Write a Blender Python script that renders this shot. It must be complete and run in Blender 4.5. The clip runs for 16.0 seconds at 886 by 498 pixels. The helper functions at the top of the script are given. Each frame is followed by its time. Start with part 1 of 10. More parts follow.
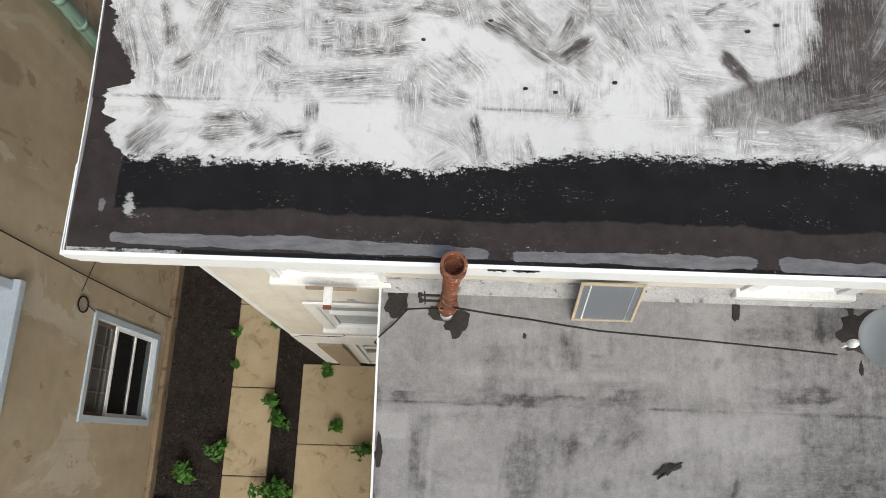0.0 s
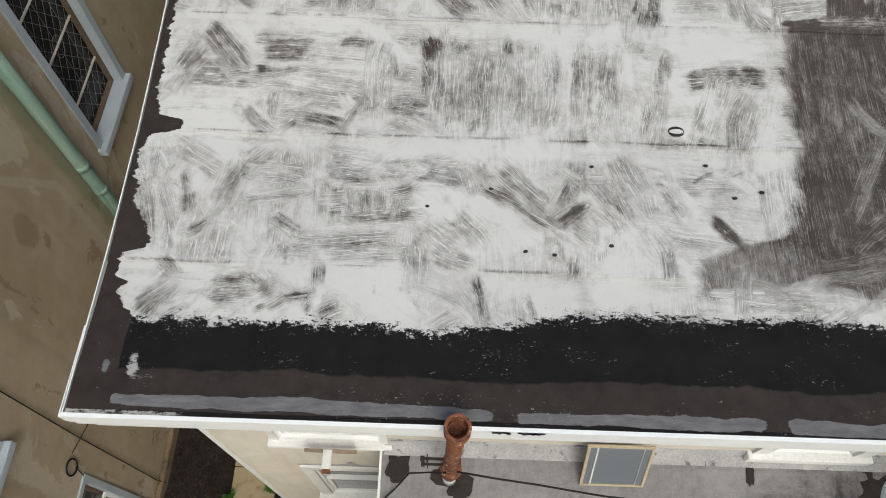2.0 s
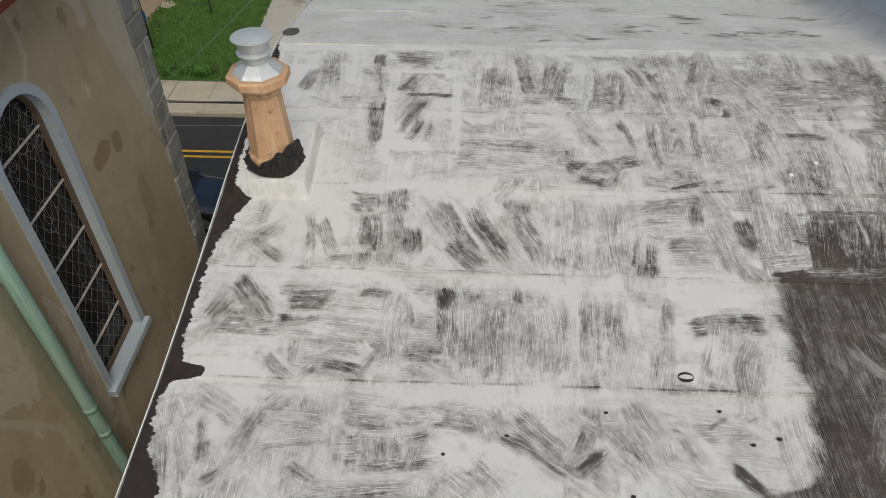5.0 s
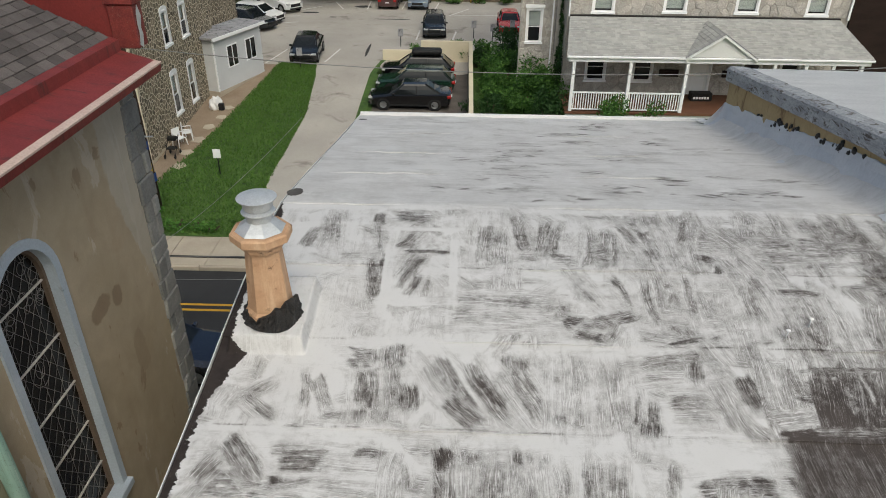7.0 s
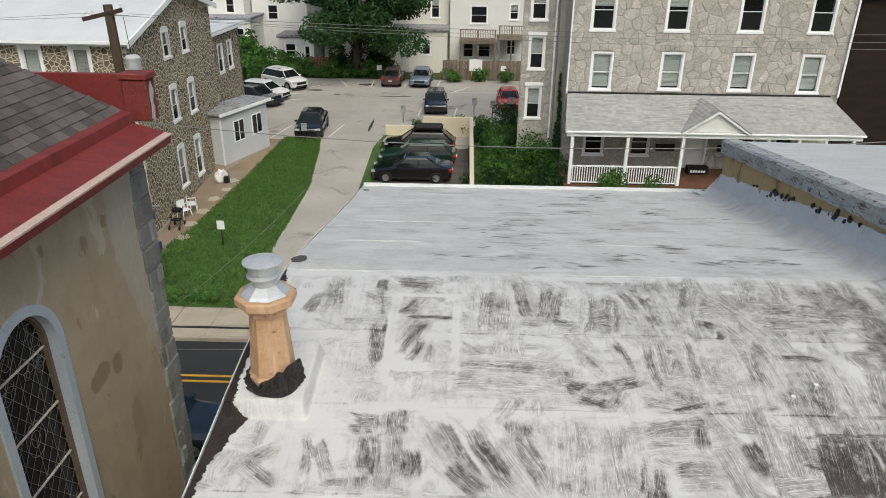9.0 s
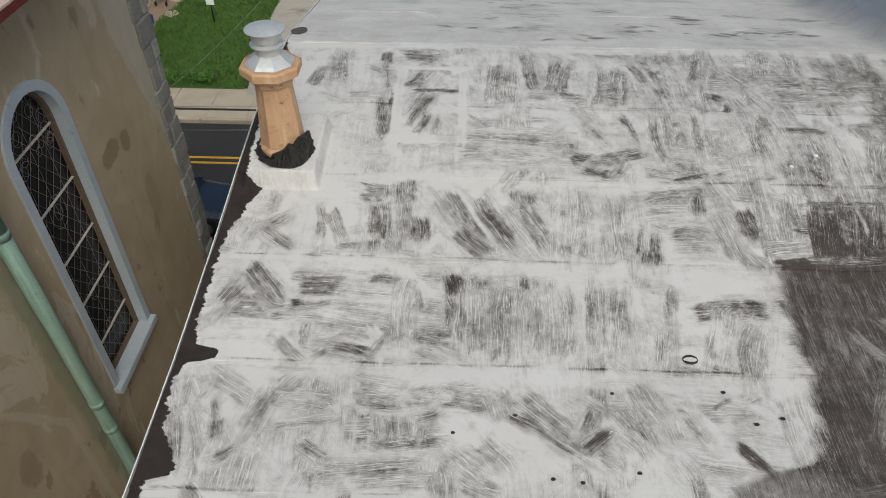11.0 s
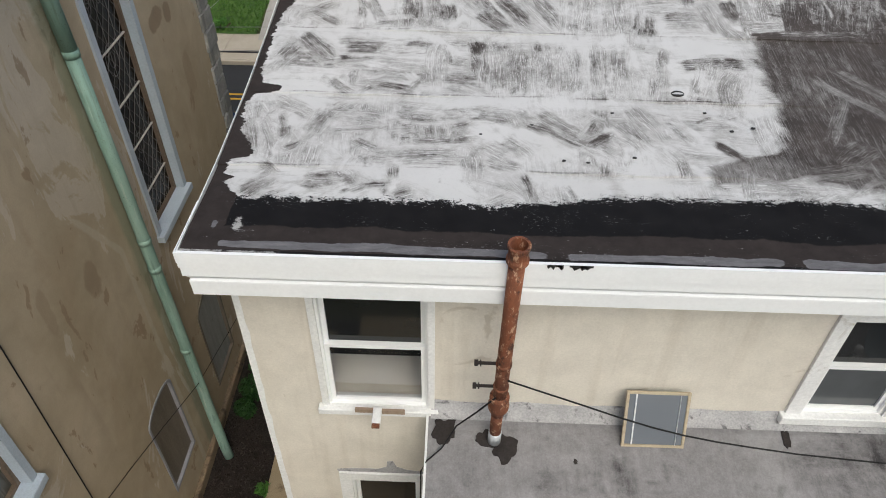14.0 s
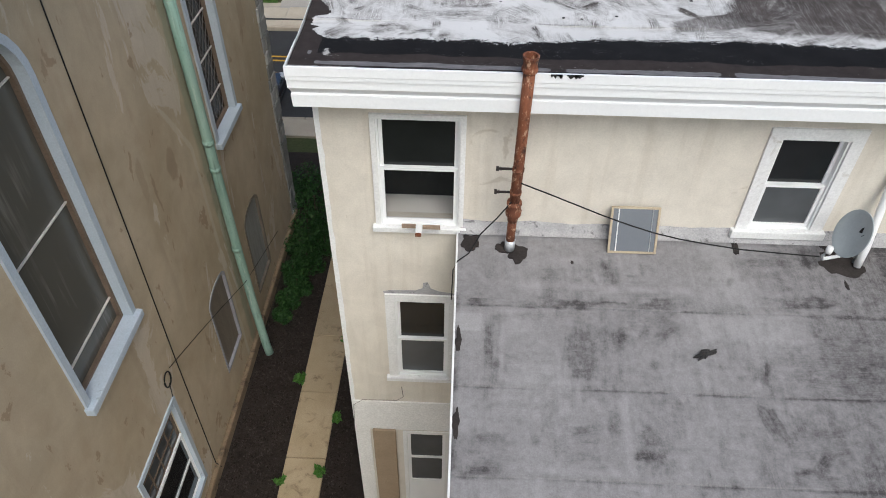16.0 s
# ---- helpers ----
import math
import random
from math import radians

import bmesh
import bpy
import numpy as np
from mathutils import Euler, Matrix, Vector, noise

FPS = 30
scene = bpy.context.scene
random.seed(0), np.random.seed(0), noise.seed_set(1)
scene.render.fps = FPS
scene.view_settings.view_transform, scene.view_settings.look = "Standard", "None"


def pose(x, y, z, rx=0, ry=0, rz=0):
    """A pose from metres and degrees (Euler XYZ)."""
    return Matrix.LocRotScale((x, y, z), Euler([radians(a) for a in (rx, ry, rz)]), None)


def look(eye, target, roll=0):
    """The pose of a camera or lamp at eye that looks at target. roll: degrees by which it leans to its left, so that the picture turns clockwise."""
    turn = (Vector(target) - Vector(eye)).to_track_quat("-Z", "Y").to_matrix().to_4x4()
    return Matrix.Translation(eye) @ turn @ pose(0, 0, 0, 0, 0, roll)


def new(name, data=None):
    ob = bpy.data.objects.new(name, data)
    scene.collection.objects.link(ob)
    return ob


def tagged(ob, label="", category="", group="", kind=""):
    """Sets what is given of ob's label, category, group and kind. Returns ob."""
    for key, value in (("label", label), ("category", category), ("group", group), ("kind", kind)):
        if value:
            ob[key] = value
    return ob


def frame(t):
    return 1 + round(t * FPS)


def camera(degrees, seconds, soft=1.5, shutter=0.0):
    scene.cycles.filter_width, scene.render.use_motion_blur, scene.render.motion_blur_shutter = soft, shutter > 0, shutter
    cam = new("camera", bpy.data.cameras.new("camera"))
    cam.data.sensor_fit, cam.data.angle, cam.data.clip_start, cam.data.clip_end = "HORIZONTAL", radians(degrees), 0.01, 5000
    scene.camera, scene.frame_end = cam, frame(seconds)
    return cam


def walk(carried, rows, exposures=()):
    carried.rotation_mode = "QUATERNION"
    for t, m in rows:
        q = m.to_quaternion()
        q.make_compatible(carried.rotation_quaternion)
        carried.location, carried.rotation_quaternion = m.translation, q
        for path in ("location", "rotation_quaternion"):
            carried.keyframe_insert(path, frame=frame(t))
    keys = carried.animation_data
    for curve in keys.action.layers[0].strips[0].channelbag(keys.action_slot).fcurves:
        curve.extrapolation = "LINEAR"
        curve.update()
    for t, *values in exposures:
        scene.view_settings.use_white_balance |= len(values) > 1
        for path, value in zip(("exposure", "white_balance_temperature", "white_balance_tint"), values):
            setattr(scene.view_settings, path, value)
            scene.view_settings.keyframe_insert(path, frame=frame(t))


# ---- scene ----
cam = camera(64.9, 16.0, 0.95)
PATH = [
    (0, (-0.144, -0.023, 12.366), (-0.137, 0.512, 10.439), 2.7),
    (0.5, (-0.131, -0.017, 12.373), (-0.13, 0.622, 10.478), 2.1),
    (1, (-0.139, -0.008, 12.395), (-0.143, 0.735, 10.539), 1.7),
    (1.5, (-0.153, -0.005, 12.412), (-0.161, 0.842, 10.6), 1.5),
    (2, (-0.159, -0.014, 12.426), (-0.17, 0.932, 10.664), 1.3),
    (2.5, (-0.172, -0.023, 12.446), (-0.189, 1.022, 10.741), 1.2),
    (3, (-0.2, -0.046, 12.491), (-0.219, 1.088, 10.844), 0.9),
    (3.5, (-0.218, -0.053, 12.51), (-0.24, 1.168, 10.926), 0.8),
    (4, (-0.228, -0.037, 12.507), (-0.254, 1.272, 10.995), 0.8),
    (4.2, (-0.238, -0.044, 12.53), (-0.269, 1.302, 11.052), 0.7),
    (6.3, (-0.249, 0.011, 12.592), (-0.29, 1.652, 11.449), 0.4),
    (6.5, (-0.24, -0.006, 12.584), (-0.281, 1.664, 11.483), 0.6),
    (7, (-0.242, -0.015, 12.593), (-0.285, 1.713, 11.589), 0.6),
    (7.5, (-0.244, -0.029, 12.59), (-0.291, 1.755, 11.687), 0.5),
    (8, (-0.248, -0.053, 12.586), (-0.298, 1.77, 11.766), 0.6),
    (8.5, (-0.256, -0.078, 12.58), (-0.306, 1.748, 11.766), 0.6),
    (9, (-0.257, -0.111, 12.562), (-0.307, 1.713, 11.742), 0.6),
    (9.2, (-0.268, -0.126, 12.561), (-0.318, 1.649, 11.641), 0.3),
    (9.4, (-0.276, -0.14, 12.56), (-0.316, 1.538, 11.473), 0.7),
    (9.5, (-0.274, -0.145, 12.558), (-0.31, 1.488, 11.403), 0.8),
    (9.7, (-0.268, -0.139, 12.56), (-0.302, 1.393, 11.274), 0.7),
    (11.8, (-0.365, -0.586, 12.448), (-0.404, 0.903, 11.114), 0.7),
    (12, (-0.377, -0.803, 12.439), (-0.413, 0.687, 11.105), 0.9),
    (12.5, (-0.398, -1.507, 12.465), (-0.429, -0.023, 11.124), 1.0),
    (13, (-0.408, -2.068, 12.345), (-0.439, -0.586, 11.003), 1.0),
    (13.5, (-0.452, -2.305, 11.934), (-0.482, -0.823, 10.591), 1.0),
    (14, (-0.487, -2.435, 11.579), (-0.52, -0.957, 10.232), 0.9),
    (14.5, (-0.517, -2.806, 11.52), (-0.551, -1.327, 10.173), 0.9),
    (15, (-0.513, -3.466, 11.547), (-0.55, -1.993, 10.195), 0.8),
    (15.5, (-0.496, -4.264, 11.561), (-0.536, -2.794, 10.207), 0.8),
    (16, (-0.683, -4.987, 11.587), (-0.725, -3.519, 10.23), 0.8),
]
EXPOSURE = [(t, e, k, tint) for t, e, k, tint in ((0.0, 0.28, 6150, 2), (1.5, 0.08, 6200, 1), (3.5, -0.17, 6380, 0), (4.2, -0.20, 6380, 0), (6.5, -0.12, 6330, 1), (9.0, 0.10, 6250, 1), (9.7, 0.02, 6200, 1), (12.0, -0.20, 6380, 1), (13.0, 0.0, 6250, 2), (14.5, 0.03, 6030, 3), (16.0, 0.20, 5850, 4))]
walk(cam, [(t, look(eye, target, roll)) for t, eye, target, roll in PATH], EXPOSURE)

# ---- sky and sun: a bright, thinly overcast day ----
SUN_EL, SUN_AZ = radians(52), radians(160)
world = bpy.data.worlds.new("overcast_day")
scene.world = world
world.use_nodes = True
wn = world.node_tree
wn.nodes.clear()
sky = wn.nodes.new("ShaderNodeTexSky")
sky.sky_type, sky.sun_disc = "NISHITA", False
sky.sun_elevation, sky.sun_rotation = SUN_EL, SUN_AZ
sky.air_density, sky.dust_density, sky.ozone_density = 1.0, 7.0, 0.6
bg = wn.nodes.new("ShaderNodeBackground")
bg.inputs["Strength"].default_value = 0.13
wo = wn.nodes.new("ShaderNodeOutputWorld")
wn.links.new(sky.outputs[0], bg.inputs[0])
wn.links.new(bg.outputs[0], wo.inputs[0])
sun = new("sun", bpy.data.lights.new("sun", "SUN"))
sun.data.energy, sun.data.angle, sun.data.color = 0.75, radians(40), (1.0, 0.985, 0.96)
sun.matrix_world = look((0, 0, 60), (-60 * math.cos(SUN_EL) * math.sin(SUN_AZ), -60 * math.cos(SUN_EL) * math.cos(SUN_AZ), 60 - 60 * math.sin(SUN_EL)))

# ---- materials ----
class Mat:
    """A node material with a principled shader, built in a few words."""

    def __init__(self, name, rough=0.7, metal=0.0):
        self.m = bpy.data.materials.new(name)
        self.m.use_nodes = True
        self.t = self.m.node_tree
        self.t.nodes.clear()
        self.out = self.t.nodes.new("ShaderNodeOutputMaterial")
        self.b = self.t.nodes.new("ShaderNodeBsdfPrincipled")
        self.t.links.new(self.b.outputs[0], self.out.inputs[0])
        self.b.inputs["Roughness"].default_value = rough
        self.b.inputs["Metallic"].default_value = metal
        self.co = self.t.nodes.new("ShaderNodeTexCoord").outputs["Object"]

    def put(self, sock, v):
        if v is None:
            return
        if isinstance(v, bpy.types.NodeSocket):
            self.t.links.new(v, sock)
        elif isinstance(v, (tuple, list)) and len(v) == 3 and sock.type == "RGBA":
            sock.default_value = (*v, 1)
        elif sock.type == "RGBA":
            sock.default_value = (v, v, v, 1)
        else:
            sock.default_value = v

    def scaled(self, sx, sy, sz, rot=0.0):
        n = self.t.nodes.new("ShaderNodeMapping")
        n.inputs["Scale"].default_value = (sx, sy, sz)
        if rot:
            r = self.t.nodes.new("ShaderNodeMapping")
            r.inputs["Rotation"].default_value = (0, 0, radians(rot))
            self.t.links.new(self.co, r.inputs[0])
            self.t.links.new(r.outputs[0], n.inputs[0])
        else:
            self.t.links.new(self.co, n.inputs[0])
        return n.outputs[0]

    def noise(self, scale, detail=4.0, rough=0.55, vec=None, dist=0.0):
        n = self.t.nodes.new("ShaderNodeTexNoise")
        self.put(n.inputs["Vector"], vec or self.co)
        n.inputs["Scale"].default_value = scale
        n.inputs["Detail"].default_value = detail
        n.inputs["Roughness"].default_value = rough
        n.inputs["Distortion"].default_value = dist
        return n.outputs[0]

    def map(self, v, a, b, c=0.0, d=1.0, smooth=False):
        n = self.t.nodes.new("ShaderNodeMapRange")
        n.interpolation_type = "SMOOTHSTEP" if smooth else "LINEAR"
        self.put(n.inputs[0], v)
        for i, x in enumerate((a, b, c, d)):
            self.put(n.inputs[i + 1], x)
        return n.outputs[0]

    def math(self, op, a, b=None, c=None, clamp=False):
        n = self.t.nodes.new("ShaderNodeMath")
        n.operation, n.use_clamp = op, clamp
        for i, x in enumerate((a, b, c)):
            self.put(n.inputs[i], x)
        return n.outputs[0]

    def mix(self, f, a, b, mode="MIX"):
        n = self.t.nodes.new("ShaderNodeMix")
        n.data_type, n.blend_type = "RGBA", mode
        self.put(n.inputs[0], f)
        self.put(n.inputs[6], a)
        self.put(n.inputs[7], b)
        return n.outputs[2]

    def attr(self, name):
        n = self.t.nodes.new("ShaderNodeAttribute")
        n.attribute_name = name
        s = self.t.nodes.new("ShaderNodeSeparateColor")
        self.t.links.new(n.outputs["Color"], s.inputs[0])
        return s.outputs

    def attr_vec(self, name, sx, sy):
        n, k = self.t.nodes.new("ShaderNodeAttribute"), self.t.nodes.new("ShaderNodeMapping")
        n.attribute_name = name
        k.inputs["Scale"].default_value = (sx, sy, 1)
        self.t.links.new(n.outputs["Vector"], k.inputs[0])
        return k.outputs[0]

    def axes(self):
        s = self.t.nodes.new("ShaderNodeSeparateXYZ")
        self.t.links.new(self.co, s.inputs[0])
        return s.outputs

    def chance(self):
        return self.t.nodes.new("ShaderNodeObjectInfo").outputs["Random"]

    def island(self):
        return self.t.nodes.new("ShaderNodeNewGeometry").outputs["Random Per Island"]

    def bump(self, h, strength=0.3, dist=0.01):
        n = self.t.nodes.new("ShaderNodeBump")
        n.inputs["Strength"].default_value = strength
        n.inputs["Distance"].default_value = dist
        self.put(n.inputs["Height"], h)
        self.t.links.new(n.outputs[0], self.b.inputs["Normal"])

    def color(self, c):
        self.put(self.b.inputs["Base Color"], c)

    def rough(self, r):
        self.put(self.b.inputs["Roughness"], r)


def surface(name, c1, c2, big=1.5, fine=40.0, rough=0.75, bump=0.25, dist=0.006, metal=0.0, vary=0.0, island=0.0, stretch=(1, 1, 1), grain=0.25, c3=None, stain=(0.62, 0.75)):
    """A worn surface: two colours blended by broad noise, fine grain in colour and relief, and stains of a third colour."""
    m = Mat(name, rough, metal)
    v = m.scaled(*stretch)
    c = m.mix(m.map(m.noise(big, 5, 0.6, v), 0.3, 0.7), c1, c2)
    if c3:
        c = m.mix(m.map(m.noise(big * 2.3, 6, 0.65, v, 0.6), *stain), c, c3)
    g = m.noise(fine, 5, 0.65, v)
    lo = 1 - grain
    c = m.mix(1.0, c, m.map(g, 0.25, 0.75, lo, 1 + grain * 0.3), "MULTIPLY")
    if vary:
        c = m.mix(1.0, c, m.map(m.chance(), 0, 1, 1 - vary, 1 + vary * 0.5), "MULTIPLY")
    if island:
        c = m.mix(1.0, c, m.map(m.island(), 0, 1, 1 - island, 1 + island * 0.5), "MULTIPLY")
    m.color(c)
    m.rough(m.map(g, 0.2, 0.8, min(1, rough + 0.1), max(0.05, rough - 0.12)))
    m.bump(g, bump, dist)
    if max(c2) < 0.13 and rough > 0.5:
        m.b.inputs["Specular IOR Level"].default_value = 0.18
    return m.m


def clear_glass(name, tint, rough=0.05, alpha=1.0):
    m = Mat(name, rough)
    m.color(m.mix(m.map(m.noise(2.0, 4), 0.3, 0.7), tint, [c * 1.3 for c in tint]))
    m.b.inputs["Specular IOR Level"].default_value = 0.4
    m.b.inputs["IOR"].default_value = 1.5
    if alpha < 1:
        m.b.inputs["Alpha"].default_value = alpha
    return m.m


# ---- geometry helpers ----
def thing(name, label="", category="", group="", kind="", at=(0, 0, 0)):
    ob = new(name)
    ob.location = at
    ob.empty_display_size = 0.1
    return tagged(ob, label, category, group, kind)


def part(name, bm, material, parent=None, label="", smooth=False):
    """One bmesh becomes one mesh object, under a thing or a part."""
    me = bpy.data.meshes.new(name)
    bmesh.ops.recalc_face_normals(bm, faces=bm.faces)
    bm.to_mesh(me)
    bm.free()
    return mesh_part(name, me, material, parent, label, smooth)


def mesh_part(name, me, material, parent=None, label="", smooth=False):
    if material is not None and not me.materials:
        me.materials.append(material)
    if smooth:
        me.polygons.foreach_set("use_smooth", [True] * len(me.polygons))
    ob = new(name, me)
    if parent is not None:
        ob.parent = parent
    if label:
        ob["label"] = label
    return ob


def raw(name, verts, faces, material, parent=None, label="", smooth=False):
    me = bpy.data.meshes.new(name)
    me.from_pydata([tuple(v) for v in verts], [], [tuple(f) for f in faces])
    me.update()
    return mesh_part(name, me, material, parent, label, smooth)


def box(bm, x0, x1, y0, y1, z0, z1, bevel=0.0, turn=None):
    vs = [bm.verts.new((x, y, z)) for x in (x0, x1) for y in (y0, y1) for z in (z0, z1)]
    fs = [bm.faces.new([vs[i] for i in f]) for f in ((0, 1, 3, 2), (4, 6, 7, 5), (0, 4, 5, 1), (2, 3, 7, 6), (0, 2, 6, 4), (1, 5, 7, 3))]
    if turn is not None:
        bmesh.ops.transform(bm, matrix=turn, verts=vs)
    if bevel:
        es = list({e for f in fs for e in f.edges})
        bmesh.ops.recalc_face_normals(bm, faces=fs)
        bmesh.ops.bevel(bm, geom=es, offset=bevel, segments=1, affect="EDGES")
    return vs


def block(name, dims, material, parent=None, label="", bevel=0.0, turn=None):
    bm = bmesh.new()
    box(bm, *dims, bevel, turn)
    return part(name, bm, material, parent, label)


def tube(bm, pts, r, sides=10, cap=True, radii=None):
    """A round tube along a line of points."""
    pts = [Vector(p) for p in pts]
    rings = []
    for i, p in enumerate(pts):
        d = (pts[min(i + 1, len(pts) - 1)] - pts[max(i - 1, 0)]).normalized()
        u = d.cross(Vector((0, 0, 1)) if abs(d.z) < 0.9 else Vector((1, 0, 0))).normalized()
        w = d.cross(u)
        rr = radii[i] if radii else r
        rings.append([bm.verts.new(p + rr * (math.cos(a) * u + math.sin(a) * w)) for a in (2 * math.pi * k / sides for k in range(sides))])
    for a, b in zip(rings, rings[1:]):
        for k in range(sides):
            bm.faces.new((a[k], a[(k + 1) % sides], b[(k + 1) % sides], b[k]))
    if cap:
        bm.faces.new(rings[0][::-1])
        bm.faces.new(rings[-1])
    return rings


def pipe(name, pts, r, material, parent=None, label="", sides=10, radii=None, cap=True):
    bm = bmesh.new()
    tube(bm, pts, r, sides, cap, radii)
    return part(name, bm, material, parent, label, smooth=True)


def lathe(bm, profile, at, sides=16, turn=0.0, axis=None):
    """A turned shape: profile rows of (radius, height); sides 8 gives an octagon."""
    rings = []
    for r, z in profile:
        ring = []
        for k in range(sides):
            a = turn + 2 * math.pi * k / sides
            v = Vector((r * math.cos(a), r * math.sin(a), z))
            if axis is not None:
                v = axis @ v
            ring.append(bm.verts.new(Vector(at) + v))
        rings.append(ring)
    for a, b in zip(rings, rings[1:]):
        for k in range(sides):
            bm.faces.new((a[k], a[(k + 1) % sides], b[(k + 1) % sides], b[k]))
    bm.faces.new(rings[0][::-1])
    bm.faces.new(rings[-1])


def sag(a, b, drop, n=14):
    a, b = Vector(a), Vector(b)
    return [a.lerp(b, i / n) - Vector((0, 0, drop * 4 * (i / n) * (1 - i / n))) for i in range(n + 1)]


def grow(loop, d, c=None):
    """The loop pushed outwards by d from its middle, side by side."""
    n = len(loop)
    out = []
    for i, p in enumerate(loop):
        a, b = Vector(loop[i - 1]), Vector(loop[(i + 1) % n])
        p = Vector(p)
        e1, e2 = (p - a).normalized(), (b - p).normalized()
        nrm = Vector((e1.y, -e1.x)) + Vector((e2.y, -e2.x))
        nrm = nrm.normalized() * d / max(0.5, math.cos(e1.angle(e2) / 2) if e1.length and e2.length else 1)
        out.append(tuple(p + nrm))
    return out


def slab_with_holes(bm, outline, holes, frame_m, thick):
    """A wall: outline and holes in (u, v), frame_m carries (u, v, depth) into the world; openings go through."""
    loops = [outline] + [grow(h, 0.008) for h in holes]
    made = []
    for d in (0.0, thick):
        ring_verts, edges = [], []
        for loop in loops:
            vs = [bm.verts.new(frame_m @ Vector((u, v, d))) for u, v in loop]
            ring_verts.append(vs)
            edges += [bm.edges.new((vs[i], vs[(i + 1) % len(vs)])) for i in range(len(vs))]
        bmesh.ops.triangle_fill(bm, use_beauty=True, use_dissolve=False, edges=edges)
        made.append(ring_verts)
    for fa, fb in zip(*made):
        n = len(fa)
        for i in range(n):
            bm.faces.new((fa[i], fa[(i + 1) % n], fb[(i + 1) % n], fb[i]))


def rect(u0, u1, v0, v1):
    return [(u0, v0), (u1, v0), (u1, v1), (u0, v1)]


def arch(u0, u1, v0, v1, n=14, rise=None):
    """An opening with a round head (or a flatter one of the given rise)."""
    r, c = (u1 - u0) / 2, (u0 + u1) / 2
    rise = r if rise is None else rise
    top = v1 - rise
    return [(u0, v0), (u1, v0)] + [(c + r * math.cos(math.pi * k / n), top + rise * math.sin(math.pi * k / n)) for k in range(n + 1)]


def band(bm, inner, outer, frame_m, d0, d1):
    """A flat trim between two loops of the same count, from depth d0 to d1."""
    n = len(inner)
    P = lambda uv, d: bm.verts.new(frame_m @ Vector((*uv, d)))
    a0, b0 = [P(p, d0) for p in inner], [P(p, d0) for p in outer]
    a1, b1 = [P(p, d1) for p in inner], [P(p, d1) for p in outer]
    for i in range(n):
        j = (i + 1) % n
        bm.faces.new((a0[i], a0[j], b0[j], b0[i]))
        bm.faces.new((a1[i], b1[i], b1[j], a1[j]))
        bm.faces.new((a0[i], a1[i], a1[j], a0[j]))
        bm.faces.new((b0[i], b0[j], b1[j], b1[i]))


def filled(bm, loop, frame_m, d):
    bm.faces.new([bm.verts.new(frame_m @ Vector((*p, d))) for p in loop])


# planes: (u, v, depth) with depth pointing into the building
REAR = lambda y: Matrix(((1, 0, 0, 0), (0, 0, 1, y), (0, 1, 0, 0), (0, 0, 0, 1)))      # faces -y, u = x
EAST = lambda x: Matrix(((0, 0, -1, x), (1, 0, 0, 0), (0, 1, 0, 0), (0, 0, 0, 1)))     # faces +x, u = y


def leaves(name, blobs, count, size, material, parent=None, seed=1, kind_stuff=False, flat=0.0, label=""):
    """A mass of small leaves, clustered in uneven clumps. blobs: rows of (x, y, z, rx, ry, rz)."""
    rng = np.random.default_rng(seed)
    vol = np.array([b[3] * b[4] * b[5] for b in blobs]) ** 0.7
    pick = rng.choice(len(blobs), count, p=vol / vol.sum())
    B = np.array(blobs)[pick]
    d = rng.normal(size=(count, 3))
    d /= np.linalg.norm(d, axis=1)[:, None]
    r = rng.random(count) ** 0.35
    p = B[:, :3] + d * B[:, 3:] * r[:, None]
    a = rng.normal(size=(count, 3))
    a[:, 2] *= 1 - flat
    a /= np.linalg.norm(a, axis=1)[:, None]
    b = np.cross(a, rng.normal(size=(count, 3)))
    b /= np.linalg.norm(b, axis=1)[:, None]
    s = size * (0.6 + 0.8 * rng.random(count))[:, None]
    v = np.empty((count, 4, 3))
    v[:, 0], v[:, 1], v[:, 2], v[:, 3] = p - a * s, p + b * s * 0.45, p + a * s, p - b * s * 0.45
    me = bpy.data.meshes.new(name)
    me.from_pydata(v.reshape(-1, 3).tolist(), [], np.arange(count * 4).reshape(-1, 4).tolist())
    me.update()
    ob = mesh_part(name, me, material, parent, label)
    if kind_stuff:
        ob["kind"] = "stuff"
    return ob

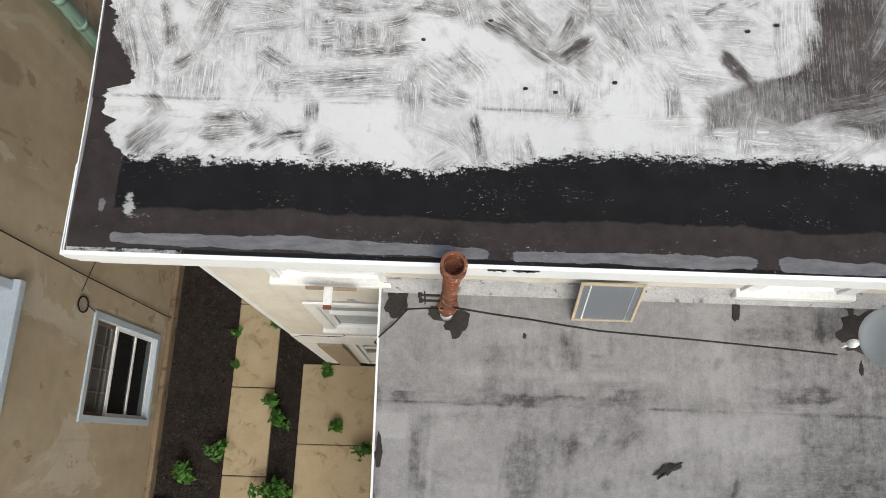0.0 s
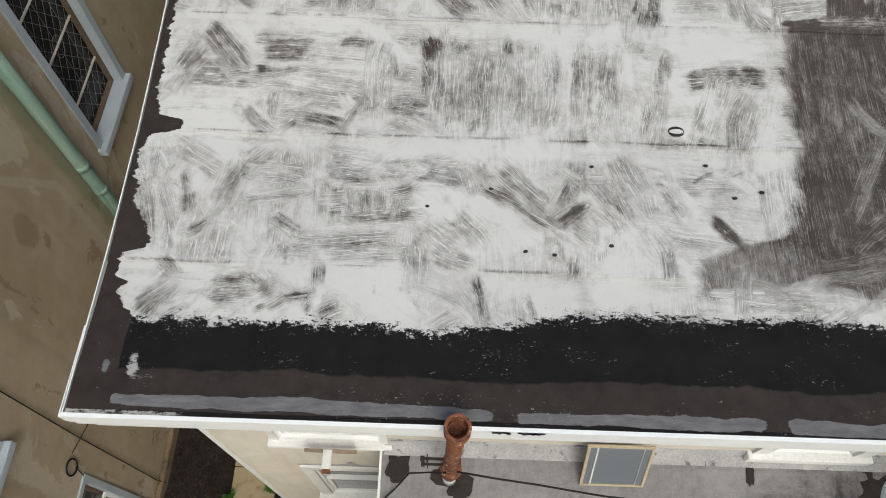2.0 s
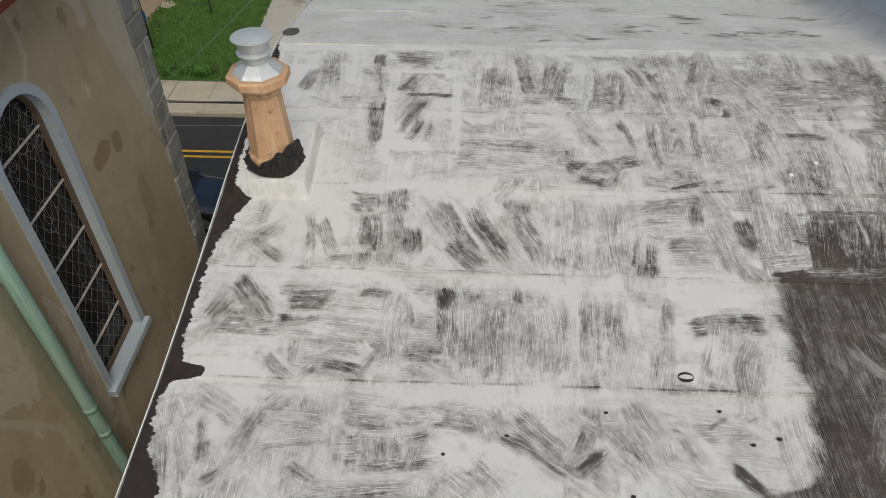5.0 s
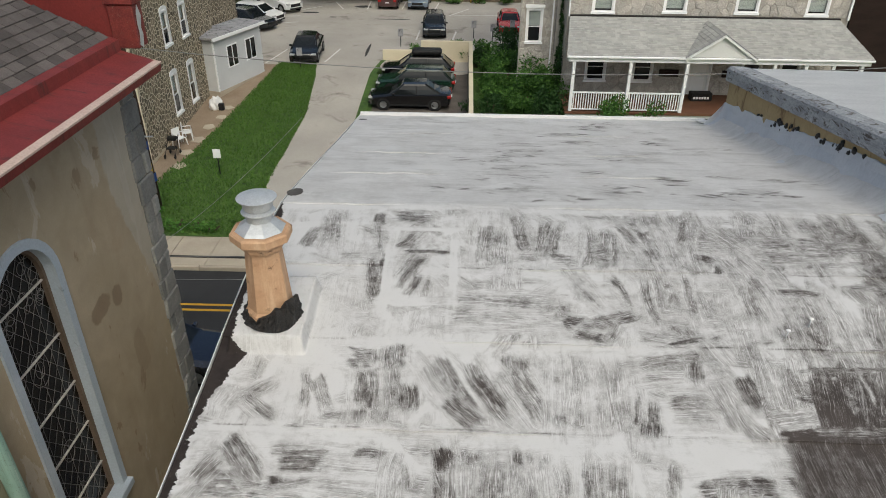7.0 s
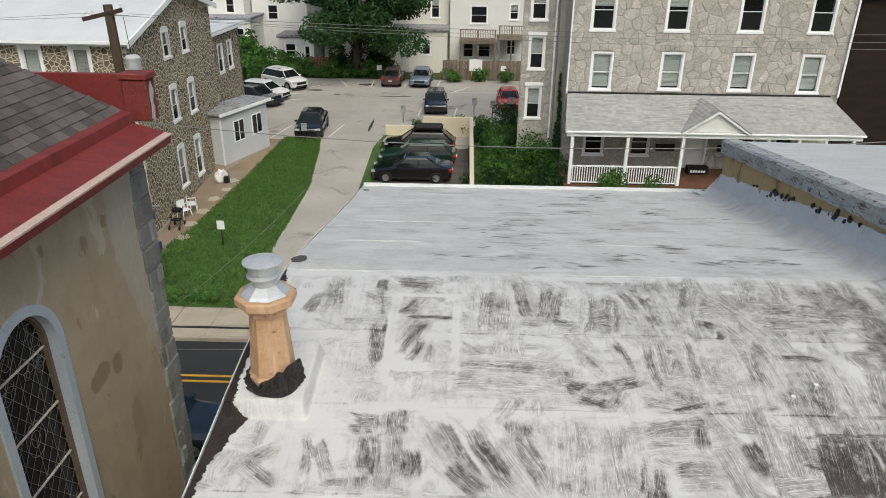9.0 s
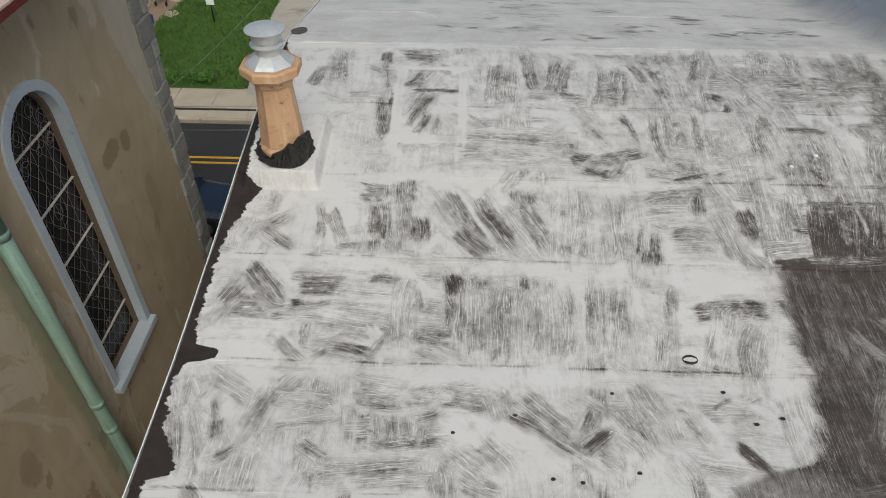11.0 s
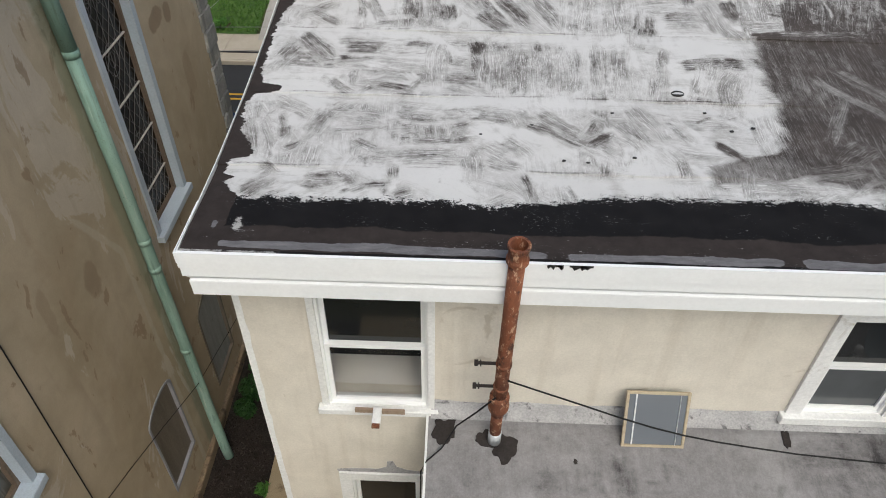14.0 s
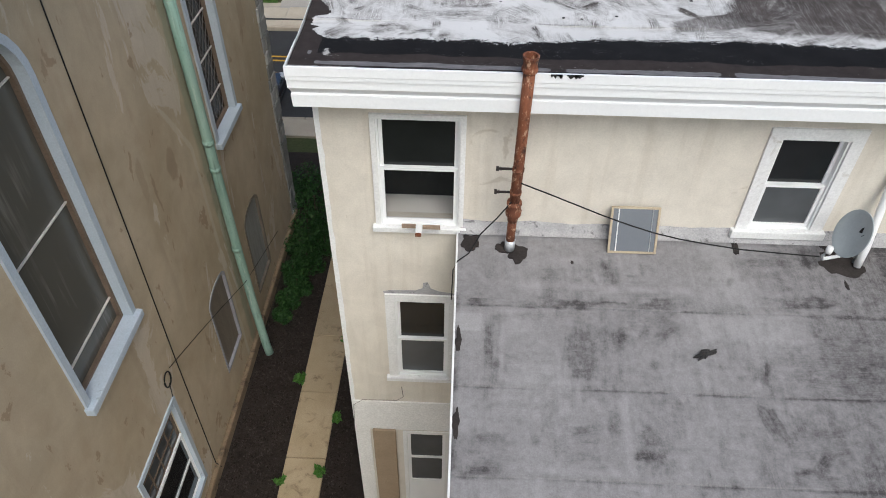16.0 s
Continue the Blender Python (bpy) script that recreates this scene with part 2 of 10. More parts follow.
# ---- the materials of the place ----
def roof_coat():
    """White reflective coating brushed over dark roofing: thin where the brush ran dry, with tar along the edges."""
    m = Mat("brushed_white_roof_coating", 0.6)
    a, b = m.attr("coat"), m.attr("tar")
    cover, along, worn = a[0], a[1], a[2]
    tar, brown, grey = b[0], b[1], b[2]
    hair = m.noise(1.0, 4, 0.72, m.attr_vec("brush", 9, 190))
    band = m.noise(1.0, 3, 0.65, m.attr_vec("brush", 5, 70))
    tuft = m.noise(1.0, 2, 0.6, m.attr_vec("brush", 2.0, 24))
    blot = m.noise(13, 9, 0.78)
    fine = m.noise(70, 4, 0.7)
    thin = m.map(cover, 1.0, 0.45)
    w = cover
    for field, lo, hi, a0, a1 in ((hair, 0.34, 0.66, 0.04, 0.36), (band, 0.32, 0.68, 0.04, 0.24), (tuft, 0.32, 0.68, 0.05, 0.20), (blot, 0.28, 0.72, 0.14, 0.62), (m.noise(110, 5, 0.8), 0.32, 0.68, 0.05, 0.34), (m.noise(2.2, 6, 0.65, None, 0.6), 0.30, 0.70, 0.30, 0.34)):
        w = m.math("ADD", w, m.math("MULTIPLY", m.map(field, lo, hi, -0.5, 0.5), m.math("MULTIPLY", along, m.map(thin, 0, 1, a0, a1))))
    ridge = m.map(m.math("ABSOLUTE", m.math("SUBTRACT", m.noise(1.0, 2, 0.5, m.attr_vec("brush", 1.6, 42)), 0.5)), 0.0, 0.022, 0.5, 0.0)
    w = m.math("ADD", w, m.math("MULTIPLY", m.math("MULTIPLY", ridge, along), m.map(thin, 0.1, 0.6)))
    white = m.map(w, 0.05, 0.93, 0, 1)
    white = m.math("POWER", white, 1.15, None, True)
    under = m.mix(m.map(m.noise(3, 5), 0.3, 0.7), (0.035, 0.028, 0.025), (0.062, 0.050, 0.045))
    coat = m.mix(m.map(m.noise(1.3, 5, 0.6), 0.3, 0.7), (0.570, 0.563, 0.562), (0.628, 0.621, 0.620))
    coat = m.mix(m.map(fine, 0.55, 0.85), coat, (0.50, 0.495, 0.49))
    film = m.mix(m.map(m.noise(2.6, 4, 0.6), 0.3, 0.7), (0.285, 0.272, 0.263), (0.335, 0.325, 0.32))
    c = m.mix(m.map(white, 0.0, 0.5), under, film)
    c = m.mix(m.map(white, 0.5, 1.0), c, coat)
    flecks = m.math("MULTIPLY", m.map(m.noise(38, 4, 0.8), 0.72, 0.75), m.map(m.noise(1.6, 3), 0.48, 0.62))
    c = m.mix(flecks, c, (0.05, 0.045, 0.045))
    ragged = m.math("ADD", tar, m.math("ADD", m.math("MULTIPLY", m.math("SUBTRACT", m.noise(20, 9, 0.82, m.scaled(0.6, 1.2, 1)), 0.5), 2.6), m.math("MULTIPLY", m.math("SUBTRACT", m.noise(75, 4, 0.8), 0.5), 0.9)))
    t = m.map(ragged, 0.47, 0.53)
    t = m.math("MULTIPLY", t, m.map(tar, 0.02, 0.06))
    scuff = m.math("MULTIPLY", m.map(m.noise(60, 6, 0.8, m.scaled(0.6, 1.3, 1)), 0.60, 0.66), m.map(m.noise(3.2, 4, 0.6, m.scaled(0.7, 1.6, 1)), 0.55, 0.63))
    scuff = m.math("ADD", scuff, m.map(m.math("ADD", worn, m.math("MULTIPLY", m.math("SUBTRACT", m.noise(26, 9, 0.85, m.scaled(0.5, 1.2, 1)), 0.5), 2.2)), 0.78, 0.95), None, True)
    black = m.mix(m.map(m.noise(5, 5), 0.3, 0.7), (0.0065, 0.006, 0.0065), (0.012, 0.011, 0.0115))
    bmask = m.map(m.math("ADD", brown, m.math("MULTIPLY", m.math("SUBTRACT", m.noise(7, 6, 0.65), 0.5), 0.9)), 0.40, 0.62)
    black = m.mix(bmask, black, m.mix(m.map(m.noise(9, 6, 0.6), 0.3, 0.7), (0.026, 0.021, 0.020), (0.042, 0.034, 0.032)))
    gmask = m.map(m.math("ADD", grey, m.math("MULTIPLY", m.math("SUBTRACT", m.noise(13, 7, 0.72, m.scaled(0.5, 1, 1)), 0.5), 1.3)), 0.46, 0.54)
    black = m.mix(gmask, black, m.mix(m.map(m.noise(17, 6, 0.7, m.scaled(0.3, 1, 1)), 0.3, 0.7), (0.095, 0.092, 0.100), (0.19, 0.185, 0.195)))
    black = m.mix(scuff, black, (0.38, 0.375, 0.37))
    m.color(m.mix(t, c, black))
    m.rough(m.mix(t, m.map(white, 0, 1, 0.75, 0.52), 0.72))
    m.put(m.b.inputs["Specular IOR Level"], m.map(t, 0, 1, 0.4, 0.14))
    m.bump(m.math("ADD", m.math("MULTIPLY", hair, 0.4), m.math("ADD", m.math("MULTIPLY", cover, 0.8), m.math("MULTIPLY", blot, 0.6))), 0.22, 0.006)
    return m.m


def low_roof_coat():
    """Weathered grey roofing of the rear wing, blotched and streaked, with shade on the right painted into its tone."""
    m = Mat("weathered_shaded_roofing", 0.8)
    shade = m.attr("shade")[0]
    big, mid, fine = m.noise(0.9, 6, 0.62), m.noise(11, 9, 0.8), m.noise(60, 4, 0.7)
    hair = m.noise(1.0, 3, 0.65, m.attr_vec("brush", 5, 75))
    dry = m.map(shade, 0.75, 0.25)
    s = m.math("ADD", shade, m.math("MULTIPLY", m.math("SUBTRACT", mid, 0.5), m.map(dry, 0, 1, 0.62, 1.5)))
    s = m.math("ADD", s, m.math("MULTIPLY", m.math("SUBTRACT", hair, 0.5), m.map(dry, 0, 1, 0.12, 0.45)))
    s = m.math("ADD", s, m.math("MULTIPLY", m.math("SUBTRACT", big, 0.5), 0.35))
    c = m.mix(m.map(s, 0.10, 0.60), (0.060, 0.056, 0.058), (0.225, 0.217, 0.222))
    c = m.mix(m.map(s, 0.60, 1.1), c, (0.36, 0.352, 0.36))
    c = m.mix(m.map(m.noise(34, 8, 0.85), 0.655, 0.69), c, (0.09, 0.085, 0.088))
    c = m.mix(1.0, c, m.map(fine, 0.25, 0.75, 0.82, 1.10), "MULTIPLY")
    m.color(c)
    m.rough(m.map(big, 0.3, 0.7, 0.9, 0.75))
    m.put(m.b.inputs["Specular IOR Level"], 0.25)
    m.bump(m.math("ADD", m.math("MULTIPLY", fine, 0.4), mid), 0.3, 0.006)
    return m.m


def stucco(name, c1, c2, c3, pale=None, streaks=0.5, bump=0.35):
    """Painted render with trowel marks, patched areas and rain streaks."""
    m = Mat(name, 0.85)
    big = m.noise(0.55, 6, 0.6, None, 0.5)
    mid = m.noise(3.0, 6, 0.65, None, 0.4)
    run = m.noise(1.0, 4, 0.6, m.scaled(5, 5, 0.35))
    fine = m.noise(45, 5, 0.7)
    c = m.mix(m.map(big, 0.3, 0.7), c1, c2)
    c = m.mix(m.math("MULTIPLY", m.map(run, 0.5, 0.75), streaks), c, c3)
    c = m.mix(m.map(m.noise(1.7, 6, 0.6, None, 1.0), 0.66, 0.70, 0, 0.7), c, c3)
    if pale:
        c = m.mix(m.map(m.noise(0.7, 5, 0.6, m.scaled(1, 1, 0.5), 0.8), 0.60, 0.66, 0, 0.75), c, pale)
    c = m.mix(1.0, c, m.map(fine, 0.2, 0.8, 0.86, 1.06), "MULTIPLY")
    c = m.mix(1.0, c, m.map(mid, 0.3, 0.7, 0.9, 1.05), "MULTIPLY")
    m.color(c)
    m.bump(m.math("ADD", m.math("MULTIPLY", fine, 0.35), mid), bump, 0.012)
    return m.m


def rusty_iron():
    m = Mat("rusty_cast_iron", 0.8, 0.15)
    big, fine = m.noise(7, 6, 0.7, m.scaled(1, 1, 0.3)), m.noise(50, 5, 0.75, m.scaled(1, 1, 0.5))
    c = m.mix(m.map(big, 0.3, 0.7), (0.085, 0.030, 0.018), (0.30, 0.105, 0.048))
    c = m.mix(m.map(m.noise(22, 7, 0.75, m.scaled(1, 1, 0.45)), 0.55, 0.62), c, (0.50, 0.31, 0.20))
    c = m.mix(m.map(m.noise(13, 6, 0.72, m.scaled(1, 1, 0.35)), 0.56, 0.64), c, (0.045, 0.020, 0.014))
    c = m.mix(m.map(fine, 0.62, 0.72), c, (0.55, 0.38, 0.27))
    m.color(c)
    m.bump(fine, 0.5, 0.004)
    return m.m


def copper_green():
    m = Mat("green_copper_patina", 0.6, 0.2)
    a, b = m.noise(3, 5, 0.6, m.scaled(1, 1, 0.25)), m.noise(40, 5, 0.7)
    c = m.mix(m.map(a, 0.3, 0.7), (0.21, 0.345, 0.285), (0.35, 0.485, 0.42))
    c = m.mix(m.map(m.noise(1.0, 6, 0.65, m.scaled(14, 14, 0.8)), 0.52, 0.66, 0, 0.7), c, (0.14, 0.22, 0.18))
    c = m.mix(m.map(m.noise(1.0, 5, 0.65, m.scaled(20, 20, 1.1)), 0.60, 0.68, 0, 0.6), c, (0.48, 0.56, 0.50))
    c = m.mix(m.map(b, 0.58, 0.70), c, (0.15, 0.2, 0.165))
    m.color(c)
    m.bump(b, 0.2, 0.003)
    return m.m


def clay_pot():
    m = Mat("weathered_terracotta", 0.8)
    a, b, run = m.noise(4, 6, 0.65), m.noise(45, 5, 0.7), m.noise(1.0, 4, 0.6, m.scaled(14, 14, 1.2))
    c = m.mix(m.map(a, 0.3, 0.7), (0.43, 0.25, 0.14), (0.58, 0.38, 0.235))
    c = m.mix(m.map(run, 0.52, 0.72, 0, 0.7), c, (0.66, 0.46, 0.30))
    c = m.mix(m.map(m.noise(9, 6, 0.7), 0.60, 0.70), c, (0.17, 0.10, 0.055))
    c = m.mix(1.0, c, m.map(b, 0.2, 0.8, 0.85, 1.08), "MULTIPLY")
    m.color(c)
    m.bump(b, 0.3, 0.004)
    return m.m


def foliage(name, a, b, c3):
    m = Mat(name, 0.6)
    c = m.mix(m.island(), a, b)
    c = m.mix(m.map(m.noise(1.2, 4), 0.4, 0.7), c, c3)
    m.color(c)
    m.b.inputs["Specular IOR Level"].default_value = 0.25
    return m.m


def church_stucco():
    """Old tan render: clouded, with hard-edged brown stains, pale repairs and trowel marks."""
    m = Mat("old_tan_stucco", 0.88)
    big, mid, fine = m.noise(0.35, 6, 0.6, None, 0.6), m.noise(2.2, 7, 0.68, None, 0.5), m.noise(50, 5, 0.7)
    c = m.mix(m.map(big, 0.32, 0.68), (0.385, 0.315, 0.212), (0.495, 0.415, 0.305))
    c = m.mix(m.map(m.noise(0.8, 7, 0.62, m.scaled(1, 1.2, 0.6), 1.2), 0.52, 0.72, 0, 0.7), c, (0.40, 0.315, 0.215))
    c = m.mix(m.map(m.noise(0.55, 7, 0.66, m.scaled(1, 1.4, 0.5), 0.8), 0.575, 0.595, 0, 0.6), c, (0.57, 0.515, 0.435))
    c = m.mix(m.map(m.noise(1.5, 8, 0.62, m.scaled(1, 1.5, 0.8), 0.4), 0.625, 0.64, 0, 0.7), c, (0.28, 0.20, 0.13))
    c = m.mix(m.map(m.noise(1.0, 5, 0.6, m.scaled(3.5, 3.5, 0.22)), 0.56, 0.74, 0, 0.45), c, (0.36, 0.29, 0.205))
    c = m.mix(m.map(m.noise(5.5, 6, 0.7), 0.69, 0.705, 0, 0.4), c, (0.30, 0.235, 0.165))
    _, y, z = m.axes()
    wander = m.math("SUBTRACT", m.noise(2.6, 6, 0.6), 0.5)

    def spot(y0, z0, ry, rz, rag=1.6):
        """A stain of its own: inside a ragged oval on the wall."""
        a, b = m.math("DIVIDE", m.math("SUBTRACT", y, y0), ry), m.math("DIVIDE", m.math("SUBTRACT", z, z0), rz)
        d = m.math("SQRT", m.math("ADD", m.math("MULTIPLY", a, a), m.math("MULTIPLY", b, b)))
        return m.math("ADD", d, m.math("MULTIPLY", wander, rag))

    for y0, z0, ry, rz, force in ((8.10, 6.74, 0.30, 0.16, 0.8), (8.60, 6.66, 0.14, 0.22, 0.8), (4.12, 4.85, 0.20, 0.30, 0.55), (3.10, 5.25, 0.12, 0.35, 0.35), (8.9, 5.4, 0.20, 0.45, 0.4)):
        c = m.mix(m.map(spot(y0, z0, ry, rz), 1.05, 0.85, 0, force), c, (0.27, 0.20, 0.135))
    # green copper run-off beside the downpipe
    d = m.math("ADD", m.math("DIVIDE", m.math("ABSOLUTE", m.math("SUBTRACT", y, m.map(z, 9.0, 1.6, 5.20, 5.42))), 0.17), m.math("MULTIPLY", wander, 1.3))
    c = m.mix(m.map(d, 1.1, 0.5, 0, 0.55), c, (0.20, 0.235, 0.165))
    # a long pale trickle, and the grey cement beside the corner stones
    run_y = m.math("SUBTRACT", 4.96, m.math("MULTIPLY", m.math("MAXIMUM", m.math("SUBTRACT", z, 4.6), 0.0), 0.6))
    d = m.math("ADD", m.math("DIVIDE", m.math("ABSOLUTE", m.math("SUBTRACT", y, run_y)), 0.08), m.math("MULTIPLY", wander, 1.5))
    d = m.math("ADD", d, m.map(z, 5.7, 6.1, 0, 2))
    c = m.mix(m.map(d, 1.0, 0.5, 0, 0.55), c, (0.52, 0.47, 0.375))
    d = m.math("SUBTRACT", m.math("SUBTRACT", y, 9.12), m.math("MULTIPLY", m.math("MAXIMUM", m.math("SUBTRACT", 8.1, z), 0.0), 0.36))
    c = m.mix(m.map(m.math("ADD", d, m.math("MULTIPLY", wander, 0.35)), -0.02, 0.04, 0, 0.7), c, (0.47, 0.44, 0.375))
    c = m.mix(1.0, c, m.map(fine, 0.2, 0.8, 0.88, 1.06), "MULTIPLY")
    c = m.mix(1.0, c, m.map(mid, 0.3, 0.7, 0.90, 1.06), "MULTIPLY")
    m.color(c)
    m.bump(m.math("ADD", m.math("MULTIPLY", fine, 0.3), mid), 0.4, 0.014)
    return m.m


M_ROOF = roof_coat()
M_LOW = low_roof_coat()
M_CREAM = stucco("cream_painted_stucco", (0.68, 0.63, 0.55), (0.74, 0.695, 0.615), (0.53, 0.47, 0.385), None, 0.5)
M_CHURCH = church_stucco()
M_PATCH = surface("pale_cement_patch", (0.80, 0.79, 0.77), (0.86, 0.85, 0.835), 2.0, 40, 0.85)
M_WHITE = surface("white_gloss_trim_paint", (0.87, 0.88, 0.90), (0.91, 0.915, 0.93), 0.8, 30, 0.45, 0.12, 0.003, grain=0.05)
M_WHITE_OLD = surface("worn_white_paint", (0.76, 0.755, 0.745), (0.85, 0.85, 0.85), 1.5, 35, 0.6, 0.3, 0.004, grain=0.18, c3=(0.50, 0.46, 0.41))
M_VINYL = surface("white_vinyl_sash", (0.82, 0.825, 0.835), (0.87, 0.87, 0.87), 3, 60, 0.35, 0.05, 0.002, grain=0.06)
M_BLUETRIM = surface("pale_blue_painted_wood", (0.43, 0.50, 0.58), (0.52, 0.58, 0.65), 1.5, 40, 0.6, 0.2, 0.003, grain=0.18, c3=(0.29, 0.33, 0.37), stain=(0.66, 0.74))
M_GLASS = clear_glass("dark_window_glass", (0.012, 0.013, 0.014))
M_GLASS_GREY = clear_glass("grey_window_glass", (0.07, 0.075, 0.08))
M_GLASS_THIN = clear_glass("thin_window_glass", (0.02, 0.022, 0.024), 0.05, 0.16)
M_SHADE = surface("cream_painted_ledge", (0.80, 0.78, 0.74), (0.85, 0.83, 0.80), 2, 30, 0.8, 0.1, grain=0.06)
M_DARK = surface("unlit_room_sheet", (0.012, 0.012, 0.013), (0.02, 0.019, 0.018), 2, 20, 0.9)
M_BLIND = surface("pale_window_blind", (0.50, 0.52, 0.50), (0.58, 0.60, 0.58), 2, 30, 0.8, 0.1, grain=0.1)
M_BLIND_GREEN = surface("grey_green_blind", (0.60, 0.68, 0.64), (0.70, 0.77, 0.73), 2, 30, 0.8, 0.1, grain=0.1)
M_TARBLACK = surface("black_roof_cement", (0.008, 0.0075, 0.0075), (0.022, 0.019, 0.018), 14, 60, 0.5, 0.9, 0.02, c3=(0.06, 0.045, 0.035), stain=(0.60, 0.68))
M_TARBROWN = surface("dull_brown_roof_cement", (0.026, 0.022, 0.021), (0.045, 0.038, 0.036), 8, 60, 0.8, 0.5, 0.01)
M_EDGE = surface("white_metal_drip_edge", (0.74, 0.74, 0.74), (0.80, 0.80, 0.80), 3, 40, 0.5, 0.1, 0.003, grain=0.15)
M_RUST = rusty_iron()
M_COPPER = copper_green()
M_CLAY = clay_pot()
M_GALV = surface("galvanised_sheet_metal", (0.56, 0.58, 0.60), (0.68, 0.70, 0.72), 9, 60, 0.42, 0.1, 0.003, 0.45, grain=0.15)
M_CABLE = surface("black_cable_rubber", (0.012, 0.012, 0.013), (0.022, 0.022, 0.022), 5, 60, 0.6)
M_CONC = surface("weathered_concrete", (0.42, 0.33, 0.205), (0.50, 0.40, 0.265), 1.6, 70, 0.9, 0.4, 0.006, vary=0.12, grain=0.3, c3=(0.27, 0.205, 0.13), stain=(0.56, 0.70))
M_CONC_GREY = surface("pale_sidewalk_concrete", (0.42, 0.36, 0.28), (0.50, 0.44, 0.35), 1.2, 60, 0.9, 0.3, 0.005, vary=0.1, grain=0.2)
M_MULCH = surface("dark_soil", (0.029, 0.023, 0.021), (0.052, 0.042, 0.036), 5, 50, 0.95, 0.9, 0.03, grain=0.5)
M_CHIP = surface("dark_wood_chip", (0.030, 0.023, 0.020), (0.075, 0.06, 0.052), 9, 50, 0.95, 0.3, island=0.6)
M_ASPHALT = surface("grey_asphalt_road", (0.040, 0.040, 0.0415), (0.055, 0.055, 0.0565), 0.5, 90, 0.85, 0.3, 0.005, grain=0.3, c3=(0.04, 0.04, 0.042))
M_LOT = surface("worn_pale_asphalt", (0.36, 0.335, 0.30), (0.47, 0.44, 0.395), 0.25, 30, 0.9, 0.25, 0.006, grain=0.3, c3=(0.24, 0.215, 0.19), stain=(0.58, 0.7))
M_YELLOW = surface("yellow_road_paint", (0.60, 0.33, 0.02), (0.68, 0.40, 0.035), 3, 50, 0.7, 0.2, grain=0.25)
M_LINE = surface("white_road_paint", (0.60, 0.59, 0.57), (0.70, 0.69, 0.67), 3, 50, 0.7, 0.2, grain=0.25)
M_GRASS = surface("lawn_turf", (0.049, 0.105, 0.015), (0.084, 0.159, 0.026), 0.9, 18, 0.9, 0.8, 0.03, grain=0.5, c3=(0.027, 0.062, 0.011), stain=(0.52, 0.66))
M_BLADE = foliage("grass_blade", (0.034, 0.087, 0.013), (0.105, 0.203, 0.034), (0.064, 0.129, 0.020))
M_LEAF = foliage("bush_leaf", (0.026, 0.079, 0.014), (0.090, 0.192, 0.034), (0.048, 0.114, 0.020))
M_LEAF_DARK = foliage("maple_leaf", (0.014, 0.043, 0.011), (0.036, 0.086, 0.019), (0.022, 0.058, 0.013))
M_LEAF_WEED = foliage("weed_leaf", (0.045, 0.12, 0.018), (0.10, 0.23, 0.04), (0.06, 0.15, 0.025))
M_BARK = surface("tree_bark", (0.06, 0.045, 0.034), (0.10, 0.08, 0.06), 4, 30, 0.9, 0.7, 0.02)

# ---- the house with the flat roof ----
ROOF_Y = (0.99, 2.1, 3.1, 4.1, 5.1, 5.9, 7.0, 7.5, 9.3, 11.1, 14.2)
ROOF_Z = (8.345, 8.37, 8.44, 8.56, 8.71, 8.81, 8.86, 8.85, 8.53, 8.17, 7.60)
XL, XR, YW = -2.38, 5.05, 1.42          # roof edge, party wall, rear wall
WALL_L = -2.27                                     # left wall face
LAPS = (1.0, 2.05, 3.06, 4.09, 5.06, 6.14, 7.51, 9.0, 10.5, 12.2, 14.2)


def roof_z(y):
    return np.interp(y, ROOF_Y, ROOF_Z)


# bare patches left by the brush: x, y, width, length, stroke angle, depth
BARE_1 = ((-0.94, 4.78, 0.23, 0.52, 1, 0.55), (-0.80, 4.80, 0.22, 0.26, -85, 0.65), (-0.98, 4.41, 0.20, 0.42, -84, 0.55), (-0.76, 4.45, 0.11, 0.36, -85, 0.45), (-0.62, 4.37, 0.15, 0.25, -86, 0.60), (-1.49, 4.41, 0.08, 0.34, -83, 0.50), (-1.36, 4.36, 0.12, 0.39, -67, 0.65), (-1.91, 4.38, 0.15, 0.34, 34, 0.50), (-2.11, 4.34, 0.16, 0.16, 75, 0.35), (-1.84, 4.21, 0.11, 0.33, -36, 0.45), (-1.20, 4.16, 0.07, 0.20, -4, 0.55), (-1.00, 4.14, 0.19, 0.12, -84, 0.50), (-1.87, 3.51, 0.24, 0.57, -1, 0.85), (-1.45, 3.53, 0.07, 0.39, 9, 0.75), (-1.52, 3.55, 0.06, 0.11, 2, 1.00), (-1.86, 3.73, 0.18, 0.41, -48, 0.50))
BARE_2 = ((-2.09, 3.63, 0.13, 0.24, 65, 0.55), (-1.55, 3.82, 0.11, 0.19, 2, 0.40), (-1.38, 3.72, 0.19, 0.32, 5, 0.45), (-0.87, 3.81, 0.08, 0.25, -1, 0.70), (-0.63, 3.66, 0.11, 0.21, -86, 0.30), (-2.17, 3.39, 0.10, 0.18, 71, 0.40), (-0.27, 4.45, 0.27, 0.74, -60, 0.60), (-0.18, 4.23, 0.16, 0.33, -45, 0.95), (0.03, 4.46, 0.17, 0.64, -63, 0.60), (0.29, 4.80, 0.24, 0.20, 88, 0.45), (0.39, 4.41, 0.26, 0.54, -63, 0.42), (0.70, 4.19, 0.08, 0.28, -8, 0.55), (0.94, 4.49, 0.57, 0.69, 85, 0.24), (1.27, 4.31, 0.04, 0.34, 80, 0.50), (1.40, 4.28, 0.08, 0.31, 82, 0.78), (1.35, 4.09, 0.17, 0.14, 82, 0.50))
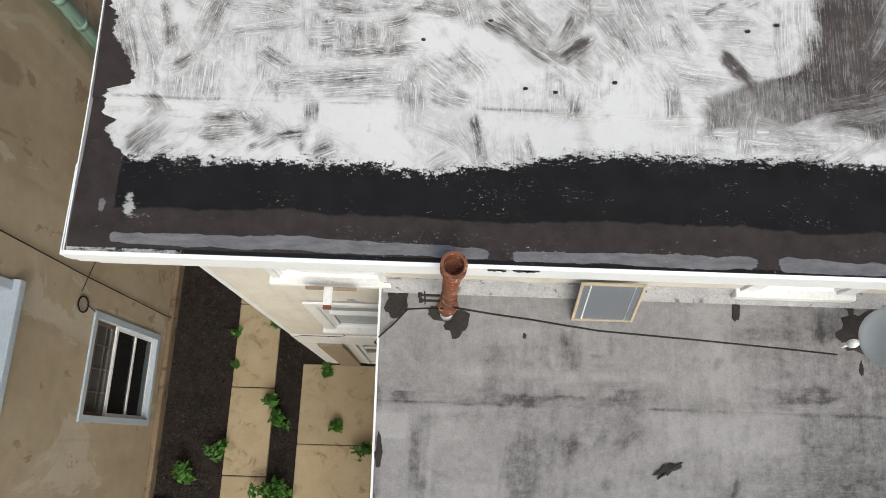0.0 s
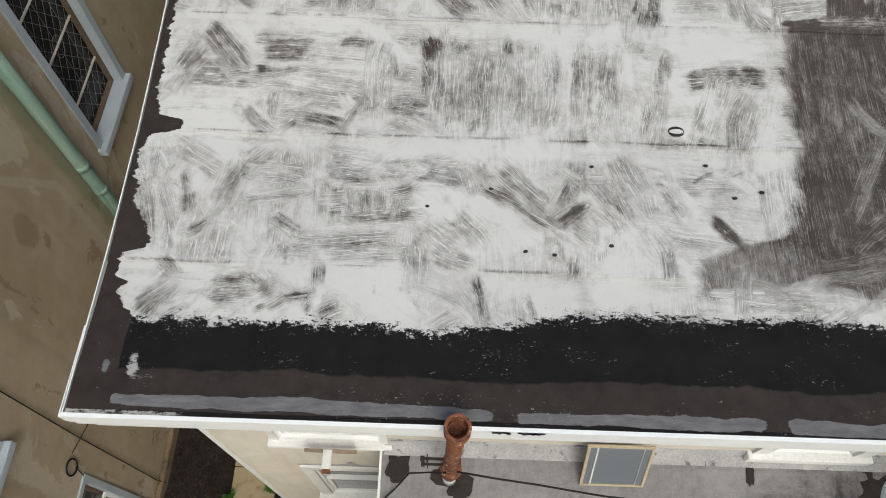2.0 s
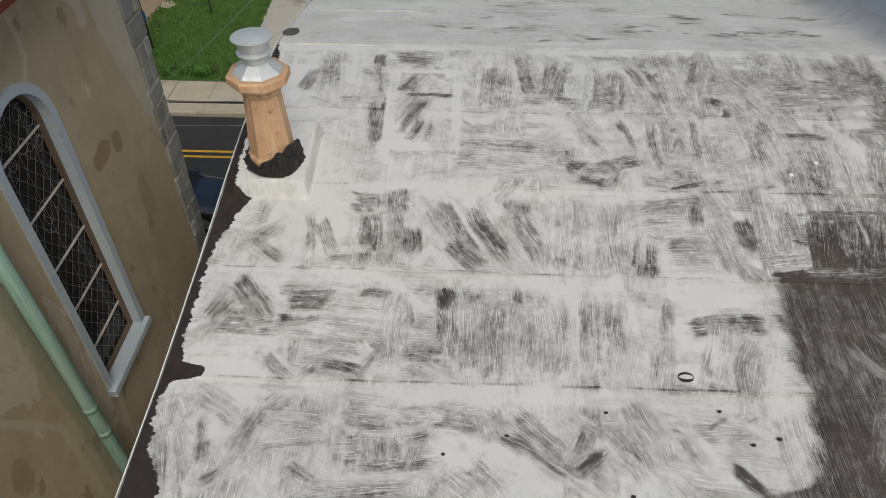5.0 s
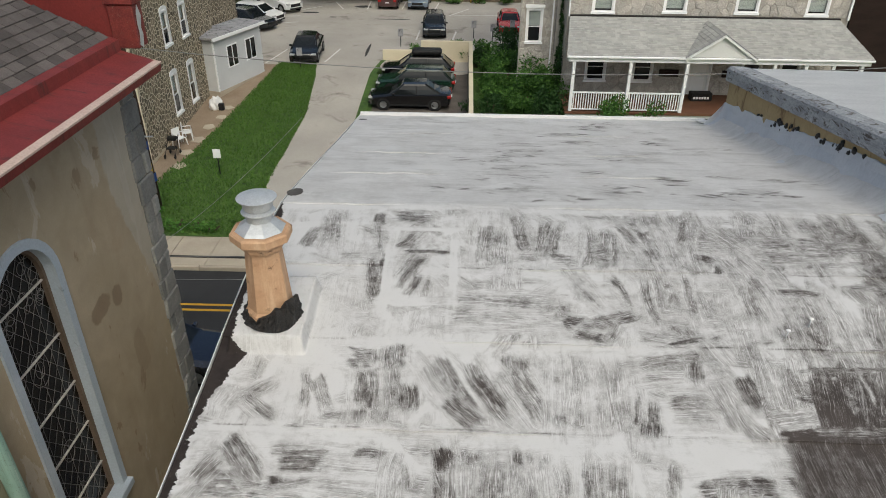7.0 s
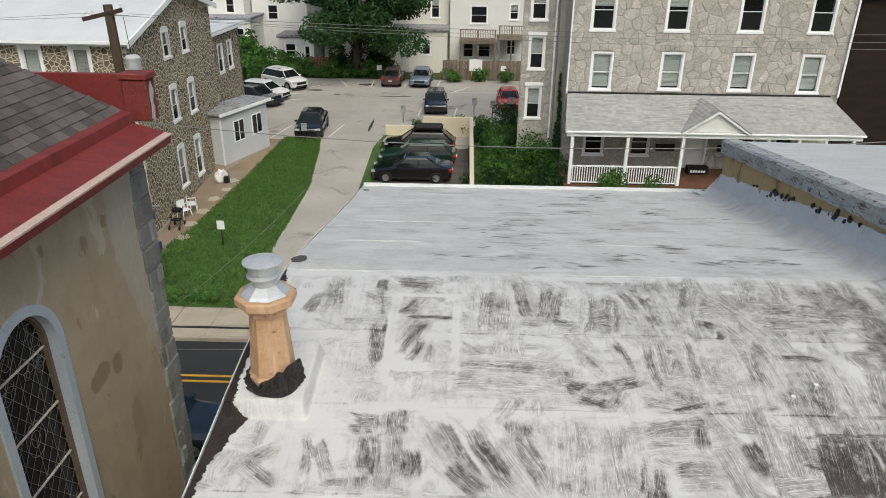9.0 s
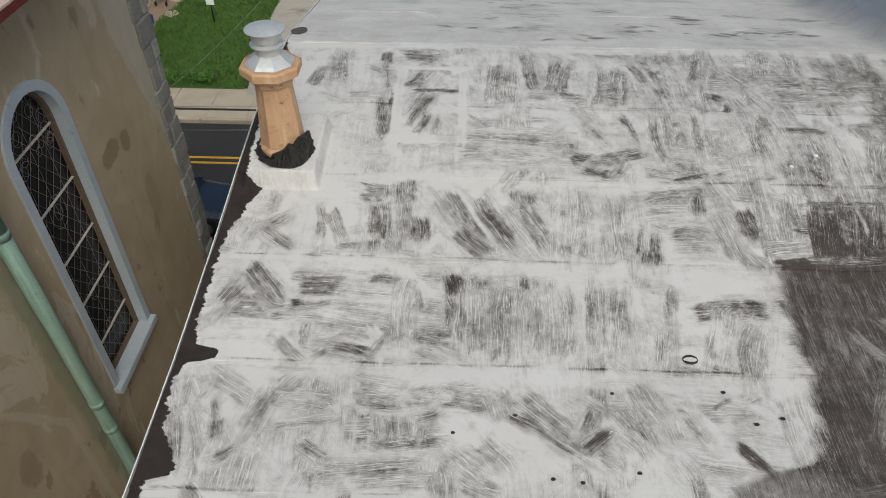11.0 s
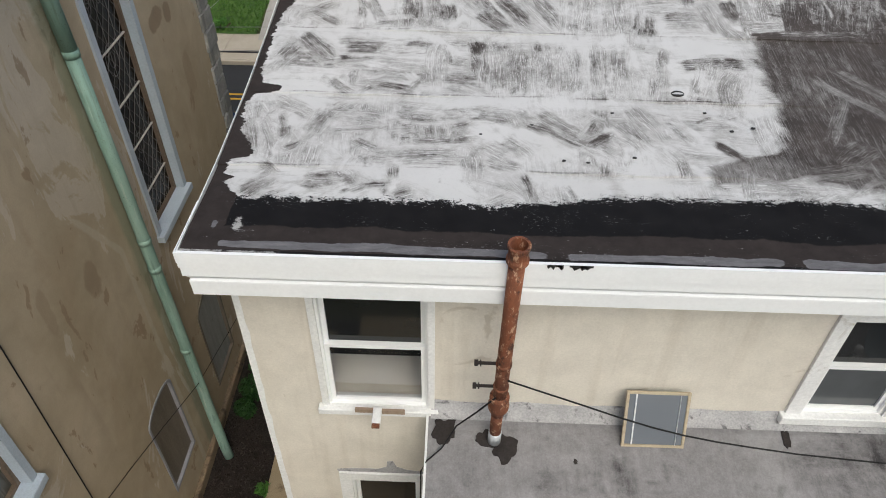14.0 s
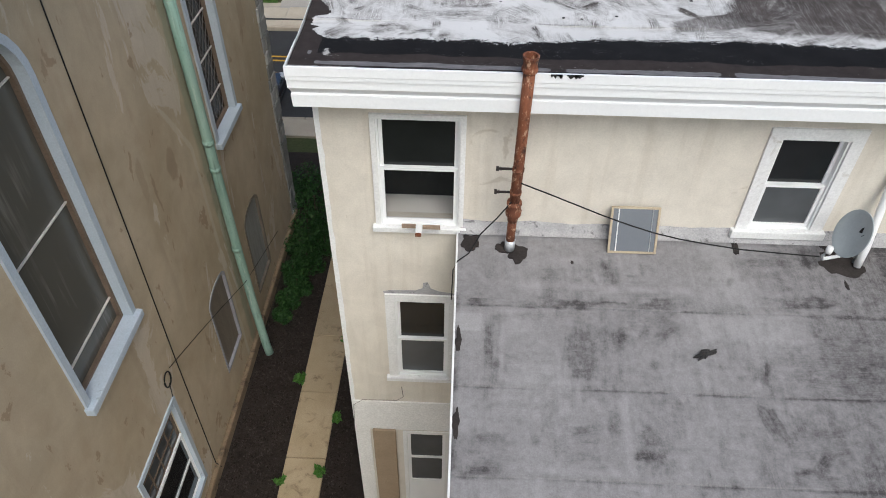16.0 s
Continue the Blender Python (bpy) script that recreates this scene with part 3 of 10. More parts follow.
BARE_3 = ((1.68, 4.79, 0.29, 0.57, 9, 0.42), (1.85, 4.73, 0.11, 0.25, 79, 0.68), (1.71, 4.33, 0.30, 0.31, 2, 0.25), (2.24, 4.45, 0.16, 0.36, -81, 0.65), (-0.30, 3.64, 0.14, 0.50, -88, 0.88), (-0.24, 3.40, 0.11, 0.46, -73, 0.82), (0.03, 3.47, 0.45, 0.68, 89, 0.36), (0.46, 3.48, 0.39, 0.67, 87, 0.30), (0.87, 3.50, 0.30, 0.66, 84, 0.24), (0.25, 3.81, 0.06, 0.09, 88, 0.70), (0.36, 3.81, 0.05, 0.09, 88, 0.75), (0.47, 3.82, 0.06, 0.07, 86, 0.65), (-0.10, 3.81, 0.11, 0.08, -89, 0.60), (-0.71, 3.49, 0.13, 0.58, -89, 0.30), (1.41, 3.67, 0.09, 0.22, 81, 0.45), (1.36, 3.38, 0.06, 0.50, 81, 0.50))
BARE_4 = ((1.24, 3.28, 0.06, 0.24, 82, 0.40), (1.86, 3.60, 0.17, 0.53, 5, 0.72), (2.06, 3.60, 0.16, 0.15, 1, 1.00), (1.63, 3.21, 0.07, 0.39, 78, 0.55), (1.63, 3.05, 0.06, 0.13, -9, 0.60), (1.90, 3.27, 0.36, 0.52, 70, 0.20), (-1.56, 3.11, 0.09, 0.29, -37, 0.45), (-1.05, 3.14, 0.09, 0.26, -13, 0.65), (-1.45, 3.25, 0.07, 0.20, 90, 0.45), (-1.89, 2.77, 0.13, 0.36, -35, 0.42), (-2.01, 2.67, 0.11, 0.16, 75, 0.35), (-1.96, 2.52, 0.05, 0.28, -76, 0.50), (-1.67, 2.61, 0.15, 0.33, 73, 0.42), (-1.32, 2.70, 0.10, 0.37, -3, 0.32), (-0.83, 2.75, 0.21, 0.29, -7, 0.50), (-0.78, 2.65, 0.07, 0.24, -9, 0.62))
BARE_5 = ((-1.30, 2.53, 0.05, 0.52, 9, 0.30), (-1.01, 2.46, 0.06, 0.28, -86, 0.55), (-0.93, 2.46, 0.08, 0.27, -85, 0.95), (-0.63, 2.46, 0.25, 0.50, 5, 0.52), (-0.82, 2.49, 0.05, 0.15, -86, 0.55), (-0.72, 2.50, 0.05, 0.15, -86, 0.55), (-0.62, 2.51, 0.05, 0.15, -87, 0.55), (-0.52, 2.51, 0.05, 0.14, 90, 0.50), (-0.77, 2.15, 0.19, 0.59, 4, 0.42), (-0.16, 2.24, 0.13, 0.26, -38, 0.50), (-0.01, 2.31, 0.14, 0.26, -47, 0.62), (-0.15, 2.71, 0.14, 0.40, -7, 0.50), (0.04, 2.68, 0.15, 0.21, -74, 0.45), (0.50, 2.43, 0.15, 0.82, -34, 0.60), (0.38, 2.61, 0.12, 0.46, -45, 0.42), (0.63, 2.54, 0.09, 0.23, 61, 0.45))
BARE_6 = ((0.71, 2.45, 0.08, 0.25, 37, 0.68), (0.91, 2.44, 0.10, 0.13, -45, 0.40), (1.07, 2.71, 0.17, 0.34, -67, 0.30), (1.38, 2.56, 0.08, 0.23, -61, 0.42), (0.67, 2.07, 0.07, 0.20, 82, 0.50), (-1.80, 2.14, 0.15, 0.25, -80, 0.42), (-1.81, 2.24, 0.07, 0.15, 27, 0.55), (-2.01, 2.11, 0.05, 0.14, -76, 0.50), (-1.66, 2.17, 0.15, 0.24, 87, 0.30), (-1.92, 2.46, 0.08, 0.14, -78, 0.50), (-1.26, 2.31, 0.07, 0.20, -33, 0.42), (-0.99, 1.96, 0.10, 0.12, -84, 0.40), (1.73, 2.37, 0.09, 0.19, -45, 0.90), (-1.96, 1.95, 0.11, 0.16, -43, 0.50), (-1.99, 1.79, 0.16, 0.27, 50, 0.45), (-1.85, 1.66, 0.10, 0.19, 33, 0.40))
BARE_7 = ((-1.52, 1.83, 0.19, 0.24, 4, 0.42), (-1.53, 1.89, 0.04, 0.18, 1, 0.60), (-1.28, 1.87, 0.05, 0.20, -44, 0.55), (-1.15, 1.76, 0.05, 0.40, 21, 0.85), (-1.25, 1.77, 0.18, 0.13, 35, 0.40), (-0.87, 1.68, 0.09, 0.13, 23, 0.40), (0.06, 1.77, 0.06, 0.30, -77, 0.65), (0.17, 1.82, 0.03, 0.15, 84, 0.60), (0.38, 1.76, 0.04, 0.18, -79, 0.45), (-0.14, 1.66, 0.09, 0.16, 32, 0.35), (-1.08, 5.86, 0.14, 0.58, -83, 0.65), (-1.03, 5.99, 0.03, 0.68, -86, 0.75), (-1.16, 7.06, 0.13, 0.25, -83, 0.55), (-1.12, 6.66, 0.06, 0.54, -84, 0.35), (-0.76, 7.13, 0.26, 0.37, -3, 0.60), (-0.71, 6.59, 0.21, 0.38, 60, 0.35))
BARE_8 = ((-0.52, 6.38, 0.06, 0.47, 6, 0.90), (-0.71, 6.17, 0.18, 0.48, 70, 0.50), (-0.78, 5.85, 0.08, 0.33, 78, 0.95), (-0.68, 5.81, 0.08, 0.34, 73, 0.80), (-0.54, 5.78, 0.05, 0.28, 90, 0.60), (-0.94, 5.98, 0.05, 0.41, -86, 0.50), (-0.75, 5.51, 0.10, 0.45, -2, 0.40), (-0.25, 5.85, 0.03, 0.57, -85, 0.65), (0.18, 5.59, 0.11, 0.82, 0, 0.60), (0.68, 5.39, 0.31, 0.43, 81, 0.50), (0.30, 5.22, 0.08, 0.27, 2, 0.60), (0.20, 5.43, 0.40, 0.91, -2, 0.28), (0.91, 5.29, 0.18, 0.29, -3, 0.80), (1.01, 5.13, 0.12, 0.29, -12, 0.70), (1.25, 5.37, 0.15, 0.45, 25, 0.50), (1.23, 5.18, 0.10, 0.26, 63, 0.50))
BARE_9 = ((1.36, 5.92, 0.09, 0.18, -71, 1.00), (1.41, 5.72, 0.05, 0.31, -83, 0.75), (1.02, 5.72, 0.05, 0.37, -66, 0.45), (1.63, 5.68, 0.09, 0.64, 87, 0.55), (1.86, 5.87, 0.05, 0.07, 1, 0.85), (1.83, 5.65, 0.03, 0.20, 75, 0.65), (2.04, 5.74, 0.08, 0.63, 86, 0.65), (2.14, 5.14, 0.06, 0.10, 25, 1.00), (1.64, 5.13, 0.13, 0.36, -6, 0.42), (1.89, 5.09, 0.05, 0.30, 17, 0.90), (3.05, 5.52, 0.65, 0.80, 85, 0.40), (3.06, 5.81, 0.08, 0.51, -4, 0.85), (2.69, 5.70, 0.31, 0.67, -89, 0.25), (0.12, 6.60, 0.31, 0.72, 87, 0.42), (0.43, 6.79, 0.13, 0.75, -82, 0.65), (0.76, 6.72, 0.23, 0.65, 82, 0.60))
BARE_10 = ((0.51, 6.33, 0.12, 0.17, -6, 0.50), (-1.80, 6.63, 0.28, 0.41, 83, 0.25), (-1.66, 6.84, 0.19, 0.55, -85, 0.30), (1.32, 6.58, 0.33, 0.80, 80, 0.58), (1.27, 6.43, 0.33, 0.12, 2, 0.85), (0.86, 6.28, 0.21, 0.22, -12, 0.55), (1.83, 6.57, 0.42, 0.68, -86, 0.42), (1.65, 6.78, 0.11, 0.51, -77, 0.60), (2.35, 6.33, 0.20, 0.22, -13, 0.62), (2.44, 6.20, 0.06, 0.17, 71, 1.00), (2.32, 6.97, 0.17, 0.49, 72, 0.40), (3.21, 6.55, 0.41, 0.39, 2, 0.38), (2.13, 6.38, 0.26, 0.44, 88, 0.35), (3.58, 6.63, 0.36, 0.25, 2, 0.30))


def wave(v, seed, octaves=((0.9, 1.0), (2.3, 0.5), (5.7, 0.3), (13.0, 0.18))):
    """A smooth random line."""
    rng = np.random.default_rng(seed)
    return sum(a * np.sin(f * 2 * np.pi * v / 2.2 + rng.random() * 6.28 + 0.7 * np.sin(f * v + rng.random() * 6)) for f, a in octaves)


def smooth(v, a, b):
    s = np.clip((v - a) / (b - a), 0, 1)
    return s * s * (3 - 2 * s)


class Coat:
    """A raster of the roof's coating: how thick it lies after all the strokes of the brush."""

    def __init__(self, x0, x1, y0, y1, step, seed):
        self.x0, self.y0, self.step = x0, y0, step
        self.xs, self.ys = np.arange(x0, x1 + step, step), np.arange(y0, y1 + step, step)
        self.X, self.Y = np.meshgrid(self.xs, self.ys)
        self.c = np.zeros(self.X.shape)
        self.u, self.v = self.Y.copy(), self.X.copy()      # along and across the brush
        self.rng = np.random.default_rng(seed)
        self.bank, t = {}, np.arange(65536) / 256.0
        for octaves in (2, 3, 4):
            out = 0.0 * t
            for k in range(octaves):
                n = 256 * 2 ** k
                knots, a = self.rng.uniform(-1, 1, n), np.floor(t * 2 ** k).astype(int)
                f = t * 2 ** k - a
                f = f * f * (3 - 2 * f)
                out += 0.6 ** k * (knots[a % n] * (1 - f) + knots[(a + 1) % n] * f)
            self.bank[octaves] = out / 1.7

    def line(self, v, scale, octaves=3):
        """Smooth random values along v, in -1..1: features of the given size and finer."""
        return self.bank[octaves][(v * (256 / scale) + self.rng.uniform(0, 65536)).astype(np.int32) & 65535]

    def stroke(self, x, y, w, l, turn, value, ragged=0.3, bend=0.0, strength=1.0, slope=0.0):
        """One sweep of the brush, w across and l along turn (degrees from the x axis), that leaves the coat at about this thickness."""
        r = 0.5 * math.hypot(w, l) * 1.4 + 0.04
        i0, i1 = max(0, int((y - r - self.y0) / self.step)), min(len(self.ys), int((y + r - self.y0) / self.step) + 1)
        j0, j1 = max(0, int((x - r - self.x0) / self.step)), min(len(self.xs), int((x + r - self.x0) / self.step) + 1)
        if i1 <= i0 or j1 <= j0:
            return
        dx, dy = self.X[i0:i1, j0:j1] - x, self.Y[i0:i1, j0:j1] - y
        ca, sa = math.cos(radians(turn)), math.sin(radians(turn))
        u, v = dx * ca + dy * sa, -dx * sa + dy * ca
        v = v + bend * (u / l) ** 2 * l + 0.012 * self.line(u, 0.25, 2)
        e0, e1 = self.line(v, 0.05) * ragged * l * 0.45, self.line(v, 0.05) * ragged * l * 0.45
        tail = 0.05 + 0.22 * l
        ends = smooth(u, -l / 2 - 0.03 + e0, -l / 2 + 0.04 + e0) * (1 - smooth(u, l / 2 - tail + e1, l / 2 + 0.05 + e1))
        side = (1 - smooth(v + 0.012 * self.line(u, 0.10), w / 2 - 0.010, w / 2 + 0.008)) * smooth(v + 0.016 * self.line(u, 0.12), -w / 2 - 0.014, -w / 2 + 0.024)
        mask = ends * side * strength
        thick = value + 0.20 * self.line(v, 0.09, 4) + 0.12 * self.line(u + 0.3 * v, 0.22, 3) + slope * u / l
        self.c[i0:i1, j0:j1] += (thick - self.c[i0:i1, j0:j1]) * mask
        over = mask > 0.35
        self.u[i0:i1, j0:j1][over] = u[over] + self.rng.uniform(0, 40)
        self.v[i0:i1, j0:j1][over] = v[over] + self.rng.uniform(0, 40)

    def at(self, X, Y):
        gi, gj = np.clip((Y - self.y0) / self.step, 0, len(self.ys) - 1.001), np.clip((X - self.x0) / self.step, 0, len(self.xs) - 1.001)
        a, b = gi.astype(int), gj.astype(int)
        f, g = gi - a, gj - b
        c = self.c
        return c[a, b] * (1 - f) * (1 - g) + c[a + 1, b] * f * (1 - g) + c[a, b + 1] * (1 - f) * g + c[a + 1, b + 1] * f * g


def brushed_roof():
    C = Coat(XL - 0.02, XR + 0.05, 0.95, 14.3, 0.009, 7)
    X, Y = C.xs[None, :], C.ys[:, None]
    rng = random.Random(19)
    C.c[:] = 0.84
    # strip by strip, the brush worked one way here and another there
    for a, b in zip((1.55,) + LAPS[1:7], LAPS[1:7] + (7.6,)):
        x = XL
        while x < XR:
            wide = 0.35 + 0.65 * rng.random()
            way = rng.choice((90, 90, 88, 0, 3, -4, 92, 35, -40, -55))
            tone = rng.choice((0.95, 0.90, 0.85, 0.80, 0.74, 0.68, 0.62))
            if abs(way) > 80:
                n = max(2, round(wide / 0.14))
                for q in range(n):
                    C.stroke(x + (q + 0.5) * wide / n, (a + b) / 2 + 0.05 * rng.gauss(0, 1), wide / n * 1.25, (b - a) * (0.8 + 0.3 * rng.random()), way + 2 * rng.gauss(0, 1), tone + 0.07 * rng.gauss(0, 1), 0.2, 0.1 * rng.gauss(0, 1), 0.9, 0.1 * rng.gauss(0, 1))
            elif abs(way) < 10:
                n = max(3, round((b - a) / 0.15))
                for q in range(n):
                    C.stroke(x + wide / 2 + 0.06 * rng.gauss(0, 1), a + (q + 0.5) * (b - a) / n, 0.19, wide * (0.9 + 0.4 * rng.random()), way + 2 * rng.gauss(0, 1), tone + 0.08 * rng.gauss(0, 1), 0.3, 0.05 * rng.gauss(0, 1), 0.9, 0.1 * rng.gauss(0, 1))
            else:
                for q in range(5):
                    C.stroke(x + wide * rng.random(), a + (b - a) * (0.2 + 0.6 * rng.random()), 0.14 + 0.10 * rng.random(), 0.4 + 0.4 * rng.random(), way + 8 * rng.gauss(0, 1), tone + 0.09 * rng.gauss(0, 1), 0.3, 0.25 * rng.gauss(0, 1), 0.9, 0.12 * rng.gauss(0, 1))
            x += wide
    for k in range(330):
        C.stroke(XL + 7.4 * rng.random(), 1.6 + 5.9 * rng.random(), 0.06 + 0.14 * rng.random(), 0.16 + 0.45 * rng.random(), rng.choice((0, 0, 90, 90, 30, -35, 50, -50)) + 7 * rng.gauss(0, 1), rng.choice((0.97, 0.93, 0.86, 0.78, 0.70, 0.60, 0.50)), 0.4, 0.2 * rng.gauss(0, 1), 0.8, 0.15 * rng.gauss(0, 1))
    # fresh white dabs over it all
    for k in range(46):
        C.stroke(XL + 5.6 * rng.random(), 1.7 + 5.7 * rng.random(), 0.05 + 0.10 * rng.random(), 0.15 + 0.4 * rng.random(), rng.choice((0, 90, 90, 40, -45)) + 9 * rng.gauss(0, 1), 0.95, 0.4, 0.2 * rng.gauss(0, 1), 0.5, 0.1)
    # full coats along the laps
    for lap in LAPS[1:7]:
        near = np.exp(-(((Y - lap + 0.12 + 0.02 * np.sin(1.1 * X) + 0.02 * C.line(X, 0.3)) / 0.085) ** 4))
        C.c += (0.97 - C.c) * near * (0.80 + 0.2 * C.line(X, 0.5))
        for q in range(8):
            C.stroke(XL + 7.4 * rng.random(), lap - 0.04 - 0.13 * rng.random(), 0.05, 0.5 + 0.7 * rng.random(), rng.gauss(0, 2), 0.82, 0.5, 0.0, 0.6)
    # a greyer veil over the upper strips
    for k in range(60):
        C.stroke(0.0 + 3.5 * rng.random(), 5.15 + 2.1 * rng.random(), 0.10 + 0.14 * rng.random(), 0.3 + 0.5 * rng.random(), rng.choice((88, 84, -66, -70, 0)) + 4 * rng.gauss(0, 1), 0.58 + 0.16 * rng.random(), 0.4, 0.1 * rng.gauss(0, 1), 0.6, 0.1)
    # a film that thins out towards the party wall
    for k in range(110):
        x = 1.7 + 3.3 * rng.random()
        C.stroke(x, 4.2 + 3.2 * rng.random(), 0.12 + 0.16 * rng.random(), 0.4 + 0.6 * rng.random(), rng.choice((90, 88, 84, 0, -70)) + 5 * rng.gauss(0, 1), 0.50 - 0.09 * (x - 2.1) + 0.10 * rng.random(), 0.4, 0.1 * rng.gauss(0, 1), 0.6, 0.1)
    # the bare patches, swept a brush's width at a time
    for patches in (BARE_1, BARE_2, BARE_3, BARE_4, BARE_5, BARE_6, BARE_7, BARE_8, BARE_9, BARE_10):
        for x, y, w, l, turn, deep in patches:
            n = max(1, round(w / 0.13))
            ca, sa = math.cos(radians(turn)), math.sin(radians(turn))
            C.stroke(x, y, w * 1.5 + 0.04, l * 1.3, turn, 0.74, 0.5, 0.0, 0.55)
            for q in range(n):
                t = ((q + 0.5) / n - 0.5) * w
                C.stroke(x - sa * t + 0.02 * ca * rng.gauss(0, 1), y + ca * t + 0.02 * sa * rng.gauss(0, 1), w / n * 1.10, l * (0.95 + 0.2 * rng.random()), turn + 2 * rng.gauss(0, 1), 0.72 - 0.60 * deep + 0.07 * rng.gauss(0, 1), 0.28, 0.10 * rng.gauss(0, 1), 0.95, 0.14 * rng.gauss(0, 1))
    for lap in LAPS[1:7]:
        C.c -= 0.55 * np.exp(-(((Y - lap + 0.035 + 0.006 * C.line(X, 0.5)) / 0.008) ** 2)) * smooth(C.line(X, 0.25), -0.3, 0.4)
    # the bare brown sheet by the party wall, thinly brushed down the roof
    edge = np.interp(Y, (1.90, 2.14, 2.24, 2.32, 2.44, 2.82, 3.05, 3.76, 4.02, 4.10, 4.23, 4.5, 4.78, 4.92, 5.0), (1.46, 1.54, 1.74, 2.02, 2.18, 2.25, 2.30, 2.31, 2.36, 2.62, 3.0, 3.3, 3.5, 3.7, 9.0))
    edge = edge + 0.015 * np.sin(17 * Y) + 0.03 * C.line(Y, 0.2)
    bare = smooth(X + 0.05 * C.line(C.X + 0.6 * C.Y, 0.12), edge - 0.05, edge + 0.09) * smooth(Y + 0.05 * C.line(X, 0.3), 1.80, 1.96)
    thin = 0.07 - 0.02 * smooth(X, 2.6, 4.2) + 0.06 * C.line(X + 0.15 * Y, 0.5) + 0.04 * C.line(X, 0.10) + 0.04 * C.line(Y, 0.4)
    thin = thin + 0.22 * (1 - smooth(X, 1.95, 2.45)) * (1 - smooth(Y, 2.24, 2.32)) - 0.12 * smooth(Y, 4.15, 4.25)
    C.c = C.c * (1 - bare) + bare * (thin + 0.10 * (C.c - 0.86))
    over = bare > 0.5
    C.u[over], C.v[over] = C.Y[over], C.X[over]
    for x, y, w, l, t, d in ((2.10, 1.92, 0.10, 0.22, 10, 0.85), (2.22, 1.95, 0.12, 0.20, 60, 0.80), (2.38, 1.93, 0.10, 0.25, -10, 0.82), (1.80, 1.90, 0.10, 0.45, 4, 0.85), (2.75, 2.8, 0.14, 0.8, 62, 0.30), (3.3, 3.2, 0.16, 0.9, -50, 0.30), (3.0, 3.1, 0.10, 0.8, -52, 0.36), (2.6, 3.5, 0.16, 0.6, 88, 0.28), (4.4, 4.0, 0.3, 0.9, 85, 0.38), (4.0, 2.6, 0.3, 0.9, 88, 0.32), (4.6, 2.9, 0.3, 1.0, 92, 0.30), (2.75, 2.35, 0.25, 0.5, 40, 0.12), (2.50, 2.10, 0.2, 0.5, 10, 0.26)):
        C.stroke(x, y, w, l, t, d, 0.4, 0.0, 0.7)
    for q in range(26):
        C.stroke(1.5 + 3.2 * rng.random(), 1.72 + 0.26 * rng.random(), 0.05 + 0.08 * rng.random(), 0.2 + 0.5 * rng.random(), rng.choice((0, 4, -6, 30, 80)) + 6 * rng.gauss(0, 1), 0.42 + 0.22 * rng.random(), 0.5, 0.1 * rng.gauss(0, 1), 0.6)
    # the half-white veil above it, and the black strokes at its head
    for x, y, w, l, t, d in ((2.42, 4.55, 0.22, 0.75, 84, 0.60), (2.60, 4.50, 0.20, 0.70, 82, 0.54), (2.52, 4.26, 0.20, 0.40, 10, 0.58), (2.70, 4.72, 0.16, 0.45, 84, 0.50)):
        C.stroke(x, y, w, l, t, d, 0.3, 0.1, 0.85, 0.1)
    C.stroke(3.35, 4.52, 0.62, 1.05, 2, 0.10, 0.8, 0.0, 0.8)
    for q in range(11):
        x = 2.80 + 0.085 * q
        C.stroke(x, 4.50 + 0.05 * rng.gauss(0, 1), 0.11, 0.62 + 0.16 * rng.random(), 80 - 1.2 * q, -0.04 + 0.022 * q + 0.08 * rng.random(), 0.45, 0.05 * rng.gauss(0, 1), 0.92, 0.22)
    for q in range(9):
        C.stroke(2.95 + 0.9 * rng.random(), 4.35 + 0.5 * rng.random(), 0.025 + 0.03 * rng.random(), 0.15 + 0.35 * rng.random(), 76 + 8 * rng.gauss(0, 1), 0.42 + 0.2 * rng.random(), 0.5, 0.0, 0.7)
    C.stroke(2.58, 4.10, 0.10, 0.40, 6, -0.05, 0.5, 0.1)
    C.stroke(3.05, 4.14, 0.12, 0.9, 3, 0.16, 0.5, 0.0, 0.85)
    C.stroke(2.99, 5.60, 0.03, 0.50, -76, 0.35, 0.3)
    C.stroke(1.73, 2.33, 0.07, 0.27, -50, 0.02, 0.5, 0.1)
    C.stroke(1.62, 2.78, 0.02, 0.16, 30, 0.1, 0.5)
    # the front slope, one full coat drawn out along the street, scuffed here and there
    front = smooth(C.Y, 7.35, 7.55)
    C.c = C.c * (1 - front) + front * (0.84 + 0.03 * C.line(Y, 0.35))
    over = front > 0.5
    C.u[over], C.v[over] = C.X[over], C.Y[over]
    for k in range(110):
        C.stroke(XL + 0.2 + 7.1 * rng.random(), 7.6 + 6.4 * rng.random(), 0.15 + 0.30 * rng.random(), 0.4 + 0.8 * rng.random(), rng.gauss(0, 5), 0.84 + 0.08 * rng.gauss(0, 1), 0.6, 0.03 * rng.gauss(0, 1), 0.6)
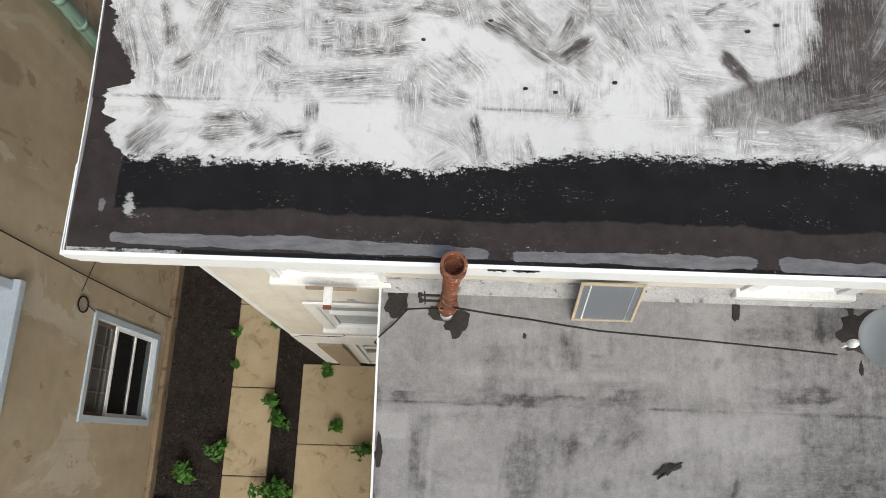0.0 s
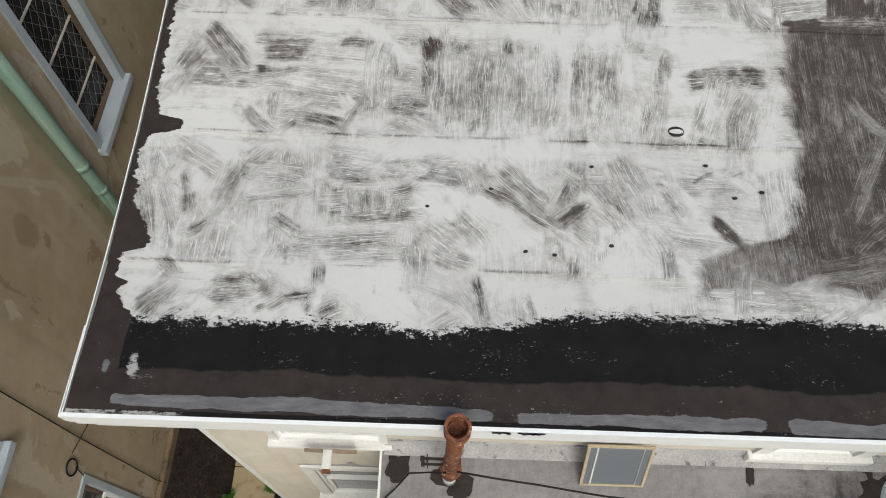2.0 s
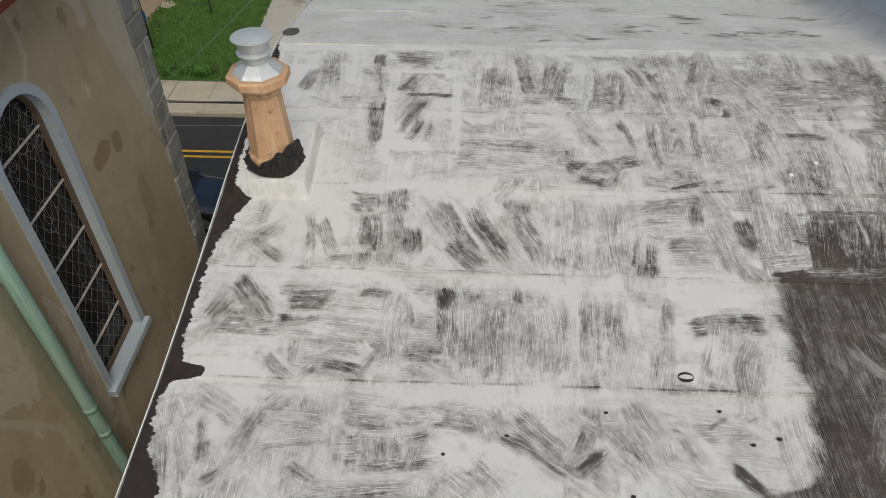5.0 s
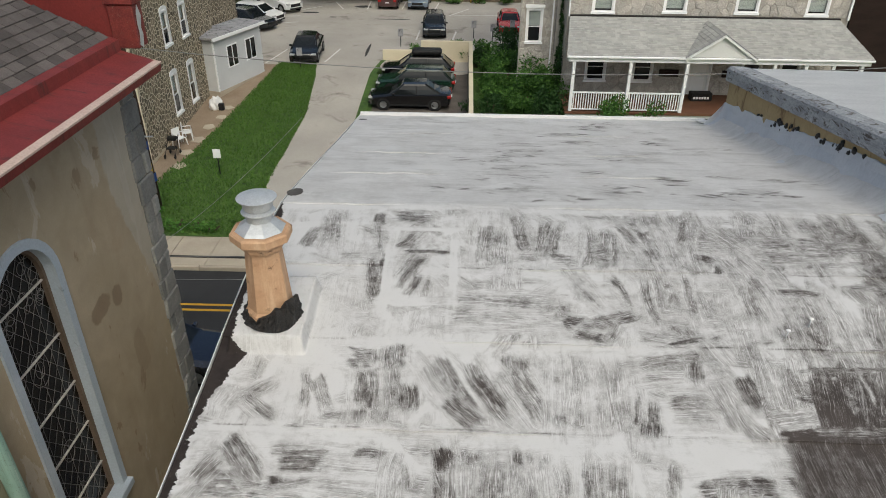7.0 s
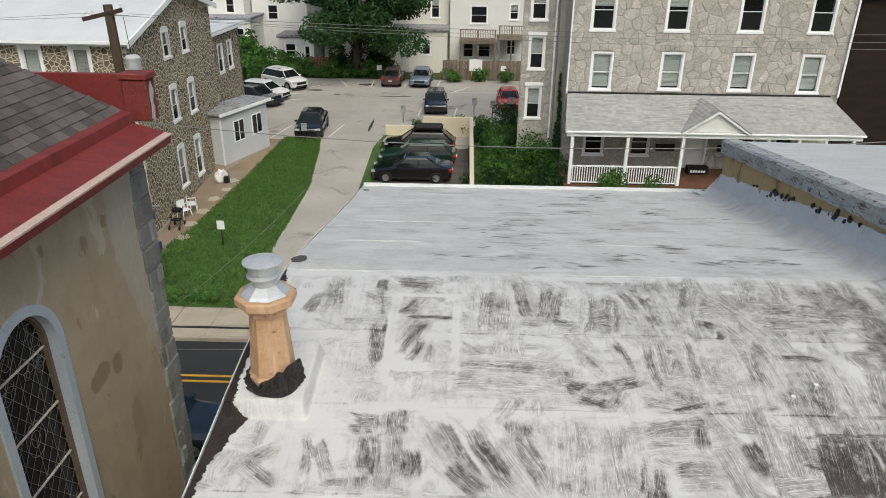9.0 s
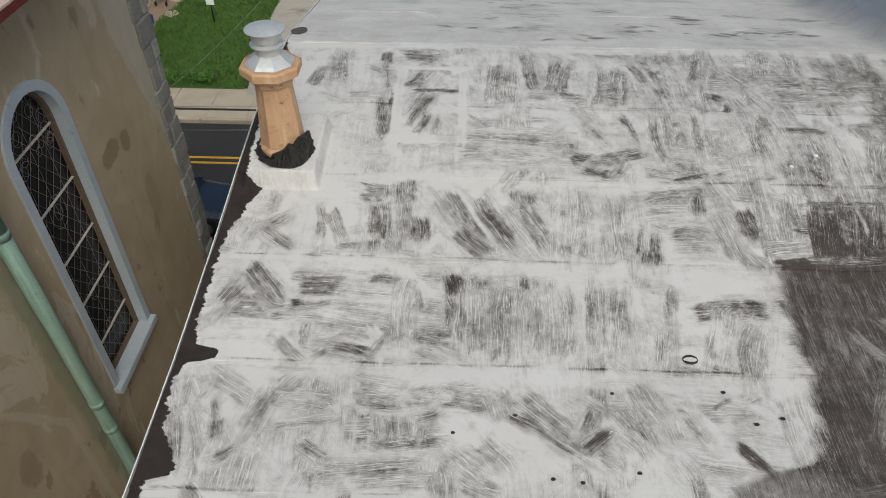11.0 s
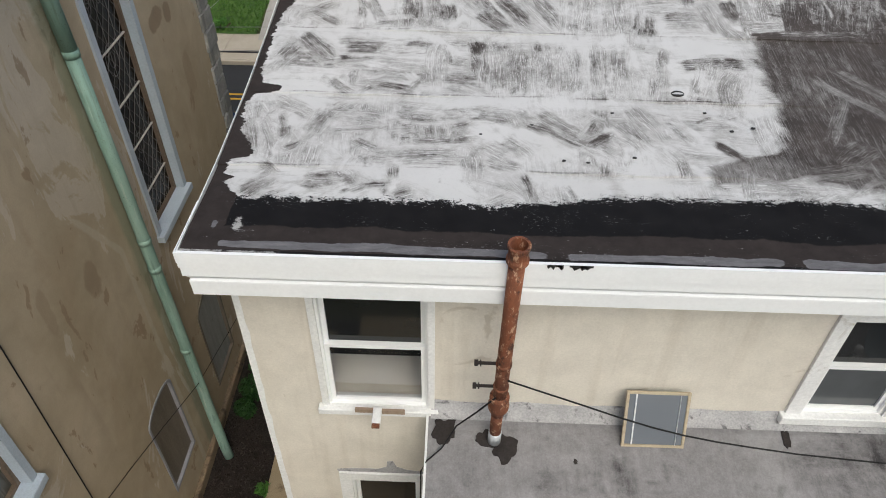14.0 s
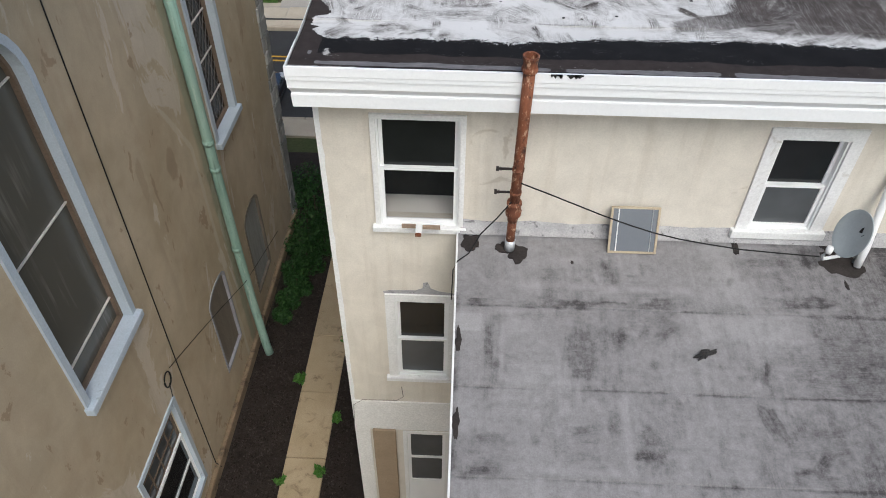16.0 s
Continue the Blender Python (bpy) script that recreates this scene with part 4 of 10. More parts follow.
    for k in range(46):
        x, y = -0.6 + 5.0 * rng.betavariate(1.2, 1.4), 7.7 + 6.2 * rng.random()
        deep, wide = 0.25 + 0.55 * rng.random(), 0.10 + 0.26 * rng.random()
        C.stroke(x, y, 0.16 + 0.2 * rng.random(), 1.6 * wide + 0.2, rng.gauss(0, 8), 0.80 - 0.22 * deep, 0.8, 0.0, 0.7)
        for q in range(rng.choice((3, 5, 8))):
            C.stroke(x + wide * rng.gauss(0, 1), y + 0.12 * rng.gauss(0, 1), 0.02 + 0.06 * rng.random() ** 2, 0.07 + 0.20 * rng.random(), rng.gauss(0, 22), 0.74 - deep + 0.12 * rng.gauss(0, 1), 0.9, 0.2 * rng.gauss(0, 1), 0.85)
    # a clean white frame of coating round an old hatch, and round the chimney foot
    for x, y, w, l, t in ((-0.95, 6.1, 0.10, 1.5, 90), (-0.28, 6.1, 0.10, 1.3, 90), (-0.6, 5.55, 0.12, 0.9, 0), (-0.6, 6.85, 0.10, 0.8, 0)):
        C.stroke(x, y, w, l, t, 0.97, 0.2, 0.0, 0.9)
    C.c += (0.97 - C.c) * np.exp(-(((X + 1.75) / 0.62) ** 2 + ((Y - 5.35) / 0.75) ** 2) * 1.2)
    return C


COAT = brushed_roof()


# dry, pale scuffs on the tar: x, y, half width, half height, strength
SCUFFS = ((-0.90, 1.31, 0.10, 0.020, 0.62), (-0.66, 1.31, 0.13, 0.022, 0.70), (-0.80, 1.56, 0.08, 0.015, 0.8), (-0.58, 1.56, 0.10, 0.015, 0.7), (-0.28, 1.46, 0.14, 0.025, 0.60), (0.03, 1.47, 0.10, 0.04, 0.66), (0.66, 1.48, 0.16, 0.04, 0.60), (1.16, 1.42, 0.10, 0.07, 0.48),
          (0.60, 1.22, 0.16, 0.020, 0.62), (1.25, 1.21, 0.08, 0.02, 0.55), (1.50, 1.20, 0.10, 0.025, 0.72), (2.11, 1.60, 0.15, 0.05, 0.60), (2.13, 1.46, 0.10, 0.05, 0.52), (2.32, 1.20, 0.12, 0.02, 0.65), (-2.34, 1.25, 0.03, 0.05, 0.45), (-1.2, 1.50, 0.2, 0.03, 0.40))


def coat_fields(X, Y):
    """How thickly the coating lies and where tar was laid."""
    cover = COAT.at(X, Y)
    edge = np.where(Y < 2.28, 1.5, np.where(Y < 4.10, 2.3, 9.0))
    along = 1.0 - 0.52 * smooth(X, edge - 0.1, edge + 0.1) * smooth(Y, 1.85, 1.95) - 0.5 * smooth(Y, 7.3, 7.5)
    top = np.interp(X, (-2.13, -1.39, -1.0, -0.56, -0.25, -0.02, 0.36, 0.61, 0.92, 1.4, 1.9, 3.0), (1.62, 1.625, 1.63, 1.61, 1.575, 1.615, 1.66, 1.72, 1.75, 1.74, 1.73, 1.70)) + 0.010 * wave(X + 3, 3)
    rear = smooth(top - Y, -0.11, 0.13)
    side_w = np.interp(Y, (1.62, 1.68, 1.80, 1.86, 1.90, 2.06, 2.10, 2.14, 2.23, 2.36, 2.46, 2.80, 2.98, 3.03, 3.10, 3.15, 3.28, 3.9, 4.25, 4.45, 4.68, 4.82, 4.86, 5.6, 6.2), (0.25, 0.21, 0.10, 0.17, 0.09, 0.08, 0.24, 0.27, 0.23, 0.14, 0.10, 0.04, 0.10, 0.30, 0.31, 0.14, 0.09, 0.08, 0.08, 0.14, 0.20, 0.28, 0.15, 0.14, 0.10))
    side_w = side_w + 0.006 * wave(Y, 8) + 0.010 * wave(Y, 9, ((9.0, 1.0), (21.0, 0.7), (47.0, 0.5)))
    side_w = side_w * (1 - smooth(Y, 7.0, 7.6))
    side = smooth(XL + side_w - X, -0.03, 0.03)
    tar = np.maximum(rear, side)
    brown = np.maximum(np.maximum(side * 0.98, smooth(1.285 + 0.012 * wave(X, 5) - Y, -0.05, 0.05) * smooth(Y, 1.02, 1.045)), smooth(XL + 0.255 - X, -0.03, 0.03))
    line = 1.097 - 0.010 * (X + 2.1) + 0.007 * wave(X, 6)
    grey = np.exp(-(((Y - line) / (0.042 + 0.006 * wave(X, 16))) ** 4)) * smooth(X, XL + 0.24, XL + 0.28) * (1 - 0.7 * np.exp(-(((X - 0.22) / 0.10) ** 4)) - 0.7 * np.exp(-(((X - 1.82) / 0.09) ** 4)))
    grey = np.maximum(grey, 0.8 * np.exp(-(((X + 2.20) / 0.03) ** 2 + ((Y - 1.30) / 0.07) ** 2)))
    worn = np.exp(-(((X + 2.04) / 0.055) ** 2 + ((Y - 1.32) / 0.11) ** 2)) + 0.6 * np.exp(-(((X + 1.92) / 0.15) ** 2 + ((Y - 1.24) / 0.06) ** 2))
    for x, y, rx, ry, a in SCUFFS:
        worn = worn + a * np.exp(-(((X - x) / rx) ** 2 + ((Y - y) / ry) ** 2))
    edgeline = 0.9 * smooth(1.035 - Y, -0.006, 0.006) * (1 - smooth(X, -1.75, -1.5))
    return np.stack([np.clip(cover, 0, 1.3), along, np.clip(worn + edgeline, 0, 1)], -1), np.stack([tar, brown, grey], -1)


def roofing_sheet(y0, y1, parent, step, k):
    """One width of roofing felt, lapped a little over the one below it."""
    xs = np.concatenate([np.arange(XL + 0.012, 3.5, step), np.linspace(3.5, XR, int(1.55 / (2.5 * step)))])
    nx, ny = len(xs), max(2, int((y1 - y0 + 0.05) / step) + 1)
    ys = np.linspace(y0 - (0.05 if k else 0.0), y1, ny)
    X, Y = np.meshgrid(xs, ys)
    lip = (0.006 if k < 6 else 0.001) * np.clip((y1 - Y) / (y1 - y0), 0, 1)
    ridge_lump = 0.012 * np.sin(1.9 * X + k) * np.sin(2.3 * Y + 1.3 * k) + 0.004 * np.sin(9 * X + 4 * Y)
    cove = 0.22 * smooth(X, XR - 0.42, XR + 0.02) ** 1.6 * (1 - smooth(Y, 13.45, 13.75))
    box_l = 0.16 * (1 - smooth(np.abs(X + 1.93), 0.31, 0.36)) * (1 - smooth(np.abs(Y - 5.28), 0.40, 0.47))
    Z = roof_z(Y) + lip + ridge_lump * smooth(Y, 1.0, 1.3) + cove + box_l
    idx = np.arange(nx * ny).reshape(ny, nx)
    quads = np.stack([idx[:-1, :-1], idx[:-1, 1:], idx[1:, 1:], idx[1:, :-1]], -1).reshape(-1, 4)
    verts = np.stack([X, Y, Z], -1).reshape(-1, 3)
    lip_row, skirt = verts[:nx].copy(), verts[:nx].copy()
    skirt[:, 2] -= 0.012
    n0 = len(verts)
    verts = np.vstack([verts, lip_row, skirt])
    rim = np.stack([n0 + np.arange(nx - 1), n0 + nx + np.arange(nx - 1), n0 + nx + np.arange(1, nx), n0 + np.arange(1, nx)], -1)
    me = grid_mesh("roofing_sheet", verts, np.vstack([quads, rim]))
    coat, tar = coat_fields(verts[:, 0], verts[:, 1])
    for name, field in (("coat", coat), ("tar", tar)):
        a = me.attributes.new(name, "FLOAT_COLOR", "POINT")
        a.data.foreach_set("color", np.concatenate([field, np.ones((len(field), 1))], 1).astype(np.float32).ravel())
    i = np.clip(np.round((verts[:, 1] - COAT.y0) / COAT.step).astype(int), 0, len(COAT.ys) - 1)
    j = np.clip(np.round((verts[:, 0] - COAT.x0) / COAT.step).astype(int), 0, len(COAT.xs) - 1)
    a = me.attributes.new("brush", "FLOAT_VECTOR", "POINT")
    a.data.foreach_set("vector", np.stack([COAT.u[i, j], COAT.v[i, j], 0 * verts[:, 0]], -1).astype(np.float32).ravel())
    return mesh_part("roofing_sheet", me, M_ROOF, parent, "", smooth=True)


def grid_mesh(name, verts, quads):
    me = bpy.data.meshes.new(name)
    me.vertices.add(len(verts))
    me.vertices.foreach_set("co", verts.astype(np.float32).ravel())
    me.loops.add(len(quads) * 4)
    me.loops.foreach_set("vertex_index", quads.astype(np.int32).ravel())
    me.polygons.add(len(quads))
    me.polygons.foreach_set("loop_start", np.arange(0, len(quads) * 4, 4, dtype=np.int32))
    me.update(calc_edges=True)
    me.validate()
    return me


def double_hung(parent, fm, u0, u1, v0, v1, deep, glass_top, glass_low, blind=None, blind_to=0.0, trim=0.10, tmat=None, sill=0.07, proud=0.03, backing=True, rail=0.48):
    """A two-sash window in a wall opening: casing, sill, jambs, two sashes and panes, a dark sheet standing in for the
    unlit room. (u0..v1 is the opening.)
    """
    tmat = tmat or M_WHITE_OLD
    bm = bmesh.new()
    i, o = rect(u0, u1, v0, v1), rect(u0 - trim, u1 + trim, v0, v1 + trim)
    band(bm, i, o, fm, -proud, 0.02)
    part("casing", bm, tmat, parent)
    bm = bmesh.new()
    box(bm, 0, 1, 0, 1, 0, 1)
    S = fm @ Matrix.Translation((u0 - trim - 0.04, v0 - sill, -proud - 0.05)) @ Matrix.Diagonal((u1 - u0 + 2 * trim + 0.08, sill + 0.007, deep + proud + 0.04, 1))
    bmesh.ops.transform(bm, matrix=S, verts=bm.verts)
    bmesh.ops.bevel(bm, geom=bm.edges[:], offset=0.008, segments=1, affect="EDGES")
    part("window_sill", bm, tmat, parent)
    bm = bmesh.new()
    band(bm, rect(u0 + 0.022, u1 - 0.022, v0 + 0.02, v1 - 0.022), i, fm, 0.0, deep)
    part("window_frame", bm, M_VINYL, parent)
    vm = v0 + (v1 - v0) * rail
    for nm, a, b, d, g in (("upper_sash", vm - 0.02, v1 - 0.022, deep * 0.55, glass_top), ("lower_sash", v0 + 0.02, vm + 0.025, deep * 0.25, glass_low)):
        bm = bmesh.new()
        ins = rect(u0 + 0.062, u1 - 0.062, a + 0.045, b - 0.04)
        band(bm, ins, rect(u0 + 0.022, u1 - 0.022, a, b), fm, d, d + 0.035)
        s = part(nm, bm, M_VINYL, parent)
        bm = bmesh.new()
        filled(bm, ins, fm, d + 0.018)
        filled(bm, ins, fm, d + 0.024)
        part("pane", bm, g, s)
    if blind is not None:
        bm = bmesh.new()
        lo = v0 + 0.05 if blind_to >= 0 else v0 + 0.05
        a, b = (v1 - blind_to * (v1 - v0), v1 - 0.04) if blind_to > 0 else (v0 + 0.05, v0 - blind_to * (v1 - v0))
        n = max(3, int((b - a) / 0.06)) if blind is not M_SHADE else 1
        for k in range(n):
            za, zb = a + (b - a) * k / n, a + (b - a) * (k + (0.86 if n > 1 else 1)) / n
            vs = [fm @ Vector(p) for p in ((u0 + 0.05, za, deep + 0.03), (u1 - 0.05, za, deep + 0.03), (u1 - 0.05, zb, deep + 0.055), (u0 + 0.05, zb, deep + 0.055))]
            bm.faces.new([bm.verts.new(v) for v in vs])
        part("blind", bm, blind, parent)
    # near-black sheet behind the panes paints the darkness of the room
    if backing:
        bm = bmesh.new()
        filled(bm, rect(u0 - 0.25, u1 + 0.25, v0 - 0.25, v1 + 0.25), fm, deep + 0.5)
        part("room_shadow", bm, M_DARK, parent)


house = thing("row_house", "cream stucco row house with a white-coated flat roof", "house")
house_roof = new("roof")
house_roof.parent = house
for k, (a, b) in enumerate(zip(LAPS, LAPS[1:])):
    roofing_sheet(a, b, house_roof, 0.0092 if a < 5 else (0.0125 if a < 7 else 0.028), k)

# the white metal edge on the left and rear
bm = bmesh.new()
ys = np.linspace(0.985, 14.2, 40)
rows = [[bm.verts.new((x, y, float(roof_z(y)) + dz)) for x, dz in ((XL + 0.004, 0.010), (XL - 0.004, 0.012), (XL - 0.008, -0.11), (XL + 0.004, -0.11), (XL + 0.004, 0.0))] for y in ys]
for a, b in zip(rows, rows[1:]):
    for i in range(4):
        bm.faces.new((a[i], a[i + 1], b[i + 1], b[i]))
part("drip_edge", bm, M_EDGE, house, "white metal drip edge")

# walls
W1, W2, W3, WR = (-1.62, -0.69, 6.05, 7.55), (-1.51, -0.775, 3.06, 4.70), (-1.42, -0.78, -1.20, 1.48), (2.74, 3.48, 6.17, 7.44)
FM = REAR(YW)
bm = bmesh.new()
slab_with_holes(bm, rect(WALL_L, XR, -1.6, 8.2), [rect(*W1), rect(*W2), rect(*W3), rect(*WR)], FM, 0.25)
part("rear_wall", bm, M_CREAM, house, "cream stucco wall with hairline cracks")
bm = bmesh.new()
sec = [(1.67, -1.6), (14.1, -1.6), (14.1, 7.45), (11.1, 8.02), (7.5, 8.68), (5.1, 8.55), (1.67, 8.2)]
slab_with_holes(bm, [(-y, z) for y, z in sec], [], Matrix(((0, 0, 1, WALL_L), (-1, 0, 0, 0), (0, 1, 0, 0), (0, 0, 0, 1))), 0.25)
part("side_wall", bm, M_CREAM, house)
block("front_wall", (WALL_L, XR, 14.0, 14.15, -1.6, 7.45), M_CREAM, house)
# white corner bead, uneven paint along the corner
bm = bmesh.new()
rng = random.Random(4)
prev = None
for i in range(60):
    z = -1.5 + i * 0.158
    w = 0.045 + 0.02 * rng.random()
    ring = [bm.verts.new(p) for p in ((WALL_L - 0.006, YW + 0.06, z), (WALL_L - 0.008, YW - 0.008, z), (WALL_L + w, YW - 0.006, z))]
    if prev:
        for j in range(2):
            bm.faces.new((prev[j], prev[j + 1], ring[j + 1], ring[j]))
    prev = ring
part("corner_bead", bm, M_WHITE_OLD, house, "white painted corner with ragged edge")

# cornice: a moulded white board under the rear eave, returned at the corner
PROFILE = ((1.004, 8.356), (0.978, 8.356), (0.978, 8.262), (0.984, 8.256), (0.984, 8.212), (0.997, 8.206), (0.997, 8.120), (1.010, 8.112), (1.060, 8.040), (1.042, 8.030), (1.040, 8.018), (1.046, 7.885), (1.075, 7.880), (1.415, 7.880))
bm = bmesh.new()
cols = []
for y, z in PROFILE:
    out = 1.42 - y
    left = -2.27 - 0.29 * out
    cols.append([bm.verts.new((x, yy, z)) for x, yy in ((left, 1.55), (left, y), (XR, y))])
for a, b in zip(cols, cols[1:]):
    for i in range(2):
        bm.faces.new((a[i], a[i + 1], b[i + 1], b[i]))
part("cornice", bm, M_WHITE, house, "white painted moulded cornice")
for x, w in ((0.14, 0.10), (0.20, 0.05), (0.29, 0.16), (0.36, 0.05)):
    bm = bmesh.new()
    n = 9
    lo = [8.352 - 0.008 - 0.034 * rng.random() ** 2 for i in range(n + 1)]
    up = [bm.verts.new((x + w * i / n, yy, 8.361)) for yy in (0.970, 0.979) for i in range(n + 1)]
    dn = [bm.verts.new((x + w * i / n, yy, lo[i])) for yy in (0.970, 0.979) for i in range(n + 1)]
    for i in range(n):
        bm.faces.new((up[i], dn[i], dn[i + 1], up[i + 1]))
        bm.faces.new((dn[i], dn[n + 1 + i], dn[n + 2 + i], dn[i + 1]))
    part("tar_drip", bm, M_TARBLACK, house, "black tar drip on white cornice")

win = thing("window_1", "white two-sash window with cream ledge inside", "window", "rear house windows", "structure")
double_hung(win, FM, *W1, 0.12, M_GLASS, M_GLASS_THIN, None, trim=0.06, rail=0.535)
block("inner_ledge", (W1[0] - 0.22, W1[1] + 0.22, YW + 0.13, YW + 0.61, 6.01, 6.035), M_SHADE, win, "cream ledge inside the window")
win = thing("window_2", "white two-sash window with drawn blind", "window", "rear house windows", "structure")
double_hung(win, FM, *W2, 0.12, M_GLASS, M_GLASS_GREY, None, trim=0.13)
win = thing("window_3", "white two-sash window with torn insect screen", "window", "rear house windows", "structure")
double_hung(win, FM, *WR, 0.12, M_GLASS, M_GLASS_GREY, None, trim=0.14, sill=0.10)

# ---- the rear wing with its grey roof ----
WX, WY0 = -0.68, -4.2


def wing_z(y):
    return 6.02 + 0.17 * (y - YW)


M_UPTURN = surface("grey_felt_upturn", (0.34, 0.335, 0.34), (0.48, 0.47, 0.475), 4, 50, 0.85, 0.5, grain=0.35, c3=(0.16, 0.155, 0.16), stain=(0.58, 0.66))
wing = thing("rear_wing", "low rear wing with weathered grey flat roof", "house")
# dark, dry-brushed patches: x, y, width, length, stroke angle, depth
WORN_1 = ((-0.42, 0.37, 0.10, 0.25, 2, 0.60), (0.60, 0.37, 0.07, 1.27, 2, 0.45), (1.65, 0.44, 0.10, 0.32, 2, 0.55), (3.27, 0.50, 0.12, 0.47, 2, 0.50), (1.62, 0.25, 0.15, 0.33, 45, 0.40), (1.40, 0.04, 0.08, 0.10, 2, 0.85), (0.80, -0.22, 0.39, 0.68, 82, 0.35), (1.05, -0.03, 0.12, 0.16, 2, 0.85), (0.67, -0.34, 0.10, 0.15, 23, 0.80), (0.64, -0.18, 0.20, 0.34, 83, 0.45), (-0.27, -0.19, 0.17, 0.89, 87, 0.40), (-0.24, -0.49, 0.19, 0.27, 87, 0.50), (2.50, -0.38, 0.23, 0.26, 74, 0.35), (2.53, -0.96, 0.16, 0.44, -73, 0.80), (2.00, -1.16, 0.07, 0.31, 76, 0.50), (-0.30, -1.21, 0.10, 0.20, 2, 0.60))
WORN_2 = ((-0.37, -1.48, 0.15, 0.34, 2, 0.50), (0.94, -0.99, 0.09, 0.23, 79, 0.50), (1.31, -1.22, 0.25, 0.49, 79, 0.40), (1.24, -1.33, 0.06, 0.34, 5, 0.90), (0.63, -1.13, 0.17, 0.34, 2, 0.35), (0.74, -1.46, 0.03, 0.15, 7, 0.85), (2.68, -1.42, 0.05, 0.18, 11, 0.95), (2.93, -1.32, 0.09, 0.23, 49, 0.50), (0.47, 0.61, 0.36, 0.46, 89, 0.30), (0.36, 0.75, 0.12, 0.22, 2, 0.50), (0.81, 0.75, 0.05, 0.05, 2, 0.75), (1.04, 0.85, 0.29, 0.32, 88, 0.40), (0.63, 0.38, 0.07, 0.44, 1, 0.55), (1.18, 0.39, 0.04, 0.10, 2, 0.80), (1.59, 0.39, 0.05, 0.27, 1, 0.60), (1.09, -0.02, 0.15, 0.21, 80, 0.75))
WORN_3 = ((1.39, 0.04, 0.10, 0.14, 60, 0.65), (0.67, -0.25, 0.07, 0.22, 1, 0.70), (0.91, -0.22, 0.06, 0.07, 1, 0.65), (0.67, -0.41, 0.09, 0.16, 2, 0.80), (3.43, 1.13, 0.21, 0.23, 86, 0.40), (1.62, 0.10, 0.15, 0.31, 40, 0.35))


def worn_shaded_wing():
    C = Coat(WX - 0.02, XR + 0.05, WY0 - 0.1, YW + 0.1, 0.014, 23)
    rng = random.Random(29)
    C.c[:] = 0.60
    for k in range(330):
        turn = rng.choice((90, 90, 90, 88, 92, 0, 3)) + rng.gauss(0, 2)
        C.stroke(WX + 5.7 * rng.random(), WY0 + 5.6 * rng.random(), 0.12 + 0.35 * rng.random(), 0.35 + 0.7 * rng.random(), turn, 0.60 + 0.08 * rng.gauss(0, 1), 0.4, 0.0, 0.55)
    for patches in (WORN_1, WORN_2, WORN_3):
        for x, y, w, l, turn, deep in patches:
            n = max(1, round(w / 0.09))
            ca, sa = math.cos(radians(turn)), math.sin(radians(turn))
            C.stroke(x, y, w * 1.6, l * 1.3, turn, 0.50, 0.6, 0.0, 0.5)
            for q in range(n):
                t = ((q + 0.5) / n - 0.5) * w
                C.stroke(x - sa * t, y + ca * t, w / n * 1.2, l * (0.8 + 0.4 * rng.random()), turn, 0.56 - 0.44 * deep + 0.05 * rng.gauss(0, 1), 0.6, 0.05 * rng.gauss(0, 1), 0.8, 0.15 * rng.gauss(0, 1))
    for k in range(60):
        C.stroke(0.1 + 3.2 * rng.random(), -2.0 + 3.0 * rng.random(), 0.03 + 0.05 * rng.random(), 0.06 + 0.16 * rng.random(), rng.choice((0, 90, 90, 70)), 0.42, 0.7, 0.0, 0.6)
    # bands of thicker grey coating
    for x, y, w, l, t in ((1.06, -0.95, 0.08, 1.0, 90), (-0.17, -0.20, 0.06, 0.85, 88), (0.35, -0.57, 1.0, 0.06, 90), (0.5, -1.50, 1.2, 0.06, 90), (1.0, 0.62, 2.0, 0.10, 90), (2.6, 0.15, 1.2, 0.35, 90)):
        C.stroke(x, y, w, l, t, 0.84, 0.3, 0.0, 0.55)
    for lap in WLAPS[1:-1]:
        C.c -= 0.42 * np.exp(-(((C.Y - lap + 0.012 + 0.008 * C.line(C.X, 0.2)) / 0.010) ** 2)) * smooth(C.line(C.X, 0.25), -0.5, 0.35)
        C.c -= 0.06 * np.exp(-(((C.Y - lap - 0.05) / 0.06) ** 2)) * smooth(C.line(C.X, 0.4), -0.2, 0.4)
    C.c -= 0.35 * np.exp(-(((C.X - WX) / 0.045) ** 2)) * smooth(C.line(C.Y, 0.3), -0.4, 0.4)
    # shade towards the party wall, painted in as a darker tone to the right
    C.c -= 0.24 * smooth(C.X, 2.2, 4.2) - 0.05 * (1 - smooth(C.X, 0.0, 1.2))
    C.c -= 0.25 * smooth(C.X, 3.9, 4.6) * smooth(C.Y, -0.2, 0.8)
    return C


